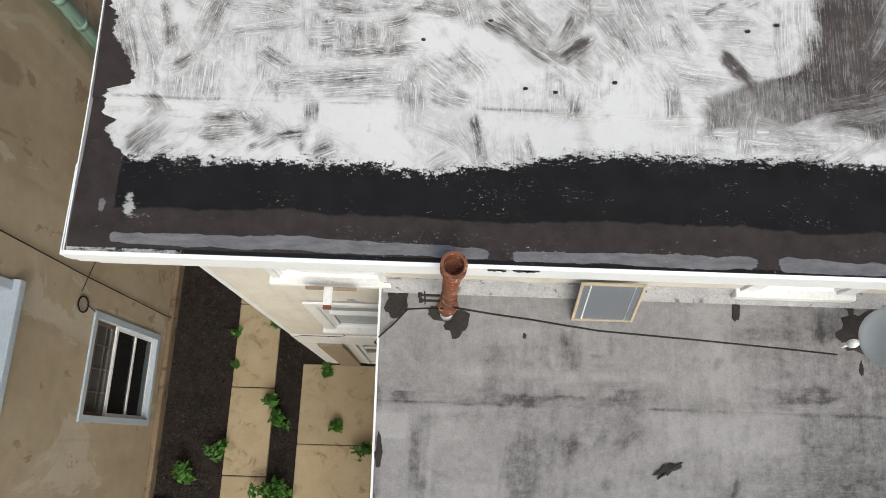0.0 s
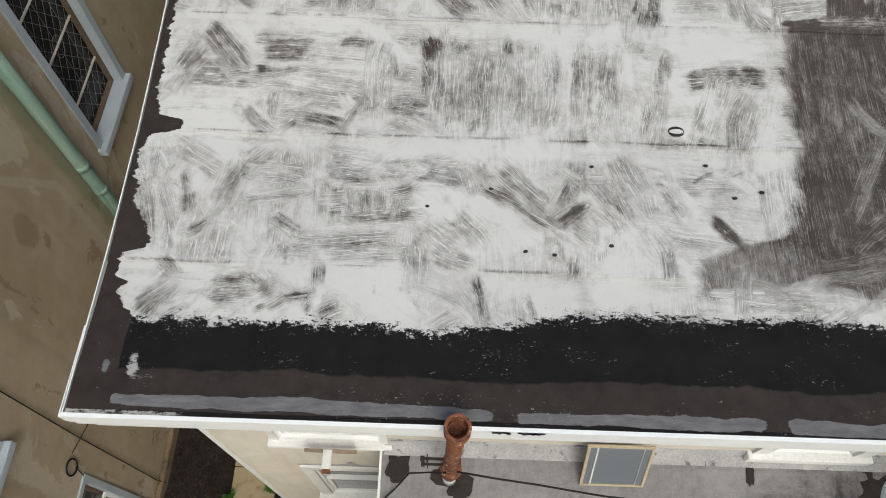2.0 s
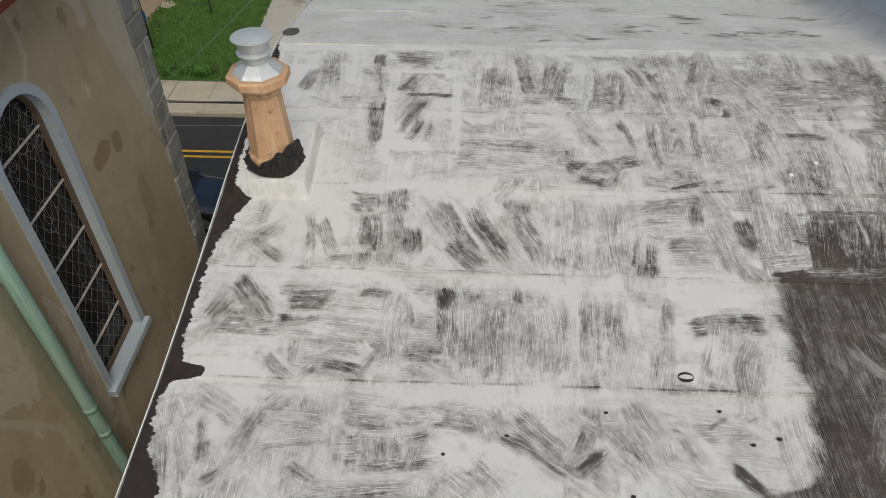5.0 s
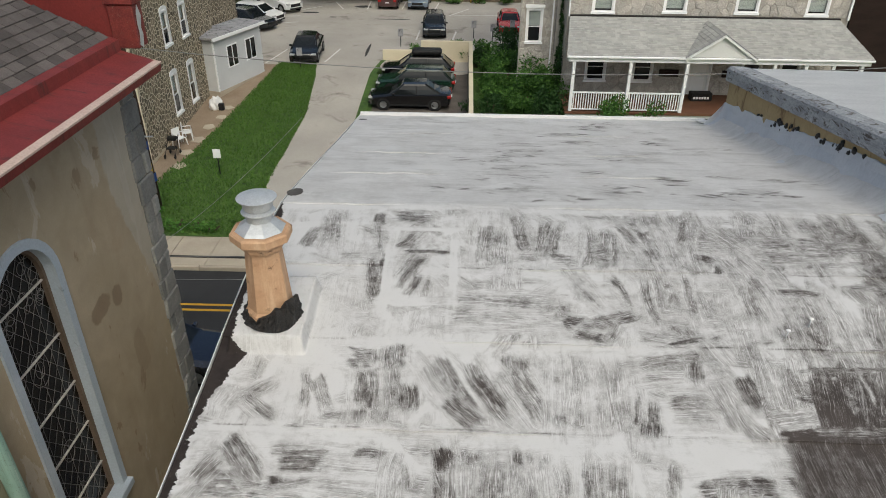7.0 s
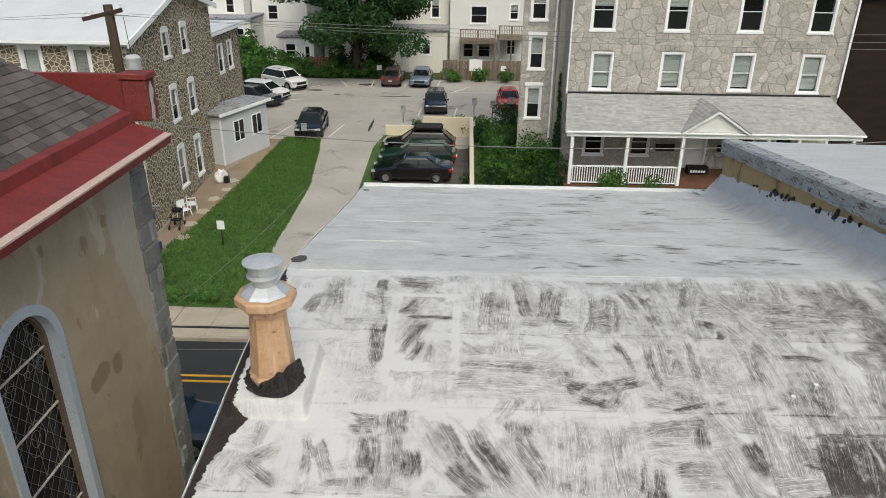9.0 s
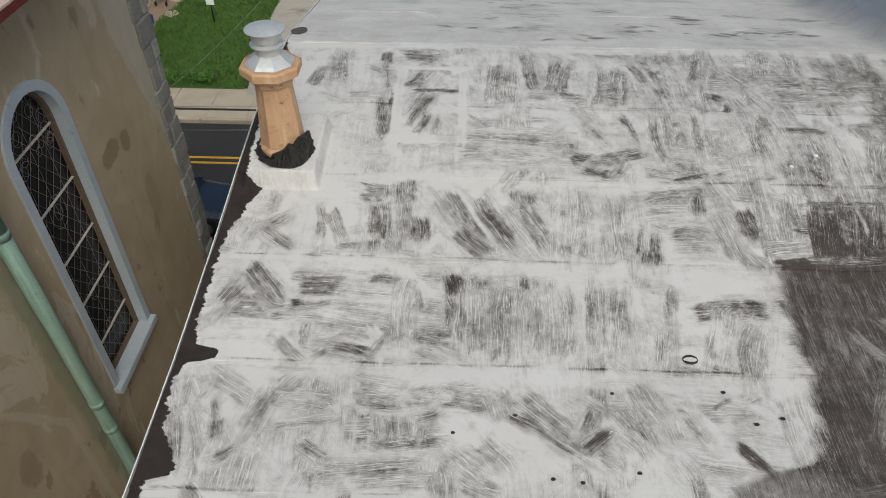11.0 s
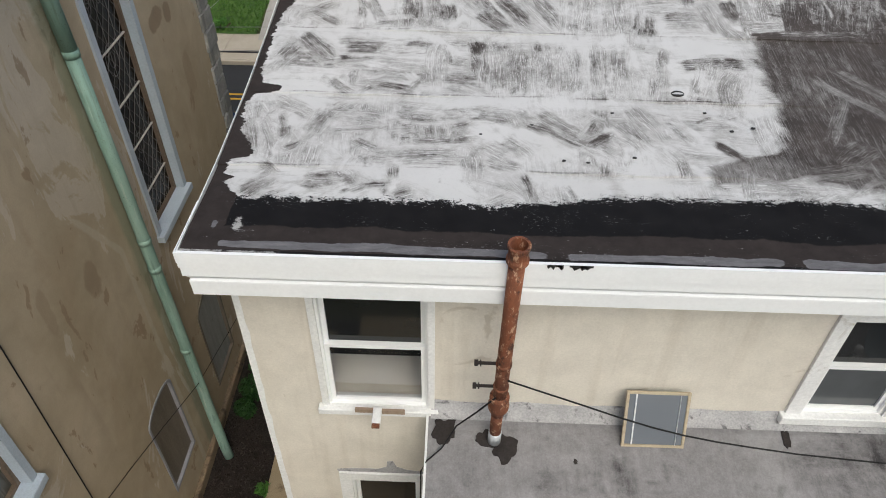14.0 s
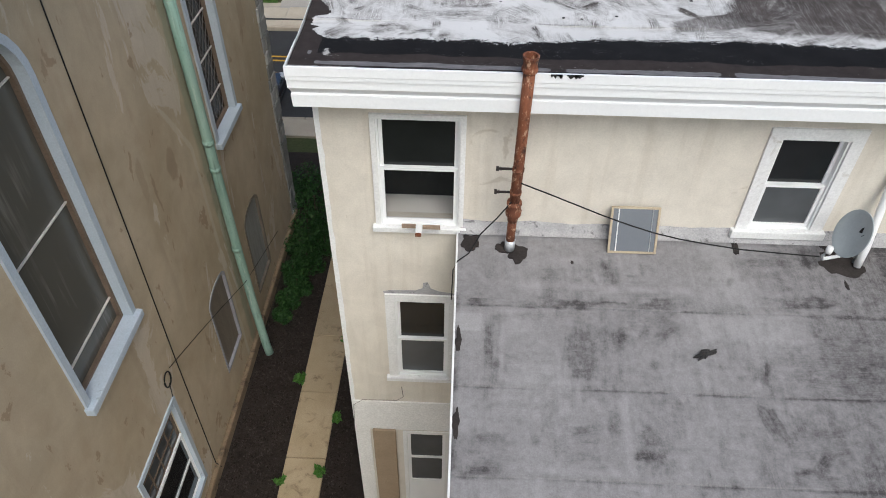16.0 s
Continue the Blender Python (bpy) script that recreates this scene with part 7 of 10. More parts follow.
# bare steel pins standing in the roof
for x, y in ((3.03, 5.32), (2.76, 5.16)):
    nl = thing("roof_pin", "small steel pin standing in the roof coating", "pin", "roof pins", at=(x, y, float(roof_z(y))))
    pipe("shank", [(0, 0, -0.01), (0.005, 0, 0.10)], 0.006, M_GALV, nl, sides=6)
    bm = bmesh.new()
    lathe(bm, ((0.018, 0.095), (0.02, 0.103), (0.004, 0.112)), (0.005, 0, 0), 10)
    part("head", bm, M_VINYL, nl)
tagged(pipe("tar_ring", [(1.45 + 0.055 * math.cos(a), 3.13 + 0.033 * math.sin(a), float(roof_z(3.13)) + 0.012) for a in (0.35 * k - 0.2 for k in range(18))], 0.009, M_TARBLACK, sides=6, radii=[0.003 + 0.009 * abs(math.sin(0.35 * k - 0.2)) for k in range(18)]), "small black tar ring on white coating", "tar patch", "tar patches")
for x, y, sd in ((1.80, 2.61, 2), (1.63, 2.86, 4), (0.13, 2.62, 6), (0.55, 2.14, 8), (0.36, 2.16, 9), (0.93, 2.22, 10), (0.83, 2.82, 12), (-0.30, 2.47, 14), (1.99, 2.66, 15), (0.42, 2.66, 18)):
    tagged(smear("tar_speck", x, y, 0.035, 0.022, lambda y: float(roof_z(y)) + 0.006, M_TARBLACK, seed=sd, n=9, thick=0.004), "tiny black tar speck on white coating", "tar speck", "tar specks")

# party wall between this roof and the next
def crest(y):
    return 9.63 - 0.122 * (y - 7.4) if y > 7.4 else 9.63 - 0.10 * (7.4 - y)

M_COPING = surface("grey_blue_coated_coping", (0.26, 0.275, 0.30), (0.46, 0.475, 0.50), 3.2, 26, 0.7, 0.6, 0.015, grain=0.45, c3=(0.10, 0.085, 0.075), stain=(0.54, 0.62), stretch=(1, 0.7, 2.2))
M_OCHRE = surface("ochre_parapet_render", (0.36, 0.265, 0.13), (0.42, 0.32, 0.17), 1.6, 40, 0.85, 0.3, grain=0.2, c3=(0.19, 0.12, 0.06), stain=(0.55, 0.66), stretch=(1, 1, 0.4))
M_COVE = surface("blue_white_coated_upstand", (0.50, 0.53, 0.58), (0.58, 0.60, 0.64), 1.4, 30, 0.5, 0.4, 0.008, grain=0.12, c3=(0.42, 0.44, 0.48))
par = thing("party_wall", "ochre parapet wall with grey coated coping", "wall", kind="structure")
def run(name, prof, mat, y0=1.0, y1=13.72, lab="", n=60, wob=0.0, round_end=False):
    bm = bmesh.new()
    prev = None
    rng = random.Random(len(name))
    for i in range(n + 1):
        y = y0 + (y1 - y0) * i / n
        ring = [bm.verts.new((x + wob * noise.noise((y * 3, k, 1.0)), y, (crest(y) if ref else float(roof_z(y))) + z + wob * noise.noise((y * 2.5, k, 4.0)))) for k, (x, z, ref) in enumerate(prof)]
        if prev:
            for k in range(len(prof) - 1):
                bm.faces.new((prev[k], prev[k + 1], ring[k + 1], ring[k]))
        else:
            bm.faces.new(ring)
        prev = ring
    bm.faces.new(prev[::-1])
    return part(name, bm, mat, par, lab)
run("wall_core", ((5.06, -0.4, 0), (5.06, -0.20, 1), (5.32, -0.20, 1), (5.32, -0.4, 0)), M_OCHRE)
run("upstand", ((4.70, -0.02, 0), (4.86, 0.05, 0), (4.97, 0.16, 0), (5.03, 0.34, 0), (5.045, 0.47, 0), (5.07, 0.48, 0)), M_COVE, n=160, wob=0.045, lab="blue-white coating turned up the wall")
run("coping", ((5.00, -0.26, 1), (4.985, -0.02, 1), (5.03, 0.02, 1), (5.36, 0.015, 1), (5.40, -0.06, 1), (5.38, -0.26, 1)), M_COPING, y1=13.80, wob=0.014, lab="grey coated coping with dark stains")
bm = bmesh.new()
rr = random.Random(3)
for y0, n in ((8.9, 5), (9.3, 12), (9.9, 4), (10.6, 7), (11.1, 14), (12.0, 3)):
    for q in range(n):
        y = y0 + 0.16 * rr.gauss(0, 1)
        z, s = float(roof_z(y)) + 0.47 + 0.035 * rr.gauss(0, 1), 0.012 + 0.035 * rr.random()
        lathe(bm, ((0.3 * s, -1.1 * s), (s * (0.7 + 0.5 * rr.random()), -0.5 * s), (s * (0.6 + 0.5 * rr.random()), 0.4 * s), (0.2 * s, s)), (5.05, y, z), 6, rr.random() * 3)
ob = part("tar_lump", bm, M_TARBLACK, par, "crumbling black tar along the upstand")
ob["kind"] = "stuff"
nxt = thing("neighbour_roof", "white coated flat roof next door", "roof", kind="structure")
bm = bmesh.new()
rows = [[bm.verts.new((x, y, crest(y) - 0.03 - 0.01 * (x - 5.4))) for x in (5.4, 9.0, 13.0)] for y in (1.0, 7.4, 13.9)]
for a, b in zip(rows, rows[1:]):
    for i in range(2):
        bm.faces.new((a[i], a[i + 1], b[i + 1], b[i]))
M_NEXT = surface("white_roof_coating", (0.50, 0.505, 0.52), (0.60, 0.605, 0.61), 1.0, 25, 0.55, 0.2, stretch=(1, 3, 1), c3=(0.33, 0.33, 0.34))
part("roof_sheet", bm, M_NEXT, nxt)
block("house_wall", (5.33, 13.0, 1.42, 14.0, -1.6, 7.9), M_CREAM, nxt)
# white lap of roofing at the front corner
tagged(smear("flashing_patch", 4.90, 13.95, 0.50, 0.46, lambda y: float(roof_z(y)) + 0.03, M_WHITE_OLD, seed=51, thick=0.03), "white flashing patch with black flecks at roof corner", "patch")
for x, y, w, sd in ((4.82, 13.93, 0.07, 61), (4.93, 14.0, 0.05, 62), (5.02, 13.9, 0.04, 63), (4.90, 13.85, 0.03, 64)):
    tagged(smear("tar_speck", x, y, w, 0.05, lambda y: float(roof_z(y)) + 0.085, M_TARBLACK, seed=sd, n=9, thick=0.004), "black tar fleck on the white flashing patch", "tar speck", "tar specks")
M_DARKFELT = surface("bare_grey_felt", (0.085, 0.080, 0.078), (0.12, 0.115, 0.11), 5, 40, 0.9, 0.3)
for x, y, w, h, sd in ((-2.31, 7.85, 0.17, 0.34, 71), (-2.24, 13.5, 0.15, 0.17, 72)):
    tagged(smear("bare_felt", x, y, w, h, lambda y: float(roof_z(y)) + 0.012, M_DARKFELT, seed=sd, thick=0.005), "patch of bare dark felt at the roof edge", "patch", "bare felt patches")
block("front_gravel_stop", (XL, 4.7, 14.16, 14.23, 7.5, 7.66), M_EDGE, house, "white metal front roof edge")

# back door and panels by the rear wall
dr = thing("door_1", "white glazed back door in white frame", "door", kind="structure")
bm = bmesh.new()
u0, u1, v0, v1 = W3
band(bm, rect(u0, u1, v0, v1), rect(u0 - 0.07, u1 + 0.07, v0 - 0.02, v1 + 0.07), FM, -0.02, 0.06)
part("door_frame", bm, M_WHITE_OLD, dr)
bm = bmesh.new()
slab_with_holes(bm, rect(u0, u1, v0, v1), [rect(u0 + 0.06, u1 - 0.06, 0.72, v1 - 0.06), rect(u0 + 0.06, u1 - 0.06, -0.06, 0.66)], REAR(YW + 0.03), 0.04)
leaf = part("door_leaf", bm, M_VINYL, dr)
bm = bmesh.new()
filled(bm, rect(u0 + 0.06, u1 - 0.06, 0.72, v1 - 0.06), FM, 0.05)
filled(bm, rect(u0 + 0.06, u1 - 0.06, -0.06, 0.66), FM, 0.05)
part("pane", bm, M_GLASS_GREY, leaf)
# dark sheet behind the door glass stands for the shade indoors
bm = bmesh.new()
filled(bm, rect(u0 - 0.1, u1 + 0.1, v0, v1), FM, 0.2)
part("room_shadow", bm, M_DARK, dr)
brd = thing("wall_board", "tan painted board fixed beside the back door", "board", at=(-1.79, 1.36, 0.2))
block("board", (-0.19, 0.19, -0.02, 0.02, -1.4, 1.45), M_BOARD_TAN, brd, "", 0.01)
bm = bmesh.new()
slab_with_holes(bm, [(-1.64, 4.80), (-0.70, 4.80), (-0.70, 4.86), (-0.92, 4.90), (-1.02, 4.95), (-1.06, 5.06), (-1.12, 5.05), (-1.13, 4.95), (-1.22, 4.90), (-1.50, 4.90), (-1.66, 4.87)], [], REAR(YW - 0.004), 0.012)
tagged(part("cement_patch", bm, M_UPTURN), "grey cement smeared over the window head", "cement patch", "", "structure")
tagged(block("lintel_band", (-2.25, -0.72, 1.385, 1.415, 1.62, 2.38), M_PATCH), "white cement band across the wall above door", "trim", "", "structure")
tagged(block("corner_patch", (-2.25, -2.03, 1.39, 1.416, -1.3, 1.615), M_PATCH), "white cement strip down the wall corner", "trim", "", "structure")
cable("thin wire loose on the rear wall", [(-2.28, 1.38, 1.6), (-2.24, 1.37, 2.3), (-2.1, 1.385, 2.42), (-1.55, 1.38, 2.45), (-1.45, 1.38, 2.55), (-1.47, 1.385, 2.8)], 0.005, M_CABLE)

# church downpipe, wires and coil
dp = thing("downpipe", "green copper downpipe on the church wall", "downpipe")
M_DPX = CX + 0.12
pts = [(M_DPX, 5.26, 9.5), (M_DPX, 5.28, 8.8), (M_DPX, 5.34, 7.55)]
pipe("upper_length", pts, 0.098, M_COPPER, dp, sides=14)
pipe("lower_length", [(M_DPX, 5.34, 7.55), (M_DPX, 5.40, 5.5), (M_DPX, 5.43, 3.8), (M_DPX + 0.01, 5.47, 1.6), (M_DPX + 0.10, 5.36, 0.1), (M_DPX + 0.24, 5.17, -1.0), (M_DPX + 0.29, 5.12, -1.24)], 0.095, M_COPPER, dp, sides=14)
for y, z in ((5.34, 7.55), (5.43, 3.8), (5.468, 1.75), (5.42, 4.4)):
    pipe("collar", [(M_DPX, y, z - 0.05), (M_DPX, y, z + 0.05)], 0.104, M_COPPER, dp, sides=12)
cable("black wire running down the church wall", [(CX + 0.03, 2.33, 9.3), (CX + 0.03, 2.29, 7.6), (CX + 0.03, 2.24, 5.0), (CX + 0.03, 2.17, 2.3), (CX + 0.03, 2.14, -1.0), (CX + 0.12, 2.14, -1.15)], 0.009)
cable("thin wire strung across the church wall", [(CX + 0.02, 1.94, 2.32), (CX + 0.04, 3.0, 1.86), (CX + 0.10, 4.0, 1.46), (CX + 0.21, 5.3, 0.95), (CX + 0.10, 7.2, 0.15), (CX + 0.03, 8.4, -0.35)], 0.007)
bm = bmesh.new()
tube(bm, [(CX + 0.03, 1.76 + 0.115 * math.cos(a), 2.24 + 0.15 * math.sin(a)) for a in (2 * math.pi * k / 20 for k in range(21))], 0.014, 6)
tagged(part("wire_coil", bm, M_CABLE), "coil of black wire hung on the church wall", "cable")
cable("short wire from coil to window frame", [(CX + 0.02, 1.78, 2.11), (CX + 0.02, 1.72, 1.82)], 0.007)

# ---- the street's far side ----
def clip_half(poly, n, c):
    """The part of a convex polygon where n . p <= c."""
    out = []
    for i, p in enumerate(poly):
        q = poly[(i + 1) % len(poly)]
        a, b = n[0] * p[0] + n[1] * p[1] - c, n[0] * q[0] + n[1] * q[1] - c
        if a <= 0:
            out.append(p)
        if a * b < 0:
            t = a / (a - b)
            out.append((p[0] + (q[0] - p[0]) * t, p[1] + (q[1] - p[1]) * t))
    return out


def rubble(u0, u1, v0, v1, su, sv, holes, seed, joint, top=None):
    """Irregular stones filling a wall: convex cells round scattered seeds, cut back from the openings."""
    rng = random.Random(seed)
    nu, nv = max(1, int((u1 - u0) / su)), max(1, int((v1 - v0) / sv))
    S = {(i, j): (u0 + (i + 0.5 + 0.5 * (j % 2) - 0.25 + 1.15 * (rng.random() - 0.5)) * (u1 - u0) / nu, v0 + (j + 0.5 + 1.05 * (rng.random() - 0.5)) * (v1 - v0) / nv) for i in range(-1, nu + 1) for j in range(-1, nv + 1)}
    cells = []
    for (i, j), (a, b) in S.items():
        if not (u0 < a < u1 and v0 < b < v1):
            continue
        poly = rect(u0, u1, v0, v1)
        for di in (-2, -1, 0, 1, 2):
            for dj in (-2, -1, 0, 1, 2):
                o = S.get((i + di, j + dj))
                if (di or dj) and o and len(poly) > 2:
                    n = (o[0] - a, o[1] - b)
                    L = math.hypot(*n)
                    n = (n[0] / L, n[1] / L)
                    poly = clip_half(poly, n, n[0] * (a + o[0]) / 2 + n[1] * (b + o[1]) / 2 - joint)
        for h0, h1, g0, g1 in holes:
            if len(poly) < 3:
                break
            if max(p[0] for p in poly) < h0 or min(p[0] for p in poly) > h1 or max(p[1] for p in poly) < g0 or min(p[1] for p in poly) > g1:
                continue
            best = max(((h0 - a), (-1), 0), ((a - h1), 1, 0), ((g0 - b), 0, -1), ((b - g1), 0, 1), key=lambda r: r[0])
            if best[0] < -0.05:
                poly = []
            elif best[1]:
                poly = clip_half(poly, (1, 0), h0) if best[1] < 0 else clip_half(poly, (-1, 0), -h1)
            else:
                poly = clip_half(poly, (0, 1), g0) if best[2] < 0 else clip_half(poly, (0, -1), -g1)
        if top and len(poly) > 2 and any(q[1] > top(q[0]) for q in poly):
            poly = [(p[0], min(p[1], top(p[0]))) for p in poly] if b < top(a) - 0.1 else []
        if len(poly) > 2:
            cells.append((a, b, poly))
    return cells


def stone_mesh(bm, poly, fm, proud, rng):
    cu, cv = sum(p[0] for p in poly) / len(poly), sum(p[1] for p in poly) / len(poly)
    d = proud * (0.6 + 0.7 * rng.random())
    lo = [bm.verts.new(fm @ Vector((p[0], p[1], 0.01))) for p in poly]
    mid = [bm.verts.new(fm @ Vector((cu + 0.97 * (p[0] - cu), cv + 0.97 * (p[1] - cv), -0.6 * d))) for p in poly]
    hi = [bm.verts.new(fm @ Vector((cu + 0.80 * (p[0] - cu), cv + 0.80 * (p[1] - cv), -d * (0.8 + 0.5 * rng.random())))) for p in poly]
    n = len(poly)
    for i in range(n):
        j = (i + 1) % n
        bm.faces.new((lo[i], lo[j], mid[j], mid[i]))
        bm.faces.new((mid[i], mid[j], hi[j], hi[i]))
    bm.faces.new(hi)


def stone_facing(parent, fm, cells, mat, proud, seed, singles):
    """The first stones are parts of their own, the rest one joined facing."""
    rng = random.Random(seed)
    rest = bmesh.new()
    for k, (a, b, poly) in enumerate(cells):
        if k < singles:
            bm = bmesh.new()
            stone_mesh(bm, poly, fm, proud, rng)
            part("stone", bm, mat[0], parent)
        else:
            stone_mesh(rest, poly, fm, proud, rng)
    if rest.verts:
        part("stone_facing", rest, mat[1], parent)["kind"] = "stuff"
    else:
        rest.free()


def stones(name, c1, c2, c3, vary):
    return (surface(name, c1, c2, 2.4, 14, 0.9, 0.9, 0.04, vary=vary, grain=0.45, c3=c3), surface(name + "_joined", c1, c2, 2.4, 14, 0.9, 0.9, 0.04, island=vary, grain=0.45, c3=c3))


M_GREYSTONE = stones("pale_grey_fieldstone", (0.47, 0.44, 0.40), (0.63, 0.60, 0.56), (0.42, 0.36, 0.29), 0.20)
M_BROWNSTONE = stones("brown_fieldstone", (0.20, 0.165, 0.115), (0.31, 0.26, 0.19), (0.13, 0.105, 0.08), 0.5)
M_MORTAR = surface("grey_mortar", (0.40, 0.37, 0.33), (0.50, 0.465, 0.42), 1.5, 30, 0.95, 0.4)
M_MORTAR_PALE = surface("cream_mortar", (0.58, 0.51, 0.39), (0.69, 0.62, 0.49), 1.5, 30, 0.95, 0.4)
M_GREYROOF = surface("pale_grey_metal_roof", (0.56, 0.575, 0.60), (0.66, 0.67, 0.69), 0.5, 20, 0.55, 0.1, grain=0.1)
M_PSHINGLE = surface("pale_grey_porch_shingle", (0.36, 0.36, 0.35), (0.45, 0.45, 0.44), 0.8, 40, 0.9, 0.3, island=0.18, grain=0.2)
M_SIDING = surface("white_clapboard", (0.70, 0.70, 0.69), (0.77, 0.77, 0.76), 0.7, 30, 0.7, 0.15, grain=0.1)
M_SIDING_GREY = surface("pale_grey_clapboard", (0.54, 0.55, 0.565), (0.62, 0.63, 0.64), 0.7, 30, 0.7, 0.15, grain=0.1)
M_RENDER_WHITE = surface("white_render", (0.79, 0.785, 0.775), (0.85, 0.845, 0.83), 0.5, 25, 0.85, 0.2, grain=0.12, c3=(0.48, 0.46, 0.43))
M_RENDER_BEIGE = surface("beige_render", (0.74, 0.71, 0.64), (0.81, 0.785, 0.72), 0.5, 25, 0.85, 0.2, grain=0.12, c3=(0.42, 0.37, 0.29))
M_DECKWOOD = surface("weathered_deck_wood", (0.17, 0.13, 0.095), (0.26, 0.205, 0.155), 1.5, 30, 0.85, 0.4, vary=0.3, stretch=(1, 1, 0.3))
M_REDWOOD = surface("red_brown_boards", (0.16, 0.065, 0.035), (0.22, 0.10, 0.055), 1.5, 30, 0.8, 0.3, vary=0.3)
M_DARKBRICK = surface("dark_brown_siding", (0.022, 0.014, 0.012), (0.035, 0.022, 0.018), 0.8, 18, 0.85, 0.3, stretch=(1, 1, 4), grain=0.4)


def far_window(name_label, fm, u0, u1, v0, v1, group, blind=None, how=0.5, trim=0.10, k=[9], tmat=None, lower=None):
    w = thing("window_%d" % k[0], name_label, "window", group, "structure")
    k[0] += 1
    double_hung(w, fm, u0, u1, v0, v1, 0.10, M_GLASS_THIN if blind is not None else M_GLASS, lower or (M_GLASS_THIN if blind is not None and how > 0.55 else M_GLASS), blind, how, trim, tmat or M_WHITE, 0.12, 0.03, True)
    return w


# --- grey stone house with the porch ---
GM = REAR(37.1)
grey = thing("grey_stone_house", "pale grey fieldstone house with long front porch", "house")
UPPER = [(6.20, 7.28, 8.30, 10.25), (9.95, 11.0, 8.30, 10.25), (13.62, 14.70, 8.30, 10.25), (17.15, 18.22, 8.28, 10.25)]
LOWER = [(6.40, 7.36, 5.28, 7.10), (10.0, 11.0, 5.34, 7.12), (13.62, 14.62, 5.34, 7.12), (17.18, 18.14, 5.28, 7.10)]
PORCHW = [(6.38, 7.32, 1.75, 3.2), (8.88, 9.80, 1.75, 3.2), (14.6, 15.5, 1.75, 3.2), (16.6, 17.5, 1.75, 3.2)]
DOOR = [(11.85, 12.85, 1.08, 3.15)]
bm = bmesh.new()
slab_with_holes(bm, rect(5.1, 19.35, -0.8, 12.8), [rect(*h) for h in UPPER + LOWER + PORCHW + DOOR], GM, 0.4)
part("front_wall", bm, M_MORTAR, grey)
trimmed = [(a - 0.10, b + 0.10, c - 0.12, d + 0.10) for a, b, c, d in UPPER + LOWER + PORCHW + DOOR]
cells = rubble(5.1, 19.35, 5.12, 11.0, 0.52, 0.42, trimmed, 5, 0.011)
cells.sort(key=lambda c: c[1])
stone_facing(grey, GM, cells, M_GREYSTONE, 0.032, 6, 300)
cells = rubble(5.1, 19.3, 1.0, 4.3, 0.55, 0.42, trimmed, 8, 0.008)
stone_facing(grey, GM, cells, M_GREYSTONE, 0.045, 9, 0)
for h in UPPER:
    far_window("white two-sash window in grey stone wall", GM, *h, "stone house upper windows", M_BLIND_GREEN, 0.42 if h[0] < 12 else 0.2)
for h in LOWER:
    far_window("white two-sash window with lowered pale blind", GM, *h, "stone house middle windows", M_BLIND_GREEN, 0.93)
for h in PORCHW:
    far_window("dark porch window in white frame", GM, *h, "porch windows")
# arched stone heads over the windows
for u0, u1, v0, v1 in LOWER:
    for k in range(6):
        a, b = u0 - 0.2 + (u1 - u0 + 0.4) * k / 6, u0 - 0.2 + (u1 - u0 + 0.4) * (k + 0.94) / 6
        arc = 0.07 * math.sin(math.pi * (k + 0.5) / 6)
        block("lintel_stone", (a, b, 37.02, 37.12, v1 + 0.11 + arc, v1 + 0.38 + arc), M_GREYSTONE[0], grey, "", 0.015)
block("side_wall", (5.1, 5.45, 37.5, 50, -0.8, 12.8), M_MORTAR, grey)
block("downpipe", (5.13, 5.20, 36.96, 37.03, 5.05, 12.5), M_WHITE, grey, "white downpipe")
block("downpipe", (19.22, 19.32, 36.96, 37.03, 5.05, 12.5), M_WHITE, grey, "white downpipe")
block("roof", (4.9, 19.6, 36.7, 50, 12.8, 13.1), M_GREYROOF, grey)
# projecting bay at the side
bay = thing("side_bay", "grey stone side bay with white windows", "house")
BM_ = REAR(39.0)
BAYW = [(3.30, 4.05, 8.55, 10.2), (3.30, 4.02, 5.98, 7.62), (3.26, 3.98, 3.25, 4.92)]
bm = bmesh.new()
slab_with_holes(bm, rect(2.85, 5.1, -0.5, 12.5), [rect(*h) for h in BAYW], BM_, 0.3)
part("front_wall", bm, M_MORTAR, bay)
cells = rubble(2.85, 5.1, 2.0, 10.9, 0.42, 0.30, [(a - 0.1, b + 0.1, c - 0.12, d + 0.18) for a, b, c, d in BAYW], 31, 0.012)
stone_facing(bay, BM_, cells, M_GREYSTONE, 0.035, 32, 200)
for h in BAYW:
    far_window("white two-sash window in stone bay", BM_, *h, "bay windows", M_BLIND_GREEN, 0.5)
    block("window_head", (h[0] - 0.16, h[1] + 0.16, 38.9, 38.99, h[3] + 0.11, h[3] + 0.30), M_WHITE, bay, "", 0.02)
block("downpipe", (4.55, 4.63, 38.86, 38.94, 0.3, 12), M_WHITE, bay, "white downpipe")
block("corner_pier", (4.75, 5.12, 38.6, 38.98, -0.4, 12), M_MORTAR, bay)

porch = thing("porch", "white railed porch with shingled roof and pediment", "porch")
PX0, PX1 = 4.95, 19.3
block("deck", (PX0, PX1, 33.9, 37.0, 0.92, 1.06), M_REDWOOD, porch, "red-brown boarded deck", 0.01)
block("skirt", (PX0 + 0.05, PX1 - 0.05, 34.0, 34.08, -0.7, 0.92), M_WHITE_OLD, porch)
block("beam", (PX0 - 0.05, PX1 + 0.05, 33.86, 34.06, 3.56, 3.78), M_WHITE, porch, "white painted beam", 0.01)
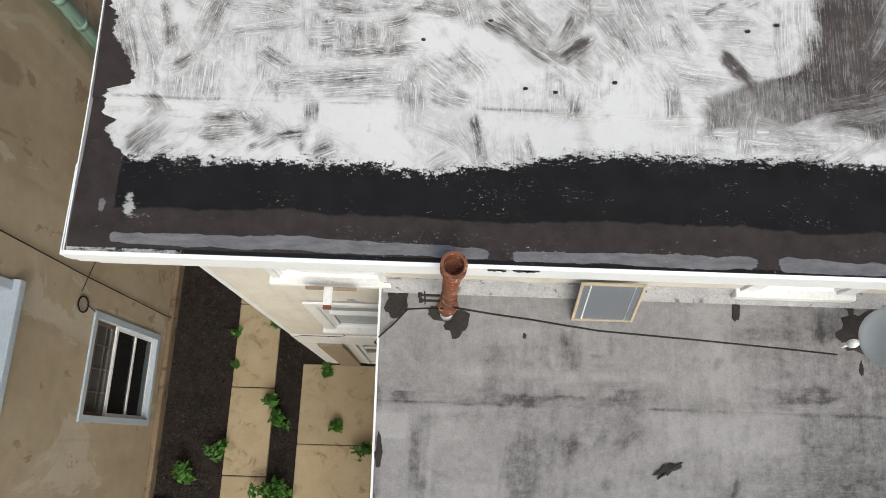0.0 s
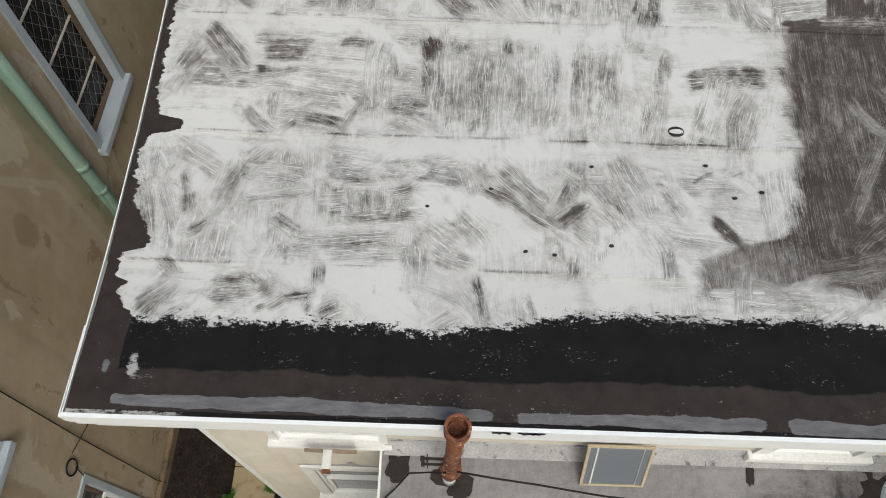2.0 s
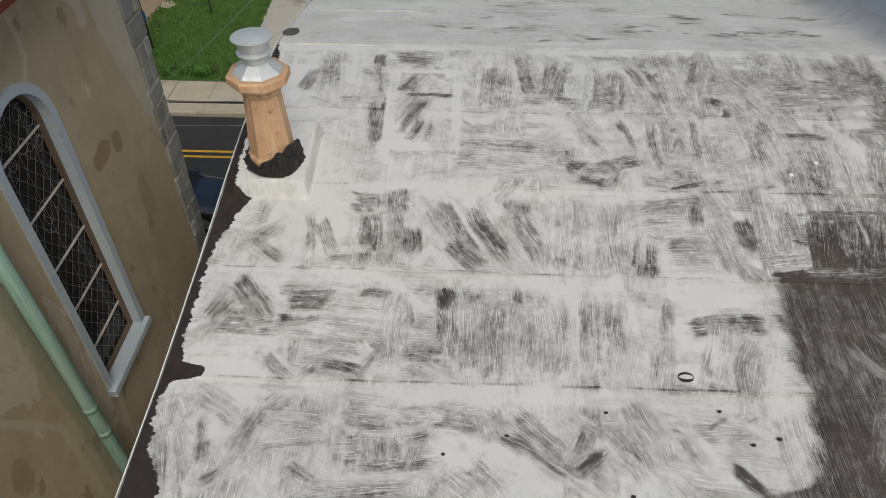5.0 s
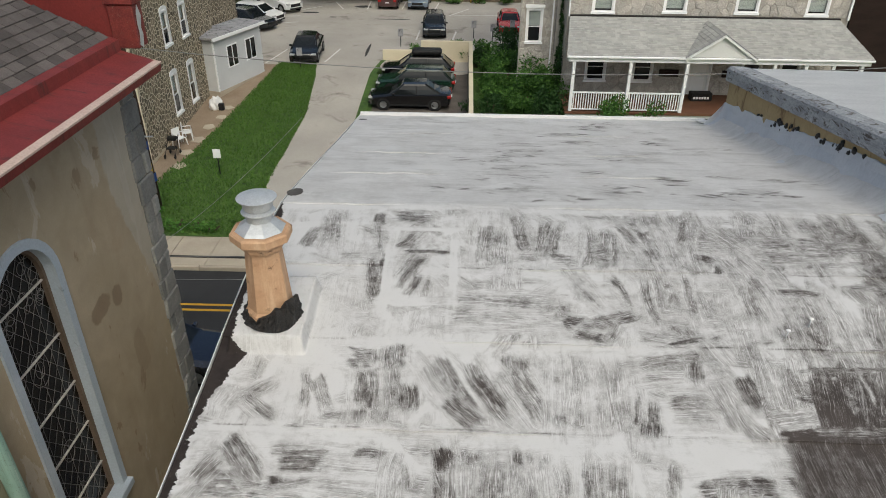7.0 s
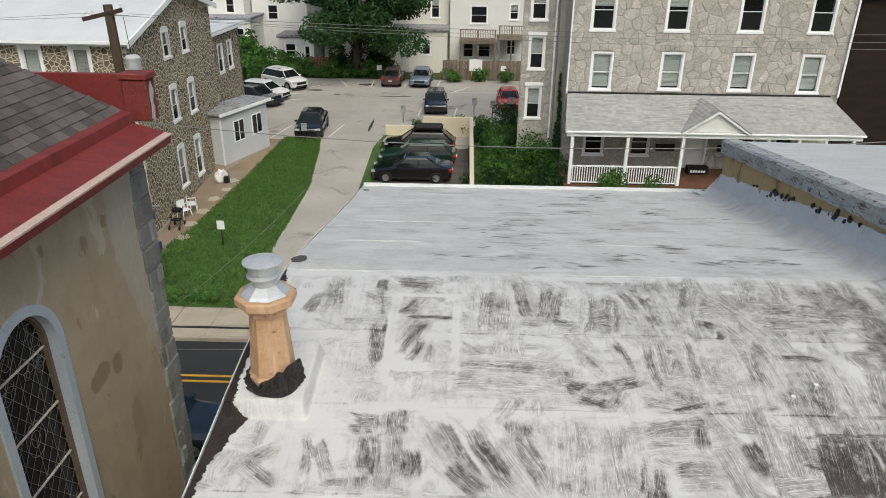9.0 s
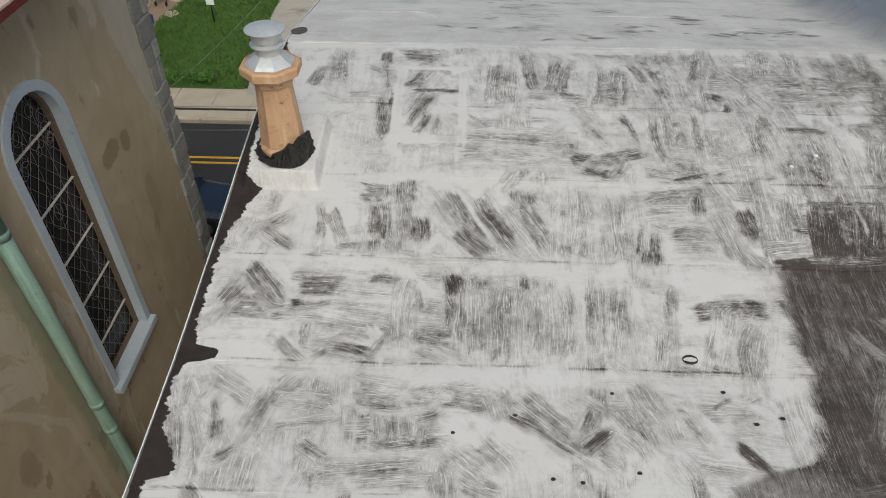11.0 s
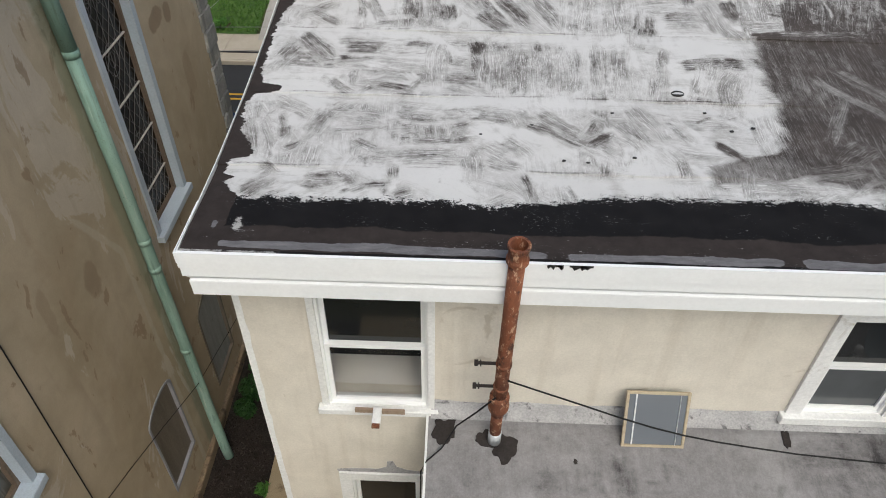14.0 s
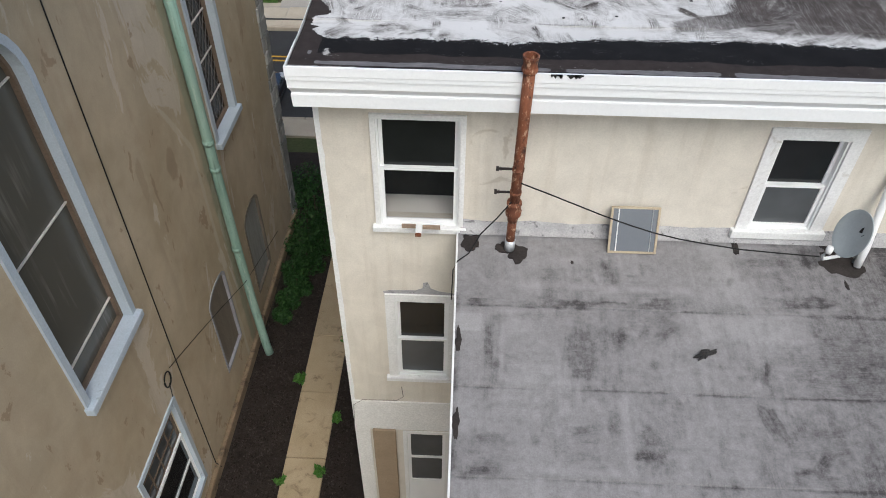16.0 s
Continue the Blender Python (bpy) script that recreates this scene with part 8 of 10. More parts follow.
block("gutter", (PX0 - 0.15, PX1 + 0.15, 33.74, 33.86, 3.76, 3.86), M_WHITE, porch, "white gutter", 0.02)
bm = bmesh.new()
za, zb, ya, yb = 3.86, 5.06, 33.8, 37.05
vs = [bm.verts.new(p) for p in ((PX0 - 0.15, ya, za), (PX1 + 0.15, ya, za), (PX1 - 0.45, yb, zb), (PX0 + 0.28, yb, zb))]
bm.faces.new(vs)
low = [bm.verts.new(v.co - Vector((0, 0, 0.10))) for v in vs]
bm.faces.new(low)
for i in range(4):
    bm.faces.new((vs[i], vs[(i + 1) % 4], low[(i + 1) % 4], low[i]))
part("roof_deck", bm, M_PSHINGLE, porch)
bm = bmesh.new()
rng = random.Random(14)
nrow = 22
for r in range(nrow):
    f0, f1 = r / nrow, (r + 1.08) / nrow
    x, xe = PX0 - 0.15 + 0.43 * f0 - 0.25 * rng.random(), PX1 + 0.15 - 0.6 * f0
    while x < xe:
        w = 0.18 + 0.12 * rng.random()
        a, b = max(x, PX0 - 0.15 + 0.43 * f0), min(x + w - 0.006, xe)
        if b > a + 0.03:
            P = lambda u, f, l: bm.verts.new((u, ya + (yb - ya) * f, za + (zb - za) * f + l))
            q = [P(a, f0, 0.022), P(b, f0, 0.022), P(b, f1, 0.006), P(a, f1, 0.006), P(a, f0, 0.0), P(b, f0, 0.0)]
            bm.faces.new(q[:4])
            bm.faces.new((q[4], q[5], q[1], q[0]))
        x += w
part("shingles", bm, M_PSHINGLE, porch)["kind"] = "stuff"
block("wall_flashing", (PX0 + 0.25, PX1 - 0.4, 36.98, 37.08, 5.02, 5.13), M_TARBLACK, porch, "black tarred flashing")
# pediment
bm = bmesh.new()
gx0, gx1, gz, apex, ax = 10.45, 13.85, 3.86, 4.98, 12.12
filled(bm, [(gx0 + 0.2, gz), (gx1 - 0.2, gz), (ax, apex - 0.12)], REAR(33.82), 0)
part("tympanum", bm, M_SIDING, porch, "white boarded gable")
for a, b in (((gx0, gz), (ax, apex)), ((gx1, gz), (ax, apex))):
    bm = bmesh.new()
    for y0, y1, dz0, dz1, in ((33.68, 33.80, -0.14, 0.0),):
        q = [bm.verts.new((p[0], y, p[1] + dz)) for y in (y0, y1) for p, dz in ((a, dz0), (b, dz0), (b, dz1), (a, dz1))]
        for f in ((0, 1, 2, 3), (7, 6, 5, 4), (0, 4, 5, 1), (2, 6, 7, 3), (1, 5, 6, 2), (3, 7, 4, 0)):
            bm.faces.new([q[i] for i in f])
    part("rake_board", bm, M_WHITE, porch)
    bm = bmesh.new()
    for r in range(10):
        f0, f1 = r / 10, (r + 1.08) / 10
        y, yend = 33.64 - 0.2 * rng.random(), 33.95 + 2.85 * f0
        while y < yend:
            e = y + 0.18 + 0.12 * rng.random()
            c, d = max(33.64, y), min(e - 0.006, yend + 0.1)
            if d > c + 0.03:
                q = [bm.verts.new((a[0] + (b[0] - a[0]) * f, v, a[1] + (b[1] - a[1]) * f + l)) for v, f, l in ((c, f0, 0.035), (d, f0, 0.035), (d, f1, 0.018), (c, f1, 0.018), (c, f0, 0.0), (d, f0, 0.0))]
                bm.faces.new(q[:4])
                bm.faces.new((q[4], q[5], q[1], q[0]))
            y = e
    bmesh.ops.recalc_face_normals(bm, faces=bm.faces[:])
    part("gable_roof", bm, M_PSHINGLE, porch)
for x in (5.2, 7.95, 10.68, 14.85, 16.35, 17.65, 19.0):
    block("post", (x - 0.08, x + 0.08, 33.9, 34.06, 1.06, 3.57), M_WHITE, porch, "", 0.012)
rail = thing("porch_railing", "white wooden railing with turned-out balusters", "railing")
for x0, x1 in ((5.28, 7.87), (8.03, 10.60)):
    block("handrail", (x0, x1, 33.93, 34.02, 1.98, 2.05), M_WHITE, rail, "", 0.008)
    block("bottom_rail", (x0, x1, 33.94, 34.01, 1.14, 1.19), M_WHITE, rail, "", 0.006)
    n = 21
    for k in range(n):
        x = x0 + (x1 - x0) * (k + 0.5) / n
        block("baluster", (x - 0.022, x + 0.022, 33.955, 33.995, 1.19, 1.98), M_WHITE, rail)
dr2 = thing("door_2", "white panelled front door in white frame", "door", kind="structure")
u0, u1, v0, v1 = DOOR[0]
bm = bmesh.new()
band(bm, rect(u0, u1, v0, v1), rect(u0 - 0.12, u1 + 0.12, v0 - 0.01, v1 + 0.12), GM, -0.05, 0.1)
part("door_frame", bm, M_WHITE, dr2)
leaf = block("door_leaf", (u0, u1, 37.16, 37.2, v0, v1), M_VINYL, dr2, "", 0.005)
for a, b in ((0.15, 0.95), (1.15, 1.9)):
    block("panel", (u0 + 0.16, u1 - 0.16, 37.145, 37.165, v0 + a, v0 + b), M_WHITE, leaf, "", 0.012)
for x in (10.2, 13.5):
    tagged(block("mailbox_bank", (x, x + 1.0, 36.86, 36.98, 2.05, 2.4), M_DARKBRICK, None, "", 0.01), "row of dark mailboxes on the porch wall", "mailbox", "porch mailboxes")
bx = thing("storage_box", "black box with pale illegible lettering by the door", "box", at=(12.3, 36.1, 1.06))
block("body", (-0.55, 0.55, -0.25, 0.25, 0, 0.42), M_CABLE, bx, "", 0.02)
for k in range(6):
    block("letter_bar", (-0.42 + 0.14 * k, -0.32 + 0.14 * k, -0.262, -0.252, 0.12, 0.24), M_WHITE_OLD, bx)
dark = thing("dark_building", "tall dark brown sided building", "house")
block("wall", (19.7, 40, 37.6, 52, -1, 13), M_DARKBRICK, dark)
block("cornice", (19.6, 40, 37.3, 37.6, 10.0, 10.35), M_MORTAR, dark)
block("roof", (19.6, 40, 37.4, 52.2, 13.0, 13.2), M_GREYROOF, dark)

# --- brown stone house with gable ---
brown = thing("brown_stone_house", "brown fieldstone house with cream joints and grey roof", "house")
SX = -14.9
SM_ = EAST(SX)
GW = [(34.30, 35.0, 7.0, 8.35), (36.68, 37.38, 6.95, 8.35), (34.35, 35.08, 3.85, 5.6), (36.72, 37.5, 3.75, 5.5), (34.2, 34.95, 0.4, 2.55), (36.55, 37.32, 0.3, 2.45)]
gable_top = lambda y: 8.15 + (y - 30.4) * 0.29 if y < 36.4 else 9.89 - (y - 36.4) * 0.235
bm = bmesh.new()
slab_with_holes(bm, [(30.4, -1.5), (41.2, -1.5), (41.2, 8.76), (36.4, 9.89), (30.4, 8.15)], [arch(*h, rise=0.16) for h in GW], SM_, 0.4)
part("gable_wall", bm, M_MORTAR_PALE, brown)
cells = rubble(30.4, 41.2, -0.6, 9.8, 0.31, 0.19, [(a - 0.08, b + 0.08, c - 0.12, d + 0.06) for a, b, c, d in GW], 41, 0.022, gable_top)
cells.sort(key=lambda c: -c[1] + c[0] * 0.5)
stone_facing(brown, SM_, cells, M_BROWNSTONE, 0.010, 42, 290)
FRW = [(-17.30, -16.60, 5.6, 7.95), (-19.50, -18.75, 5.6, 7.95), (-21.55, -20.85, 5.6, 7.95), (-23.7, -23.0, 5.6, 7.95)]
BRM = REAR(30.4)
bm = bmesh.new()
slab_with_holes(bm, rect(-34, SX - 0.41, -1.5, 8.2), [rect(*h) for h in FRW], BRM, 0.4)
part("front_wall", bm, M_MORTAR_PALE, brown)
cells = rubble(-26, SX, 5.0, 8.15, 0.28, 0.16, [(a - 0.14, b + 0.14, c - 0.12, d + 0.16) for a, b, c, d in FRW], 45, 0.018)
stone_facing(brown, BRM, cells, M_BROWNSTONE, 0.014, 46, 0)
for h in FRW:
    far_window("white window in brown stone front", BRM, *h, "brown house front windows", M_BLIND if h[0] > -19 else M_BLIND_GREEN, 0.9, 0.14)
for h in GW:
    w = far_window("narrow white arched window in gable wall", SM_, h[0], h[1], h[2], h[3] - 0.20, "gable windows", M_BLIND_GREEN, 0.45, 0.09)
    bm = bmesh.new()
    band(bm, arch(*h, rise=0.16), arch(h[0] - 0.10, h[1] + 0.10, h[2] - 0.10, h[3] + 0.10, rise=0.18), SM_, -0.035, 0.10)
    filled(bm, arch(h[0], h[1], h[3] - 0.22, h[3], rise=0.16), SM_, 0.0)
    part("arched_head", bm, M_WHITE, w, "white arched surround")
bm = bmesh.new()
def slope(y0, z0, y1, z1, x0, x1, t=0.14):
    q = [bm.verts.new((x, y, z + d)) for d in (0, -t) for x, y, z in ((x0, y0, z0), (x1, y0, z0), (x1, y1, z1), (x0, y1, z1))]
    for f in ((0, 1, 2, 3), (7, 6, 5, 4), (0, 4, 5, 1), (1, 5, 6, 2), (2, 6, 7, 3), (3, 7, 4, 0)):
        bm.faces.new([q[i] for i in f])
slope(30.0, 8.30, 36.4, 10.12, -34, SX + 0.3)
slope(36.4, 10.12, 41.6, 8.9, -34, SX + 0.3)
part("roof", bm, M_GREYROOF, brown, "pale grey coated metal roof")
block("eave_board", (-34, SX + 0.25, 30.02, 30.38, 8.12, 8.30), M_SIDING_GREY, brown, "pale corrugated eave board")
block("gutter", (-34, SX + 0.32, 29.92, 30.02, 8.22, 8.34), M_WHITE, brown, "white gutter")
for a, b in (((30.0, 8.2), (36.4, 10.02)), ((36.4, 10.02), (41.6, 8.8))):
    bm = bmesh.new()
    q = [bm.verts.new((x, y, z + d)) for x in (SX + 0.28, SX + 0.36) for (y, z), d in ((a, -0.14), (b, -0.14), (b, 0.12), (a, 0.12))]
    for f in ((0, 1, 2, 3), (7, 6, 5, 4), (0, 4, 5, 1), (1, 5, 6, 2), (2, 6, 7, 3), (3, 7, 4, 0)):
        bm.faces.new([q[i] for i in f])
    part("barge_board", bm, M_WHITE, brown)
# rear wing behind the gable
wing2 = thing("stone_rear_wing", "lower stone wing with flat grey roof", "house")
WM = EAST(-16.1)
WW = [(43.6, 44.3, 4.3, 6.0), (45.4, 46.2, 4.3, 6.0), (47.3, 48.1, 4.3, 6.0)]
bm = bmesh.new()
slab_with_holes(bm, rect(41.2, 50, -1, 6.9), [rect(*h) for h in WW], WM, 0.35)
part("wall", bm, M_MORTAR_PALE, wing2)
cells = rubble(41.2, 50, 2.0, 6.8, 0.36, 0.24, [(a - 0.1, b + 0.1, c - 0.12, d + 0.1) for a, b, c, d in WW], 51, 0.022)
stone_facing(wing2, WM, cells, M_BROWNSTONE, 0.012, 52, 0)
for h in WW:
    far_window("white window in stone rear wing", WM, *h, "rear wing windows", M_BLIND_GREEN, 0.5, 0.1)
block("roof", (-24, -15.7, 41.3, 50.4, 6.9, 7.05), M_GREYROOF, wing2, "flat grey roof")
block("gutter", (-15.8, -15.68, 41.3, 50.4, 6.78, 6.95), M_WHITE, wing2)
block("back_wall", (-24, -16.1, 49.8, 50, -1, 6.9), M_MORTAR_PALE, wing2)

# clapboard shed
shed = thing("clapboard_shed", "pale grey clapboard shed with flat patched roof", "shed", at=(-14.2, 38.95, -0.15))
ANG = math.atan2(4.3, 1.5)
M_SHEDROOF = surface("patched_grey_felt", (0.27, 0.27, 0.285), (0.41, 0.41, 0.43), 1.3, 25, 0.8, 0.3, grain=0.3, c3=(0.12, 0.12, 0.13), stain=(0.53, 0.62))
TS = Matrix.Rotation(ANG - math.pi / 2, 4, "Z")
block("footing", (-1.6, 0.06, -0.06, 4.6, -0.6, 0.25), M_CONC_GREY, shed, "", 0.01, TS)
block("core", (-1.55, -0.02, 0.02, 4.52, 0.25, 3.2), M_SIDING_GREY, shed, "", 0.0, TS)
for r in range(15):
    z = 0.27 + r * 0.195
    for along in ("end", "side"):
        bm = bmesh.new()
        for d, zz in ((0.060, z), (0.008, z + 0.195)):
            for e in ((-1.58, 0.0) if along == "end" else (-0.02, 4.55)):
                for back in (0.0, d):
                    bm.verts.new(TS @ Vector((e, 0.015 - back, zz)) if along == "end" else TS @ Vector((-0.015 + back, e, zz)))
        bm.verts.ensure_lookup_table()
        v = bm.verts[:]
        for f in ((1, 3, 7, 5), (0, 1, 3, 2), (0, 4, 5, 1), (2, 3, 7, 6), (4, 6, 7, 5)):
            bm.faces.new([v[q] for q in f])
        bmesh.ops.recalc_face_normals(bm, faces=bm.faces[:])
        part("board", bm, M_SIDING_GREY, shed)
block("roof", (-1.75, 0.22, -0.25, 4.8, 3.2, 3.36), M_SHEDROOF, shed, "grey patched felt roof", 0.02, TS)
block("eave_trim", (0.18, 0.25, -0.27, 4.82, 3.16, 3.34), M_WHITE, shed, "", 0.0, TS)
block("corner_board", (-0.04, 0.035, -0.045, 0.03, 0.25, 3.2), M_WHITE, shed, "", 0.0, TS)
for y in (1.1, 2.9):
    w = new("window")
    w.parent = shed
    block("frame", (0.0, 0.05, y - 0.02, y + 0.98, 1.35, 2.65), M_WHITE, w, "", 0.0, TS)
    for a in (0.06, 0.54):
        block("pane", (0.045, 0.055, y + a, y + a + 0.40, 1.43, 2.57), M_GLASS, w, "", 0.0, TS)

# retaining walls round the pad
M_CREAMWALL = surface("cream_painted_wall", (0.62, 0.55, 0.40), (0.70, 0.63, 0.48), 0.8, 30, 0.85, 0.2, grain=0.12, c3=(0.52, 0.45, 0.33))
rw = thing("retaining_wall", "cream painted stepped retaining wall", "wall", kind="structure")
block("low_panel", (-5.5, -2.97, 46.0, 46.25, -0.6, 0.88), M_CREAMWALL, rw, "", 0.02)
block("high_panel", (-2.965, 0.40, 46.0, 46.25, -0.6, 1.50), M_CREAMWALL, rw, "", 0.02)
bm = bmesh.new()
slab_with_holes(bm, [(33.5, -0.9), (45.99, -0.9), (45.99, 1.50), (33.5, 0.42)], [], Matrix(((0, 0, 1, 0.16), (1, 0, 0, 0), (0, 1, 0, 0), (0, 0, 0, 1))), 0.24)
part("side_panel", bm, M_CREAMWALL, rw)

# ---- cars ----
def car_paint(name, c, rough=0.25, metal=0.3):
    m = Mat(name, rough, metal)
    m.color(m.mix(m.map(m.noise(3, 4), 0.3, 0.7), c, [v * 1.15 for v in c]))
    m.b.inputs["Coat Weight"].default_value = 0.6
    m.b.inputs["Coat Roughness"].default_value = 0.08
    m.rough(m.map(m.noise(25, 4), 0.3, 0.7, rough, rough + 0.15))
    return m.m


M_TYRE = surface("tyre_rubber", (0.014, 0.014, 0.014), (0.024, 0.024, 0.024), 6, 60, 0.85)
M_RIM = surface("alloy_wheel", (0.30, 0.31, 0.32), (0.42, 0.43, 0.44), 6, 60, 0.35, 0.1, metal=0.8)
M_CARGLASS = clear_glass("car_glass", (0.010, 0.012, 0.013), 0.04)
M_TAIL = surface("red_tail_lamp", (0.35, 0.012, 0.012), (0.45, 0.02, 0.02), 8, 60, 0.2)
M_LAMP = surface("headlamp_lens", (0.50, 0.52, 0.53), (0.62, 0.63, 0.64), 8, 60, 0.15, metal=0.2)
M_BLACKPLASTIC = surface("black_plastic_trim", (0.015, 0.015, 0.016), (0.025, 0.025, 0.026), 6, 60, 0.55)

BODY = {
    "sedan": (((0, 0.20), (0.0, 0.42), (0.02, 0.50), (0.07, 0.545), (0.27, 0.625), (0.60, 0.64), (0.84, 0.665), (0.965, 0.655), (0.995, 0.60), (1.0, 0.42), (0.99, 0.20)), (0.25, 0.42, 0.70, 0.90)),
    "suv": (((0, 0.22), (0.0, 0.44), (0.015, 0.52), (0.06, 0.57), (0.25, 0.625), (0.60, 0.635), (0.90, 0.65), (0.975, 0.65), (0.995, 0.58), (1.0, 0.40), (0.985, 0.22)), (0.23, 0.38, 0.84, 0.965)),
    "hatch": (((0, 0.20), (0.0, 0.42), (0.015, 0.50), (0.06, 0.56), (0.24, 0.64), (0.60, 0.65), (0.90, 0.67), (0.97, 0.66), (0.995, 0.58), (1.0, 0.40), (0.985, 0.20)), (0.21, 0.40, 0.80, 0.96)),
}


def car(label, kind, L, W, H, paint, at, heading, box_on_top=False, rails=False):
    prof, (g0, g1, g2, g3) = BODY[kind]
    c = thing("car", label, "car", "parked cars", at=at)
    X = lambda f: L / 2 - f * L
    bm = bmesh.new()
    rings = []
    for s in (-1, -0.93, -0.78, -0.4, 0, 0.4, 0.78, 0.93, 1):
        ring = []
        for f, z in prof:
            pull = 1 - 0.055 * s * s - (0.035 if abs(s) > 0.9 else 0) * (1 if f < 0.03 or f > 0.97 else 0.0)
            y = s * W / 2 * (1 - 0.05 * (abs(f - 0.5) * 2) ** 4)
            drop = 0.055 * H * max(0, abs(s) - 0.78) / 0.22 if z > 0.3 else 0.0
            ring.append(bm.verts.new((X(f) * pull, y, z * H - drop + (0.012 * H * (1 - s * s) if z > 0.5 else 0))))
        rings.append(ring)
    n = len(prof)
    for a, b in zip(rings, rings[1:]):
        for i in range(n):
            bm.faces.new((a[i], a[(i + 1) % n], b[(i + 1) % n], b[i]))
    bm.faces.new(rings[0])
    bm.faces.new(rings[-1][::-1])
    body = part("body", bm, paint, c, smooth=False)
    zb, zt, wb, wt = 0.60 * H, 0.985 * H, 0.90 * W / 2, 0.66 * W / 2
    bm = bmesh.new()
    lev = []
    for t in (0, 0.5, 0.86, 1.0):
        w = wb + (wt - wb) * t ** 1.3
        xa, xb = X(g0 + (g1 - g0) * t ** 0.85), X(g3 + (g2 - g3) * t ** 0.85)
        lev.append([bm.verts.new(p) for p in ((xa, -w * 0.88, zb + (zt - zb) * t), (xa - 0.10, -w, zb + (zt - zb) * t), (xb + 0.10, -w, zb + (zt - zb) * t), (xb, -w * 0.86, zb + (zt - zb) * t), (xb, w * 0.86, zb + (zt - zb) * t), (xb + 0.10, w, zb + (zt - zb) * t), (xa - 0.10, w, zb + (zt - zb) * t), (xa, w * 0.88, zb + (zt - zb) * t))])
    for a, b in zip(lev, lev[1:]):
        for i in range(8):
            bm.faces.new((a[i], a[(i + 1) % 8], b[(i + 1) % 8], b[i]))
    bm.faces.new(lev[-1])
    corner = [[v.co.copy() for v in l] for l in lev]
    part("glazing", bm, M_CARGLASS, c, "dark car glass")
    bm = bmesh.new()
    rr = [[bm.verts.new((v.x * 1.0, v.y * k, v.z + dz)) for v in corner[i]] for i, k, dz in ((2, 1.02, 0.0), (3, 1.01, 0.012), (3, 0.5, 0.035))]
    for a, b in zip(rr, rr[1:]):
        for i in range(8):
            bm.faces.new((a[i], a[(i + 1) % 8], b[(i + 1) % 8], b[i]))
    bm.faces.new(rr[-1])
    roof = part("roof", bm, paint, c)
    for i in (0, 1, 2, 3, 4, 5, 6, 7):
        if i in (0, 7, 3, 4):
            bm = bmesh.new()
            tube(bm, [corner[k][i] * 1.0 + Vector((0, 0, 0)) for k in (0, 1, 2)], 0.035, 5)
            part("pillar", bm, paint, c)
    for s in (-1, 1):
        xm = X((g1 + g2) / 2 + 0.02)
        bm = bmesh.new()
        tube(bm, [(xm, s * (wb + 0.006), zb), (xm, s * (wb + (wt - wb) * 0.5 ** 1.3 + 0.006), zb + (zt - zb) * 0.5), (xm, s * (wt + 0.03), zb + (zt - zb) * 0.86)], 0.03, 5)
        part("pillar", bm, M_BLACKPLASTIC, c)
        block("mirror", (X(g0 + 0.06) - 0.06, X(g0 + 0.06) + 0.08, s * W / 2 * 0.93 - 0.02, s * W / 2 * 0.93 + (0.17 if s > 0 else -0.17) * s, zb + 0.02, zb + 0.13) if s > 0 else (X(g0 + 0.06) - 0.06, X(g0 + 0.06) + 0.08, -W / 2 * 0.93 - 0.17, -W / 2 * 0.93 + 0.02, zb + 0.02, zb + 0.13), paint, c, "", 0.02)
        block("headlight", (X(0.055), X(0.006), min(s * W * 0.28, s * W * 0.45), max(s * W * 0.28, s * W * 0.45), 0.435 * H, 0.505 * H), M_LAMP, c, "", 0.015)
        block("tail_light", (X(0.997), X(0.95), min(s * W * 0.30, s * W * 0.455), max(s * W * 0.30, s * W * 0.455), 0.47 * H, 0.58 * H), M_TAIL, c, "", 0.015)
        block("side_sill", (X(0.80), X(0.22), min(s * W * 0.44, s * W * 0.492), max(s * W * 0.44, s * W * 0.492), 0.17 * H, 0.235 * H), M_BLACKPLASTIC, c)
        for f in (0.185, 0.80):
            r = 0.225 * H if kind != "sedan" else 0.222 * H
            r = min(0.36, max(0.31, r))
            ax = Matrix.Rotation(radians(-90 * s), 3, "X")
            bm = bmesh.new()
            lathe(bm, ((r * 1.16, -0.02), (r * 1.16, 0.012), (r * 0.4, 0.014)), (X(f), s * W / 2 * 0.955, r), 20, axis=ax)
            part("wheel_arch", bm, M_BLACKPLASTIC, c)
            bm = bmesh.new()
            lathe(bm, ((r * 0.62, -0.10), (r * 0.97, -0.10), (r, -0.05), (r, 0.03), (r * 0.95, 0.06), (r * 0.66, 0.06), (r * 0.60, 0.04)), (X(f), s * W / 2 * 0.93, r), 22, axis=ax)
            wh = part("wheel", bm, M_TYRE, c)
            bm = bmesh.new()
            lathe(bm, ((r * 0.64, 0.03), (r * 0.64, 0.055), (r * 0.50, 0.04), (r * 0.2, 0.05), (r * 0.02, 0.06)), (X(f), s * W / 2 * 0.93, r), 10, axis=ax)
            part("rim", bm, M_RIM, wh)
    block("grille", (X(0.012), X(-0.002), -W * 0.26, W * 0.26, 0.32 * H, 0.46 * H), M_BLACKPLASTIC, c, "", 0.01)
    block("lower_grille", (X(0.012), X(-0.002), -W * 0.32, W * 0.32, 0.20 * H, 0.27 * H), M_BLACKPLASTIC, c, "", 0.01)
    block("plate", (X(1.004), X(0.99), -0.16, 0.16, 0.40 * H, 0.46 * H), M_VINYL, c, "plain pale plate")
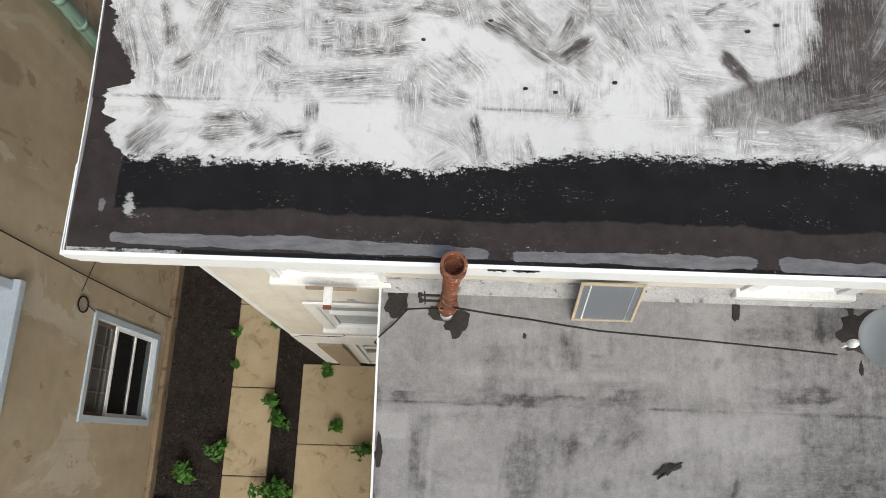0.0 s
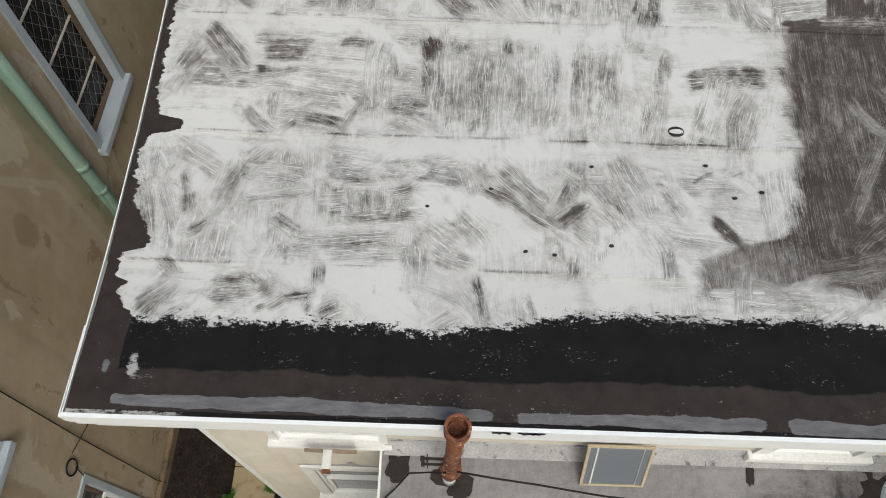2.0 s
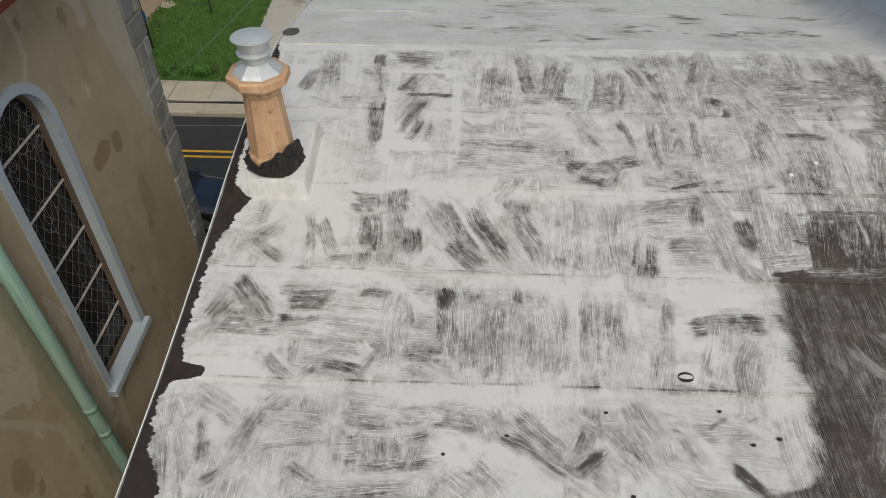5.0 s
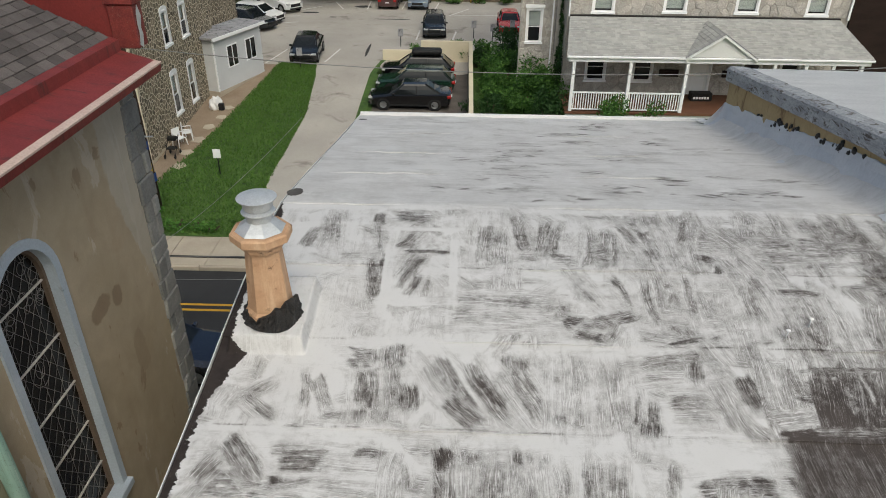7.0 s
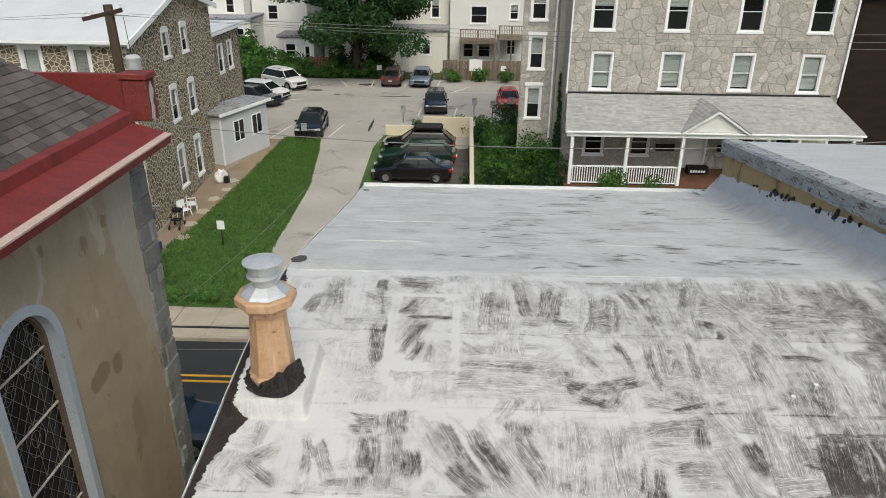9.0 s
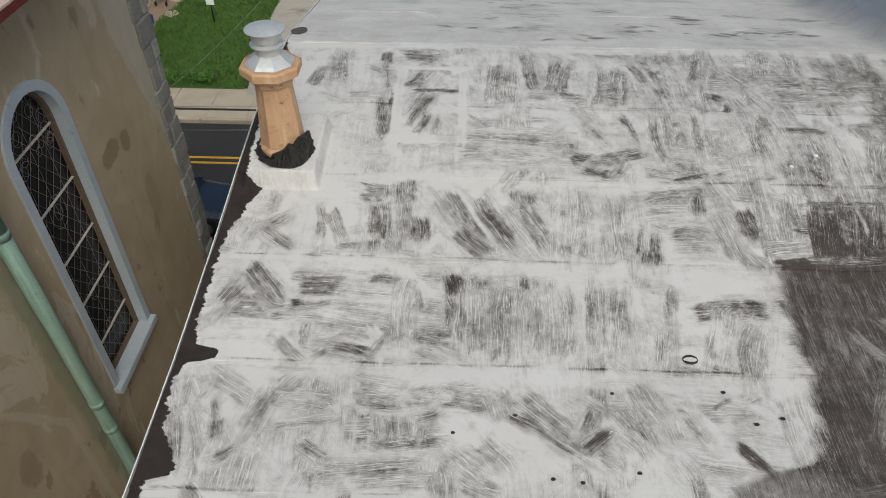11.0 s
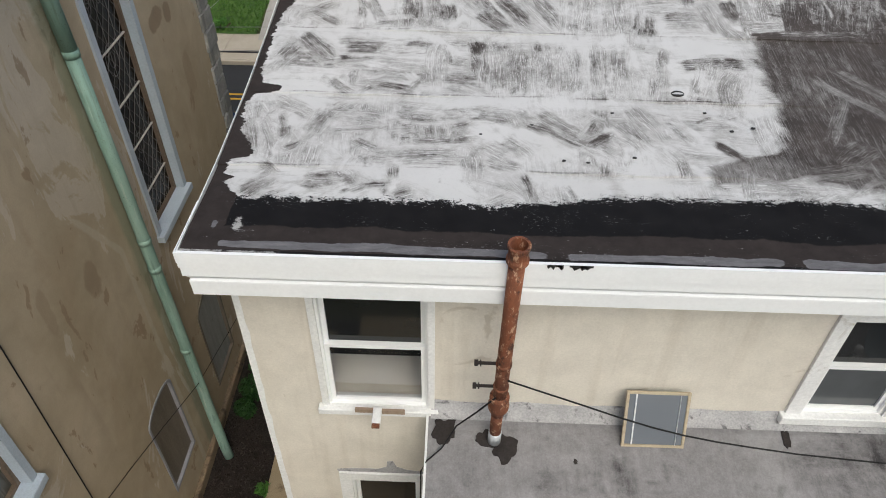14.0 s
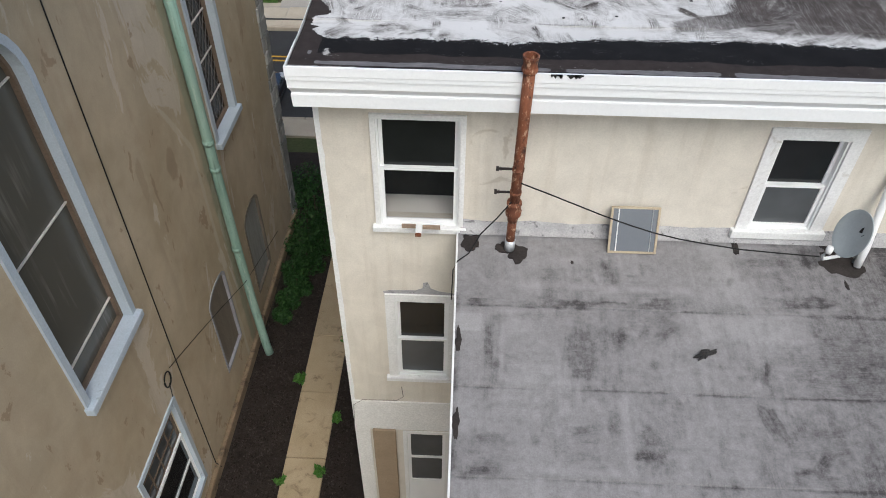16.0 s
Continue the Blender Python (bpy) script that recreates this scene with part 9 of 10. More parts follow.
    if rails:
        for s in (-1, 1):
            pipe("roof_rail", [(X(g1 + 0.03), s * wt * 0.92, zt + 0.03), (X(g1 + 0.08), s * wt * 0.92, zt + 0.07), (X(g2 - 0.05), s * wt * 0.92, zt + 0.07), (X(g2), s * wt * 0.92, zt + 0.03)], 0.018, M_BLACKPLASTIC, c, sides=6)
    if box_on_top:
        bm = bmesh.new()
        box(bm, X(g2 - 0.02), X(g1 + 0.03), -0.45, 0.40, zt + 0.08, zt + 0.42, 0.12)
        part("roof_box", bm, M_BLACKPLASTIC, c, "black roof box")
    c.rotation_euler = (0, 0, radians(heading))
    return c


P_BLACK, P_GREEN, P_NAVY = car_paint("black_car_paint", (0.004, 0.004, 0.005), 0.12, 0.0), car_paint("dark_green_car_paint", (0.010, 0.030, 0.018), 0.14, 0.0), car_paint("navy_car_paint", (0.012, 0.018, 0.036), 0.14, 0.0)
P_WHITE, P_RED, P_MAROON = car_paint("white_car_paint", (0.62, 0.62, 0.62), 0.3, 0.0), car_paint("red_car_paint", (0.42, 0.010, 0.016), 0.18, 0.0), car_paint("dull_maroon_car_paint", (0.085, 0.045, 0.045))
P_STEEL, P_DARK = car_paint("steel_blue_car_paint", (0.16, 0.21, 0.28)), car_paint("dark_grey_car_paint", (0.009, 0.011, 0.015), 0.12, 0.0)
gz = ground_z
for lab, kind, L, W, H, paint, x, y, head, kw in (
    ("black sedan parked on the gravel pad", "sedan", 4.65, 1.82, 1.42, P_BLACK, -3.12, 38.35, 180, {}),
    ("dark green estate car with roof rails", "suv", 4.72, 1.82, 1.46, P_GREEN, -2.97, 41.05, 180, {"rails": True}),
    ("black estate car with black roof box", "suv", 4.6, 1.80, 1.42, P_BLACK, -3.0, 43.9, 180, {"box_on_top": True}),
    ("black sedan parked at the lot's edge", "sedan", 4.8, 1.85, 1.45, P_BLACK, -10.62, 46.75, -86, {}),
    ("dark grey hatchback facing the pad", "hatch", 4.3, 1.74, 1.50, P_DARK, -2.40, 53.95, -88, {}),
    ("red sedan parked near stone bay", "sedan", 4.5, 1.74, 1.38, P_RED, 3.30, 55.6, -90, {}),
    ("dull maroon sedan with its tail towards the lot", "sedan", 4.6, 1.76, 1.42, P_MAROON, -6.72, 64.3, 88, {}),
    ("steel blue sedan parked by the fence", "sedan", 4.6, 1.78, 1.42, P_STEEL, -4.13, 64.3, -92, {}),
    ("white sport utility car parked by hedge", "suv", 4.7, 1.88, 1.68, P_WHITE, -16.1, 61.6, -38, {"rails": True}),
    ("white hatchback parked in a bay", "hatch", 4.5, 1.78, 1.45, P_WHITE, -16.7, 57.0, -22, {}),
    ("dark sedan half hidden by the shed", "sedan", 4.6, 1.8, 1.42, P_DARK, -16.8, 54.9, -25, {}),
):
    car(lab, kind, L, W, H, paint, (x, y, gz(x, y) + 0.02), head, **kw)
car("navy sedan parked along the near kerb", "sedan", 4.7, 1.82, 1.44, P_NAVY, (-9.35, 16.55, -1.45), 0)


rng = random.Random(77)
for k in range(11):
    x, y = -13.75 + 0.11 * k + rng.uniform(-0.2, 0.2), 30.5 + 1.35 * k + rng.uniform(-0.3, 0.3)
    w, d = rng.uniform(0.3, 0.5), rng.uniform(0.25, 0.4)
    tagged(smear("flagstone", x, y, 2 * w, 2 * d, lambda y: ground_z(0, y) + 0.016, M_CONC_GREY, seed=90 + k, n=5, thick=0.02, spikes=0.1), "pale flat stone set in the brown path", "flagstone", "flagstones")


# ---- trees, hedges and bushes ----
def tree(label, x, y, h, spread, seed, n_leaf, leaf, mat):
    z = gz(x, y)
    t = thing("tree", label, "tree", at=(x, y, z - 0.05))
    rr = random.Random(seed)
    bm = bmesh.new()
    tube(bm, [(0, 0, 0), (0.1, 0.05, h * 0.18), (0.0, 0.1, h * 0.4), (0.1, 0.0, h * 0.7)], 0.3, 10, True, [0.42, 0.32, 0.22, 0.08])
    blobs = []
    for k in range(19):
        a, f = 2.4 * k, 0.18 + 0.46 * rr.random()
        tip = (spread * (0.45 + 0.5 * rr.random()) * math.cos(a), spread * (0.45 + 0.5 * rr.random()) * math.sin(a), h * (f + 0.05 + 0.26 * rr.random()))
        tube(bm, [(0, 0.05, h * f * 0.8), (tip[0] * 0.45, tip[1] * 0.45, h * f + 0.4 * (tip[2] - h * f)), tip], 0.1, 7, True, [0.14, 0.08, 0.03])
        blobs.append((*tip, spread * (0.30 + 0.16 * rr.random()), spread * (0.30 + 0.16 * rr.random()), h * (0.09 + 0.07 * rr.random())))
        for j in range(2):
            blobs.append((tip[0] * 0.6 + rr.gauss(0, 0.6), tip[1] * 0.6 + rr.gauss(0, 0.6), tip[2] + rr.gauss(0.3, 0.7), spread * 0.28, spread * 0.28, h * 0.09))
    blobs += [(0, 0, h * 0.75, spread * 0.55, spread * 0.55, h * 0.2)]
    part("trunk", bm, M_BARK, t)
    leaves("crown", blobs, n_leaf, leaf, mat, t, seed, True)
    return t


def bush(label, x, y, r, h, seed, n, leaf=0.10, mat=None, group="yard bushes"):
    b = thing("bush", label, "bush", group, at=(x, y, gz(x, y)))
    rr = random.Random(seed)
    blobs = [(rr.gauss(0, r * 0.45), rr.gauss(0, r * 0.45), h * (0.25 + 0.55 * rr.random()), r * (0.35 + 0.3 * rr.random()), r * (0.35 + 0.3 * rr.random()), h * (0.2 + 0.15 * rr.random())) for k in range(8)] + [(0, 0, h * 0.3, r * 0.8, r * 0.8, h * 0.3)]
    bm = bmesh.new()
    for k in range(3):
        tube(bm, [(0, 0, -0.1), (rr.gauss(0, 0.2), rr.gauss(0, 0.2), h * 0.6)], 0.03, 5)
    part("stem", bm, M_BARK, b)
    leaves("leaf_mass", blobs, n, leaf, mat or M_LEAF, b, seed, True)
    return b


tree("big dark-leaved maple behind the parking lot", -10.6, 67.5, 13.0, 6.3, 3, 46000, 0.19, M_LEAF_DARK)
tree("leafy tree beside the back houses", -21.0, 66.5, 3.4, 1.9, 5, 2600, 0.20, M_LEAF)
k = 0
for x, y, r, h in ((1.4, 37.0, 0.9, 1.2), (2.3, 38.3, 1.1, 1.5), (3.6, 37.2, 1.2, 1.8), (4.5, 36.0, 0.9, 1.5), (1.3, 40.5, 0.8, 1.3), (2.6, 41.5, 1.4, 2.3), (3.9, 40.2, 1.2, 2.6), (4.4, 43.5, 1.3, 2.4), (1.6, 43.5, 0.9, 1.4), (3.0, 45.5, 1.5, 2.4), (1.2, 47.0, 0.9, 1.3), (-0.4, 47.6, 0.7, 1.1), (-1.8, 47.4, 0.6, 1.0), (-3.2, 47.2, 0.8, 0.9), (4.6, 33.0, 0.7, 1.0), (2.0, 34.6, 1.0, 1.0), (3.4, 33.5, 1.0, 1.1), (1.0, 35.0, 0.6, 0.9), (0.8, 45.0, 0.6, 1.2)):
    bush("overgrown green bush in the side yard", x, y, r, h, 200 + k, int(900 + 600 * r * h), 0.085, M_LEAF_DARK if k % 3 == 0 else M_LEAF)
    k += 1
bush("dark bush at the corner of porch", 4.2, 34.6, 0.9, 2.5, 262, 2200, 0.085, M_LEAF_DARK)
bush("green shrub in front of the porch railing", 7.15, 33.0, 1.0, 2.75, 260, 2300, 0.085)
bush("green shrub in front of the porch railing", 8.35, 32.9, 0.9, 2.85, 261, 2300, 0.085)
for k in range(17):
    x = -22.5 + 0.85 * k
    bush("bright green hedge along the lot", x, 66.9 + 0.5 * math.sin(k), 0.9, 1.5 + 0.35 * math.sin(1.7 * k) + (0.9 if k < 4 else 0), 300 + k, 420, 0.14, None, "lot hedge")
for k, (x, y) in enumerate(((-19.5, 63.5), (-20.5, 60.5), (-20.0, 65.0), (-1.6, 67.6), (1.2, 65.6), (3.6, 65.5), (-1.2, 65.4))):
    bush("leafy bush at the edge of parking lot", x, y, 0.9, 1.2 if x > -10 else 2.2, 340 + k, 500, 0.13, None, "lot edge bushes")
# the dark shrubs right of x = -14 are added to darken the shade below the maple
for k, (x, y, r, h) in enumerate(((-12.5, 69.2, 1.1, 3.0), (-10.8, 69.6, 1.2, 3.4), (-9.2, 69.4, 1.1, 2.8), (-8.0, 69.2, 0.9, 2.4), (-18.8, 68.6, 1.6, 2.6), (-17.0, 68.9, 1.3, 2.6), (-21.0, 67.8, 1.7, 2.9))):
    bush("dark shrub added for the deep shade under the maple" if x > -14 else "tall green shrub behind the hedge", x, y, r, h, 360 + k, 1300, 0.13, M_LEAF_DARK if x > -14 else M_LEAF, "shaded shrubs")
for k, (x, y, r, h) in enumerate(((3.3, 38.0, 1.2, 2.9), (4.3, 37.4, 1.0, 2.7), (2.2, 39.5, 1.1, 2.4))):
    bush("dense green shrub against the stone bay", x, y, r, h, 390 + k, 2600, 0.085, M_LEAF, "bay shrubs")
# ivy on the grey house corner
iv = leaves("ivy", [(4.95, 38.4, 1.5, 0.15, 0.5, 1.8), (5.0, 38.0, 3.4, 0.10, 0.4, 1.6), (4.95, 37.3, 2.0, 0.12, 0.2, 1.6), (4.98, 38.6, 5.0, 0.08, 0.3, 1.0)], 1500, 0.09, M_LEAF_DARK, None, 7, True)
tagged(iv, "dark ivy climbing the corner of stone house", "ivy", "", "stuff")
# lawn blades
rng = np.random.default_rng(5)
n = 26000
ys = rng.uniform(24.5, 45, n)
L = np.interp(ys, (24.4, 29.2, 32, 37, 42.6, 45.2), (-13.6, -14.1, -13.4, -12.8, -12.2, -12.0)) - 0.1
R = np.interp(ys, (24.4, 29.2, 37, 45.2), (-8.9, -9.1, -8.85, -9.8)) + 0.1
xs = L + (R - L) * rng.random(n)
zs = -1.32 + np.clip((ys - 24) * 0.075, 0, 1.5) + 0.02
a, hgt, wid = rng.uniform(0, 6.28, n), rng.uniform(0.05, 0.14, n), rng.uniform(0.012, 0.035, n)
V = np.empty((n, 3, 3))
V[:, 0] = np.stack([xs - wid * np.cos(a), ys - wid * np.sin(a), zs], -1)
V[:, 1] = np.stack([xs + wid * np.cos(a), ys + wid * np.sin(a), zs], -1)
V[:, 2] = np.stack([xs + rng.normal(0, 0.05, n), ys + rng.normal(0, 0.05, n), zs + hgt], -1)
tagged(raw("grass_blades", V.reshape(-1, 3).tolist(), np.arange(3 * n).reshape(-1, 3).tolist(), M_BLADE), "short green lawn grass", "grass", "", "stuff")
for k, (x, y, r) in enumerate(((-12.9, 25.2, 0.5), (-11.9, 25.0, 0.6), (-11.0, 24.9, 0.4), (-13.3, 26.3, 0.5), (-10.4, 24.8, 0.3))):
    bush("tall weeds at the lawn's street edge", x, y, r, 0.45, 380 + k, 260, 0.07, M_LEAF_WEED, "lawn weeds")


# ---- houses behind the parking lot ----
def plain_house(label, x0, x1, y, ztop, mat, wins, roof_mat=None, trim=None):
    h = thing("house", label, "house", "back houses")
    fm = REAR(y)
    bm = bmesh.new()
    slab_with_holes(bm, rect(x0, x1, -0.5, ztop), [rect(*w) for w in wins], fm, 0.3)
    part("wall", bm, mat, h)
    block("side_wall", (x0, x0 + 0.3, y + 0.31, y + 9, -0.5, ztop), mat, h)
    block("side_wall", (x1 - 0.3, x1, y + 0.31, y + 9, -0.5, ztop), mat, h)
    block("roof", (x0 - 0.2, x1 + 0.2, y - 0.25, y + 9, ztop, ztop + 0.25), roof_mat or M_GREYROOF, h, "", 0.03)
    for w in wins:
        far_window("white framed window of back house", fm, *w, "back house windows", M_BLIND_GREEN if (int(w[0] * 7) % 2) else None, 0.4, 0.09, tmat=trim)
    return h


plain_house("white rendered back house with grey roof", -30.5, -22.2, 72, 9.5, M_RENDER_WHITE, [(-28.6, -27.8, 6.4, 7.6), (-26.0, -25.2, 6.4, 7.6), (-24.0, -23.2, 5.4, 6.9), (-24.2, -23.4, 3.0, 4.2)])
plain_house("white rendered back house", -22.0, -16.4, 74, 11.5, M_RENDER_WHITE, [(-20.6, -19.8, 7.8, 9.0), (-20.4, -19.4, 4.6, 6.0), (-18.6, -17.9, 7.8, 9.0), (-18.9, -18.1, 1.8, 3.0)])
plain_house("white lean-to with grey roof", -18.6, -15.2, 70.5, 3.3, M_SIDING, [(-18.0, -17.0, 1.4, 2.7), (-16.1, -15.6, 1.0, 2.5)], M_SHEDROOF)
plain_house("small white house in front of terrace", -27.0, -21.0, 69.5, 5.0, M_RENDER_WHITE, [(-22.4, -21.7, 3.0, 4.2)], M_SHEDROOF)
plain_house("beige rendered back house", -14.8, -1.9, 74, 12, M_RENDER_BEIGE, [(-3.7, -2.9, 5.0, 6.9), (-6.2, -5.4, 8.2, 9.8), (-9.4, -8.6, 2.2, 3.8), (-12, -11.2, 5.0, 6.6)])
bx_ = plain_house("pale rear extension with door", -7.3, -2.0, 70.3, 4.1, M_RENDER_BEIGE, [(-4.45, -3.65, 1.9, 3.3)], M_SHEDROOF)
block("door", (-6.55, -5.75, 70.24, 70.29, 0.2, 2.55), M_SIDING_GREY, bx_, "pale grey back door", 0.01)
plain_house("white sided back house with wooden decks", -1.8, 6.5, 73, 12.5, M_SIDING, [(0.3, 1.9, 4.6, 6.2), (-0.3, 1.2, 8.2, 9.4), (-0.4, 0.6, 1.3, 2.9), (1.1, 2.3, 1.3, 2.9), (4.0, 4.8, 1.6, 3.2), (4.2, 5.0, 5.0, 6.4)])
for x0, x1, z in ((-0.8, 2.8, 3.2), (3.0, 5.6, 3.6)):
    dk = thing("wooden_deck", "weathered wooden deck with railing", "deck", "wooden decks")
    block("platform", (x0, x1, 70.6, 72.95, z - 0.3, z), M_DECKWOOD, dk, "", 0.01)
    for x in (x0 + 0.1, (x0 + x1) / 2, x1 - 0.1):
        block("post", (x - 0.07, x + 0.07, 70.62, 70.76, 0.1, z + 1.05), M_DECKWOOD, dk)
    block("handrail", (x0, x1, 70.6, 70.7, z + 1.0, z + 1.08), M_DECKWOOD, dk)
    n = int((x1 - x0) / 0.16)
    for k in range(n):
        x = x0 + (x1 - x0) * (k + 0.5) / n
        block("baluster", (x - 0.025, x + 0.025, 70.63, 70.67, z, z + 1.0), M_DECKWOOD, dk)
for lab, x0, x1, y, h, mat in (("weathered grey-brown board fence", -2.3, 5.2, 66.7, 1.75, M_DECKWOOD), ("red-brown board fence under the tree", -15.8, -12.6, 68.6, 1.6, M_REDWOOD)):
    fe = thing("fence", lab, "fence")
    n = int((x1 - x0) / 0.15)
    for k in range(n):
        x = x0 + (x1 - x0) * k / n
        block("board", (x, x + 0.138, y, y + 0.025, 0.1, 0.18 + h + 0.10 * noise.noise((x * 3, 0, 0))), mat, fe)
    for z in (0.6, 1.4):
        block("rail", (x0, x1, y + 0.026, y + 0.07, z, z + 0.09), mat, fe)


# ---- street furniture and oddments ----
def post_sign(label, x, y, h, w, hh, face_mat, post_mat, turn=0.0):
    s = thing("sign", label, "sign", "post signs", at=(x, y, gz(x, y)))
    pipe("post", [(0, 0, -0.1), (0, 0, h)], 0.03, post_mat, s, sides=6)
    block("panel", (-w / 2, w / 2, -0.05, -0.032, h - hh, h + 0.02), face_mat, s, "", 0.01)
    s.rotation_euler = (0, 0, radians(turn))
    return s


post_sign("white blank yard sign on a dark post", -11.47, 29.7, 1.25, 0.36, 0.42, M_WHITE, M_BLACKPLASTIC)
for x, y in ((-4.6, 49.6), (0.55, 52.5), (3.4, 53.0), (1.9, 51.5), (-10.55, 44.0)):
    post_sign("small grey parking sign on thin post", x, y, 1.25, 0.36, 0.5, M_SHEDROOF, M_BLACKPLASTIC, 4)
for x, y, w in ((-13.0, 67.4, 0.5), (-8.2, 66.0, 0.45), (0.8, 66.55, 1.2), (3.4, 66.55, 0.5)):
    post_sign("white notice board with illegible lines", x, y, 1.9 if w > 1 else 1.3, w, w * 0.9, M_WHITE, M_DECKWOOD)
bl = thing("bollard", "yellow bollard in front of the fence", "bollard", at=(0.4, 65.9, 0.18))
pipe("post", [(0, 0, -0.05), (0, 0, 1.0)], 0.06, M_YELLOW, bl, sides=10)
M_POLE = surface("creosoted_pole_wood", (0.045, 0.030, 0.022), (0.085, 0.060, 0.045), 3, 30, 0.9, 0.6, 0.01, stretch=(4, 4, 0.3), grain=0.4)
pole = thing("utility_pole", "brown wooden utility pole with grey transformer", "utility pole", at=(-13.25, 26.4, -1.25))
pipe("shaft", [(0.05, 0, -0.2), (-0.03, 0, 6), (-0.11, 0, 11.4)], 0.16, M_POLE, pole, sides=12, radii=[0.23, 0.20, 0.165])
bm = bmesh.new()
box(bm, -1.06, 0.50, -0.17, -0.05, -0.075, 0.075, 0.01)
bmesh.ops.transform(bm, matrix=Matrix.Translation((-0.04, 0, 11.12)) @ Matrix.Rotation(radians(-13), 4, "Y"), verts=bm.verts)
part("crossarm", bm, M_POLE, pole)
for x in (-1.0, -0.68, 0.42):
    bm = bmesh.new()
    lathe(bm, ((0.03, 11.05), (0.06, 11.1), (0.035, 11.14), (0.06, 11.19), (0.03, 11.24)), (x, -0.11, 0.23 * x + 0.15), 10)
    part("insulator", bm, M_VINYL, pole)
bm = bmesh.new()
lathe(bm, ((0.20, 8.70), (0.27, 8.75), (0.27, 9.48), (0.29, 9.50), (0.29, 9.56), (0.2, 9.64), (0.05, 9.66)), (0.58, -0.2, 0), 20)
part("transformer", bm, M_GALV, pole, "grey transformer can", smooth=False)
bm = bmesh.new()
tube(bm, [(0.45, -0.1, 11.0), (0.5, -0.15, 10.4), (0.55, -0.2, 9.66)], 0.012, 5)
part("jumper", bm, M_CABLE, pole)
wire_mat = surface("grey_wire", (0.20, 0.20, 0.205), (0.30, 0.30, 0.30), 3, 40, 0.6)
for a, b, drop, r in (((-13.3, 26.3, 5.88), (30, 26.0, 7.33), 1.4, 0.018), ((-14.3, 26.3, 9.85), (30, 26, 9.6), 0.5, 0.008), ((-13.7, 26.3, 9.85), (30, 26.5, 9.3), 0.6, 0.008), ((-12.6, 26.3, 9.85), (30, 27, 9.9), 0.5, 0.008),
                      ((-14.3, 26.3, 9.85), (-45, 25.5, 9.6), 0.5, 0.008), ((-12.6, 26.3, 9.8), (-45, 26.5, 10.0), 0.5, 0.008), ((-40, 15.0, 3.4), (-4.6, 15.6, 3.2), 0.25, 0.008), ((-40, 15.2, 2.8), (-4.6, 15.4, 2.6), 0.3, 0.008), ((-13.2, 26.2, 5.2), (-7.2, 14.0, -0.5), 0.5, 0.008),
                      ((-12.2, 22.6, -1.1), (-6.0, 24.0, 4.0), 0.3, 0.010)):
    tagged(pipe("overhead_wire", sag(a, b, drop), r, wire_mat, sides=5), "thin overhead wire sagging across the street", "wire", "overhead wires")
# flag by the church front
fl = thing("flag", "small striped flag hanging at the church corner", "flag", at=(-5.62, 10.75, 7.55))
pipe("pole", [(0.0, -0.3, 0.95), (0.02, 0.15, 0.75), (0.04, 0.5, 0.62)], 0.015, M_VINYL, fl, sides=6)
for k, col in enumerate(((0.04, 0.10, 0.35), (0.04, 0.30, 0.08), (0.55, 0.05, 0.03), (0.65, 0.45, 0.03), (0.05, 0.12, 0.40))):
    m_ = surface("flag_cloth", col, [v * 1.2 for v in col], 3, 40, 0.8)
    bm = bmesh.new()
    q = [bm.verts.new((0.05 * math.sin(3 * t + k), 0.0 + 0.34 * t + 0.02, 0.60 - 0.16 * (k + e) + 0.05 * t)) for e in (0, 1) for t in (0, 0.33, 0.66, 1)]
    for i in range(3):
        bm.faces.new((q[i], q[i + 1], q[i + 5], q[i + 4]))
    bmesh.ops.solidify(bm, geom=bm.faces[:], thickness=0.004)
    part("stripe", bm, m_, fl)


def plastic_chair(x, y, turn, up=0.0):
    c = thing("garden_chair", "white plastic garden chair beside the stone house", "chair", "garden chairs", at=(x, y, gz(x, y) + up))
    block("seat", (-0.24, 0.24, -0.24, 0.24, 0.40, 0.44), M_VINYL, c, "", 0.02)
    block("backrest", (-0.24, 0.24, 0.20, 0.24, 0.46, 0.90), M_VINYL, c, "", 0.015)
    for sx in (-1, 1):
        for sy in (-1, 1):
            pipe("leg", [(sx * 0.27, sy * 0.25, 0), (sx * 0.22, sy * 0.21, 0.41)], 0.025, M_VINYL, c, sides=6)
        pipe("armrest", [(sx * 0.25, 0.22, 0.64), (sx * 0.27, -0.2, 0.64), (sx * 0.26, -0.22, 0.42)], 0.025, M_VINYL, c, sides=6)
    c.rotation_euler = (0, 0, radians(turn))
    return c


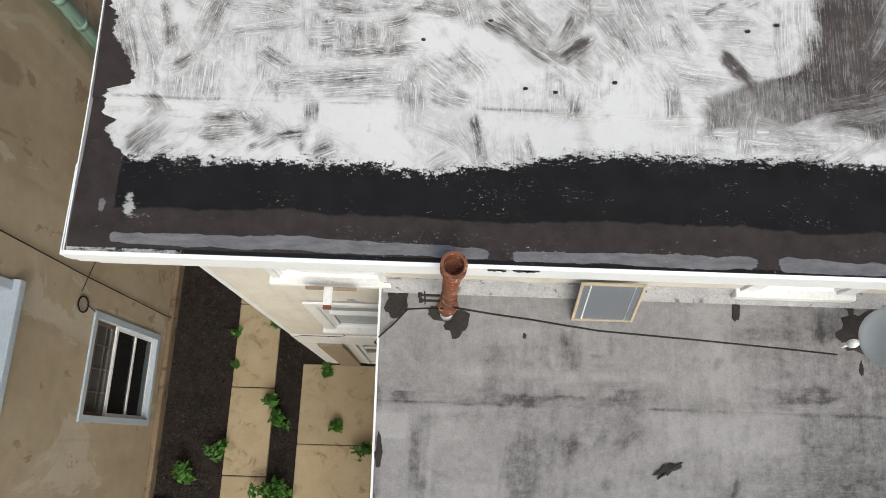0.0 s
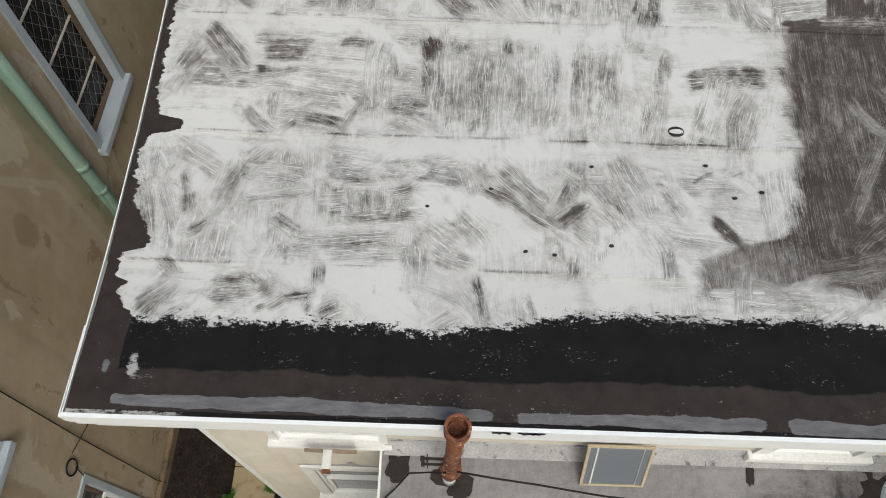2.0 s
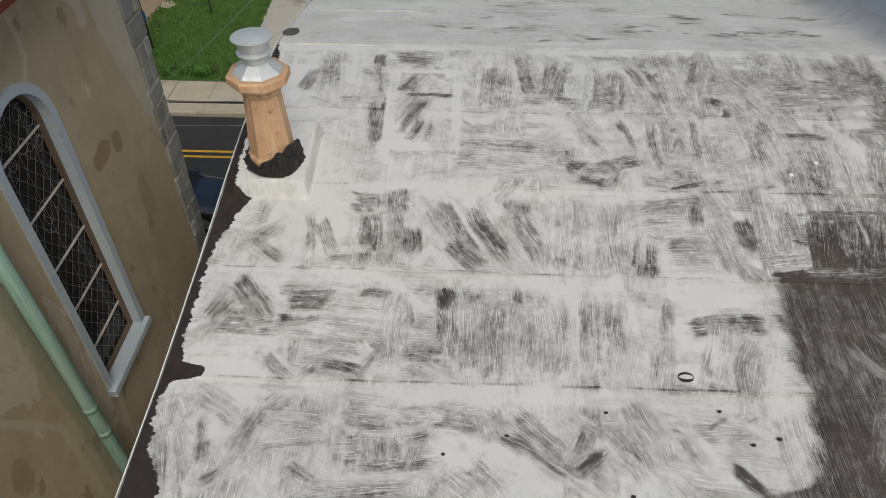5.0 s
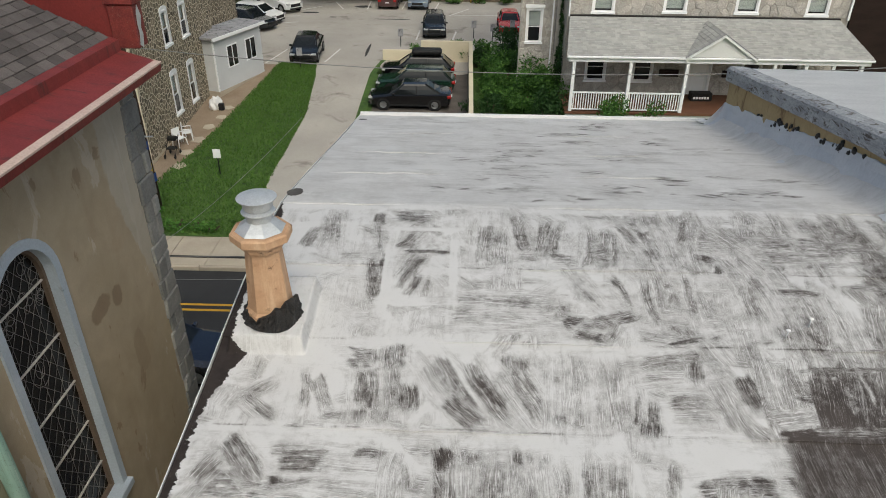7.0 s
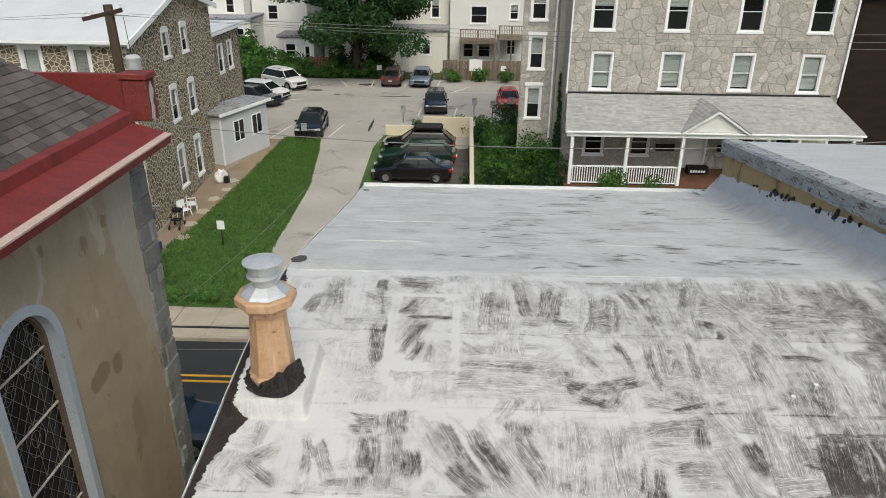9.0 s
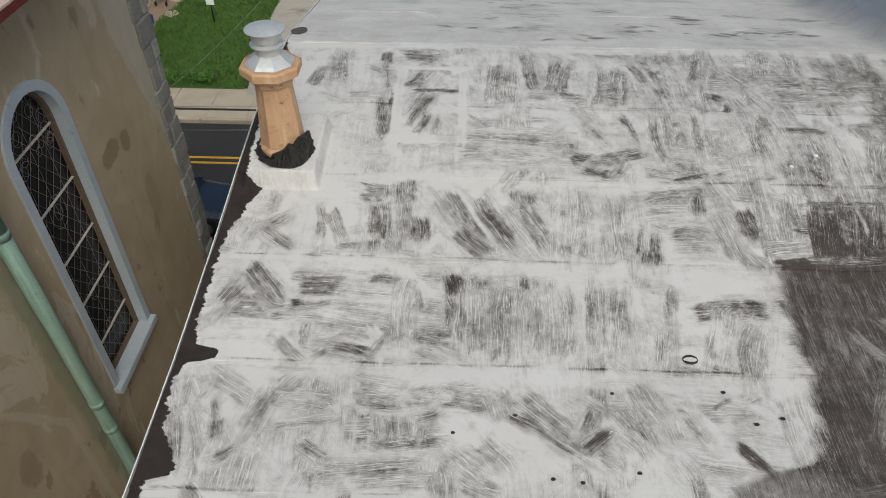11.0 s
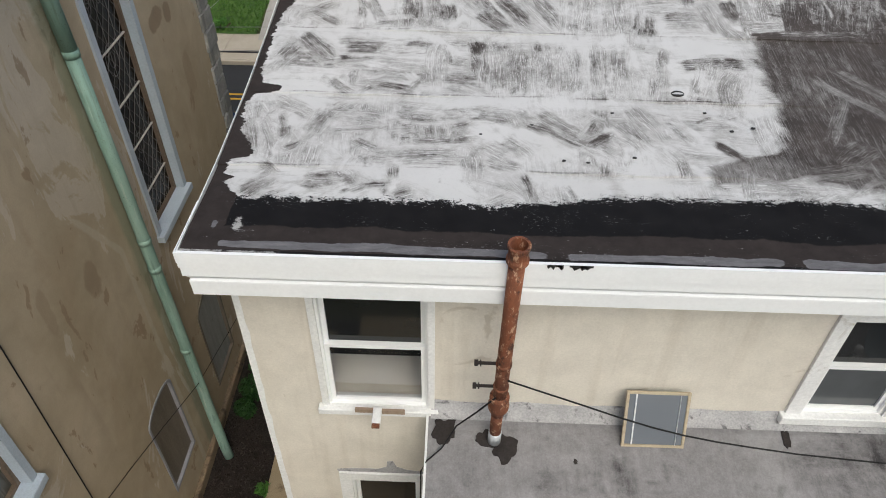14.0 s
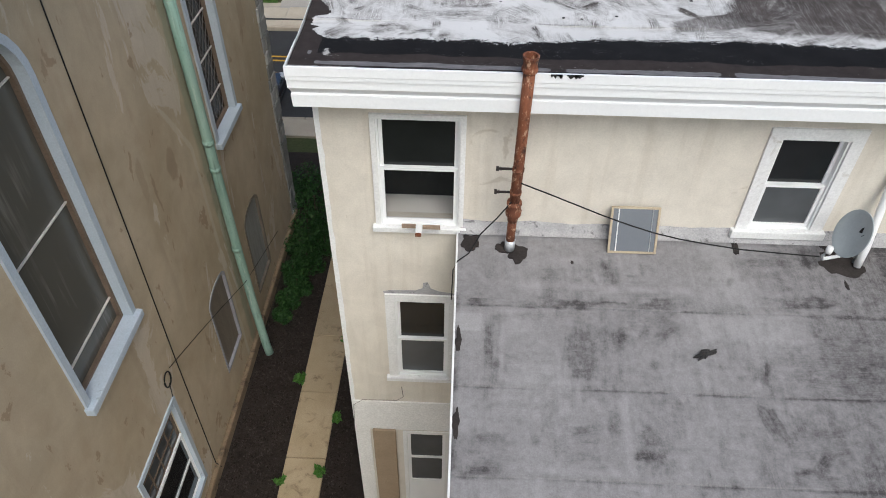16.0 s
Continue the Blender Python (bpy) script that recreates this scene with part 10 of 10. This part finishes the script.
plastic_chair(-14.35, 32.6, 60)
plastic_chair(-14.2, 33.3, 110)
st = thing("stroller", "dark folding stroller standing by the wall", "stroller", at=(-14.3, 31.4, gz(0, 31.4)))
for sx in (-0.25, 0.25):
    for sy in (-0.35, 0.35):
        bm = bmesh.new()
        lathe(bm, ((0.10, -0.02), (0.12, 0.0), (0.10, 0.02)), (sx, sy, 0.12), 12, axis=Matrix.Rotation(radians(90), 3, "Y"))
        part("wheel", bm, M_TYRE, st)
    pipe("frame", [(sx, -0.35, 0.14), (sx, 0.1, 0.55), (sx, 0.45, 1.0)], 0.018, M_BLACKPLASTIC, st, sides=6)
    pipe("strut", [(sx, 0.35, 0.14), (sx, -0.1, 0.6)], 0.018, M_BLACKPLASTIC, st, sides=6)
block("seat", (-0.22, 0.22, -0.15, 0.2, 0.40, 0.47), M_CABLE, st, "", 0.02)
block("canopy", (-0.23, 0.23, 0.1, 0.4, 0.75, 0.95), M_CABLE, st, "", 0.05)
hp = thing("covered_heap", "heap of household things under a white sheet", "heap", at=(-13.95, 37.3, gz(0, 37.3)))
hp.scale = (0.7, 0.7, 0.7)
bm = bmesh.new()
bmesh.ops.create_icosphere(bm, subdivisions=3, radius=0.5)
for v in bm.verts:
    v.co = Vector((v.co.x * 1.0, v.co.y * 1.2, max(-0.02, v.co.z * 1.3 + 0.35))) * (1 + 0.25 * noise.noise(v.co * 4))
part("sheet", bm, M_WHITE_OLD, hp)
block("bin", (0.35, 0.75, -0.5, -0.15, 0, 0.55), M_BLACKPLASTIC, hp, "dark plastic bin", 0.03)
tp = thing("blue_tarp", "blue tarpaulin hung at the alley's far end", "tarpaulin", at=(-2.55, 10.4, -1.3))
bm = bmesh.new()
q = [[bm.verts.new((-0.25 + 0.5 * i / 8 + 0.03 * math.sin(j), 0.05 * math.sin(i * 1.9 + j), 0.3 + 1.6 * j / 5)) for i in range(9)] for j in range(6)]
for a, b in zip(q, q[1:]):
    for i in range(8):
        bm.faces.new((a[i], a[i + 1], b[i + 1], b[i]))
part("sheet", bm, surface("blue_tarp", (0.02, 0.06, 0.30), (0.03, 0.09, 0.40), 3, 40, 0.5), tp)
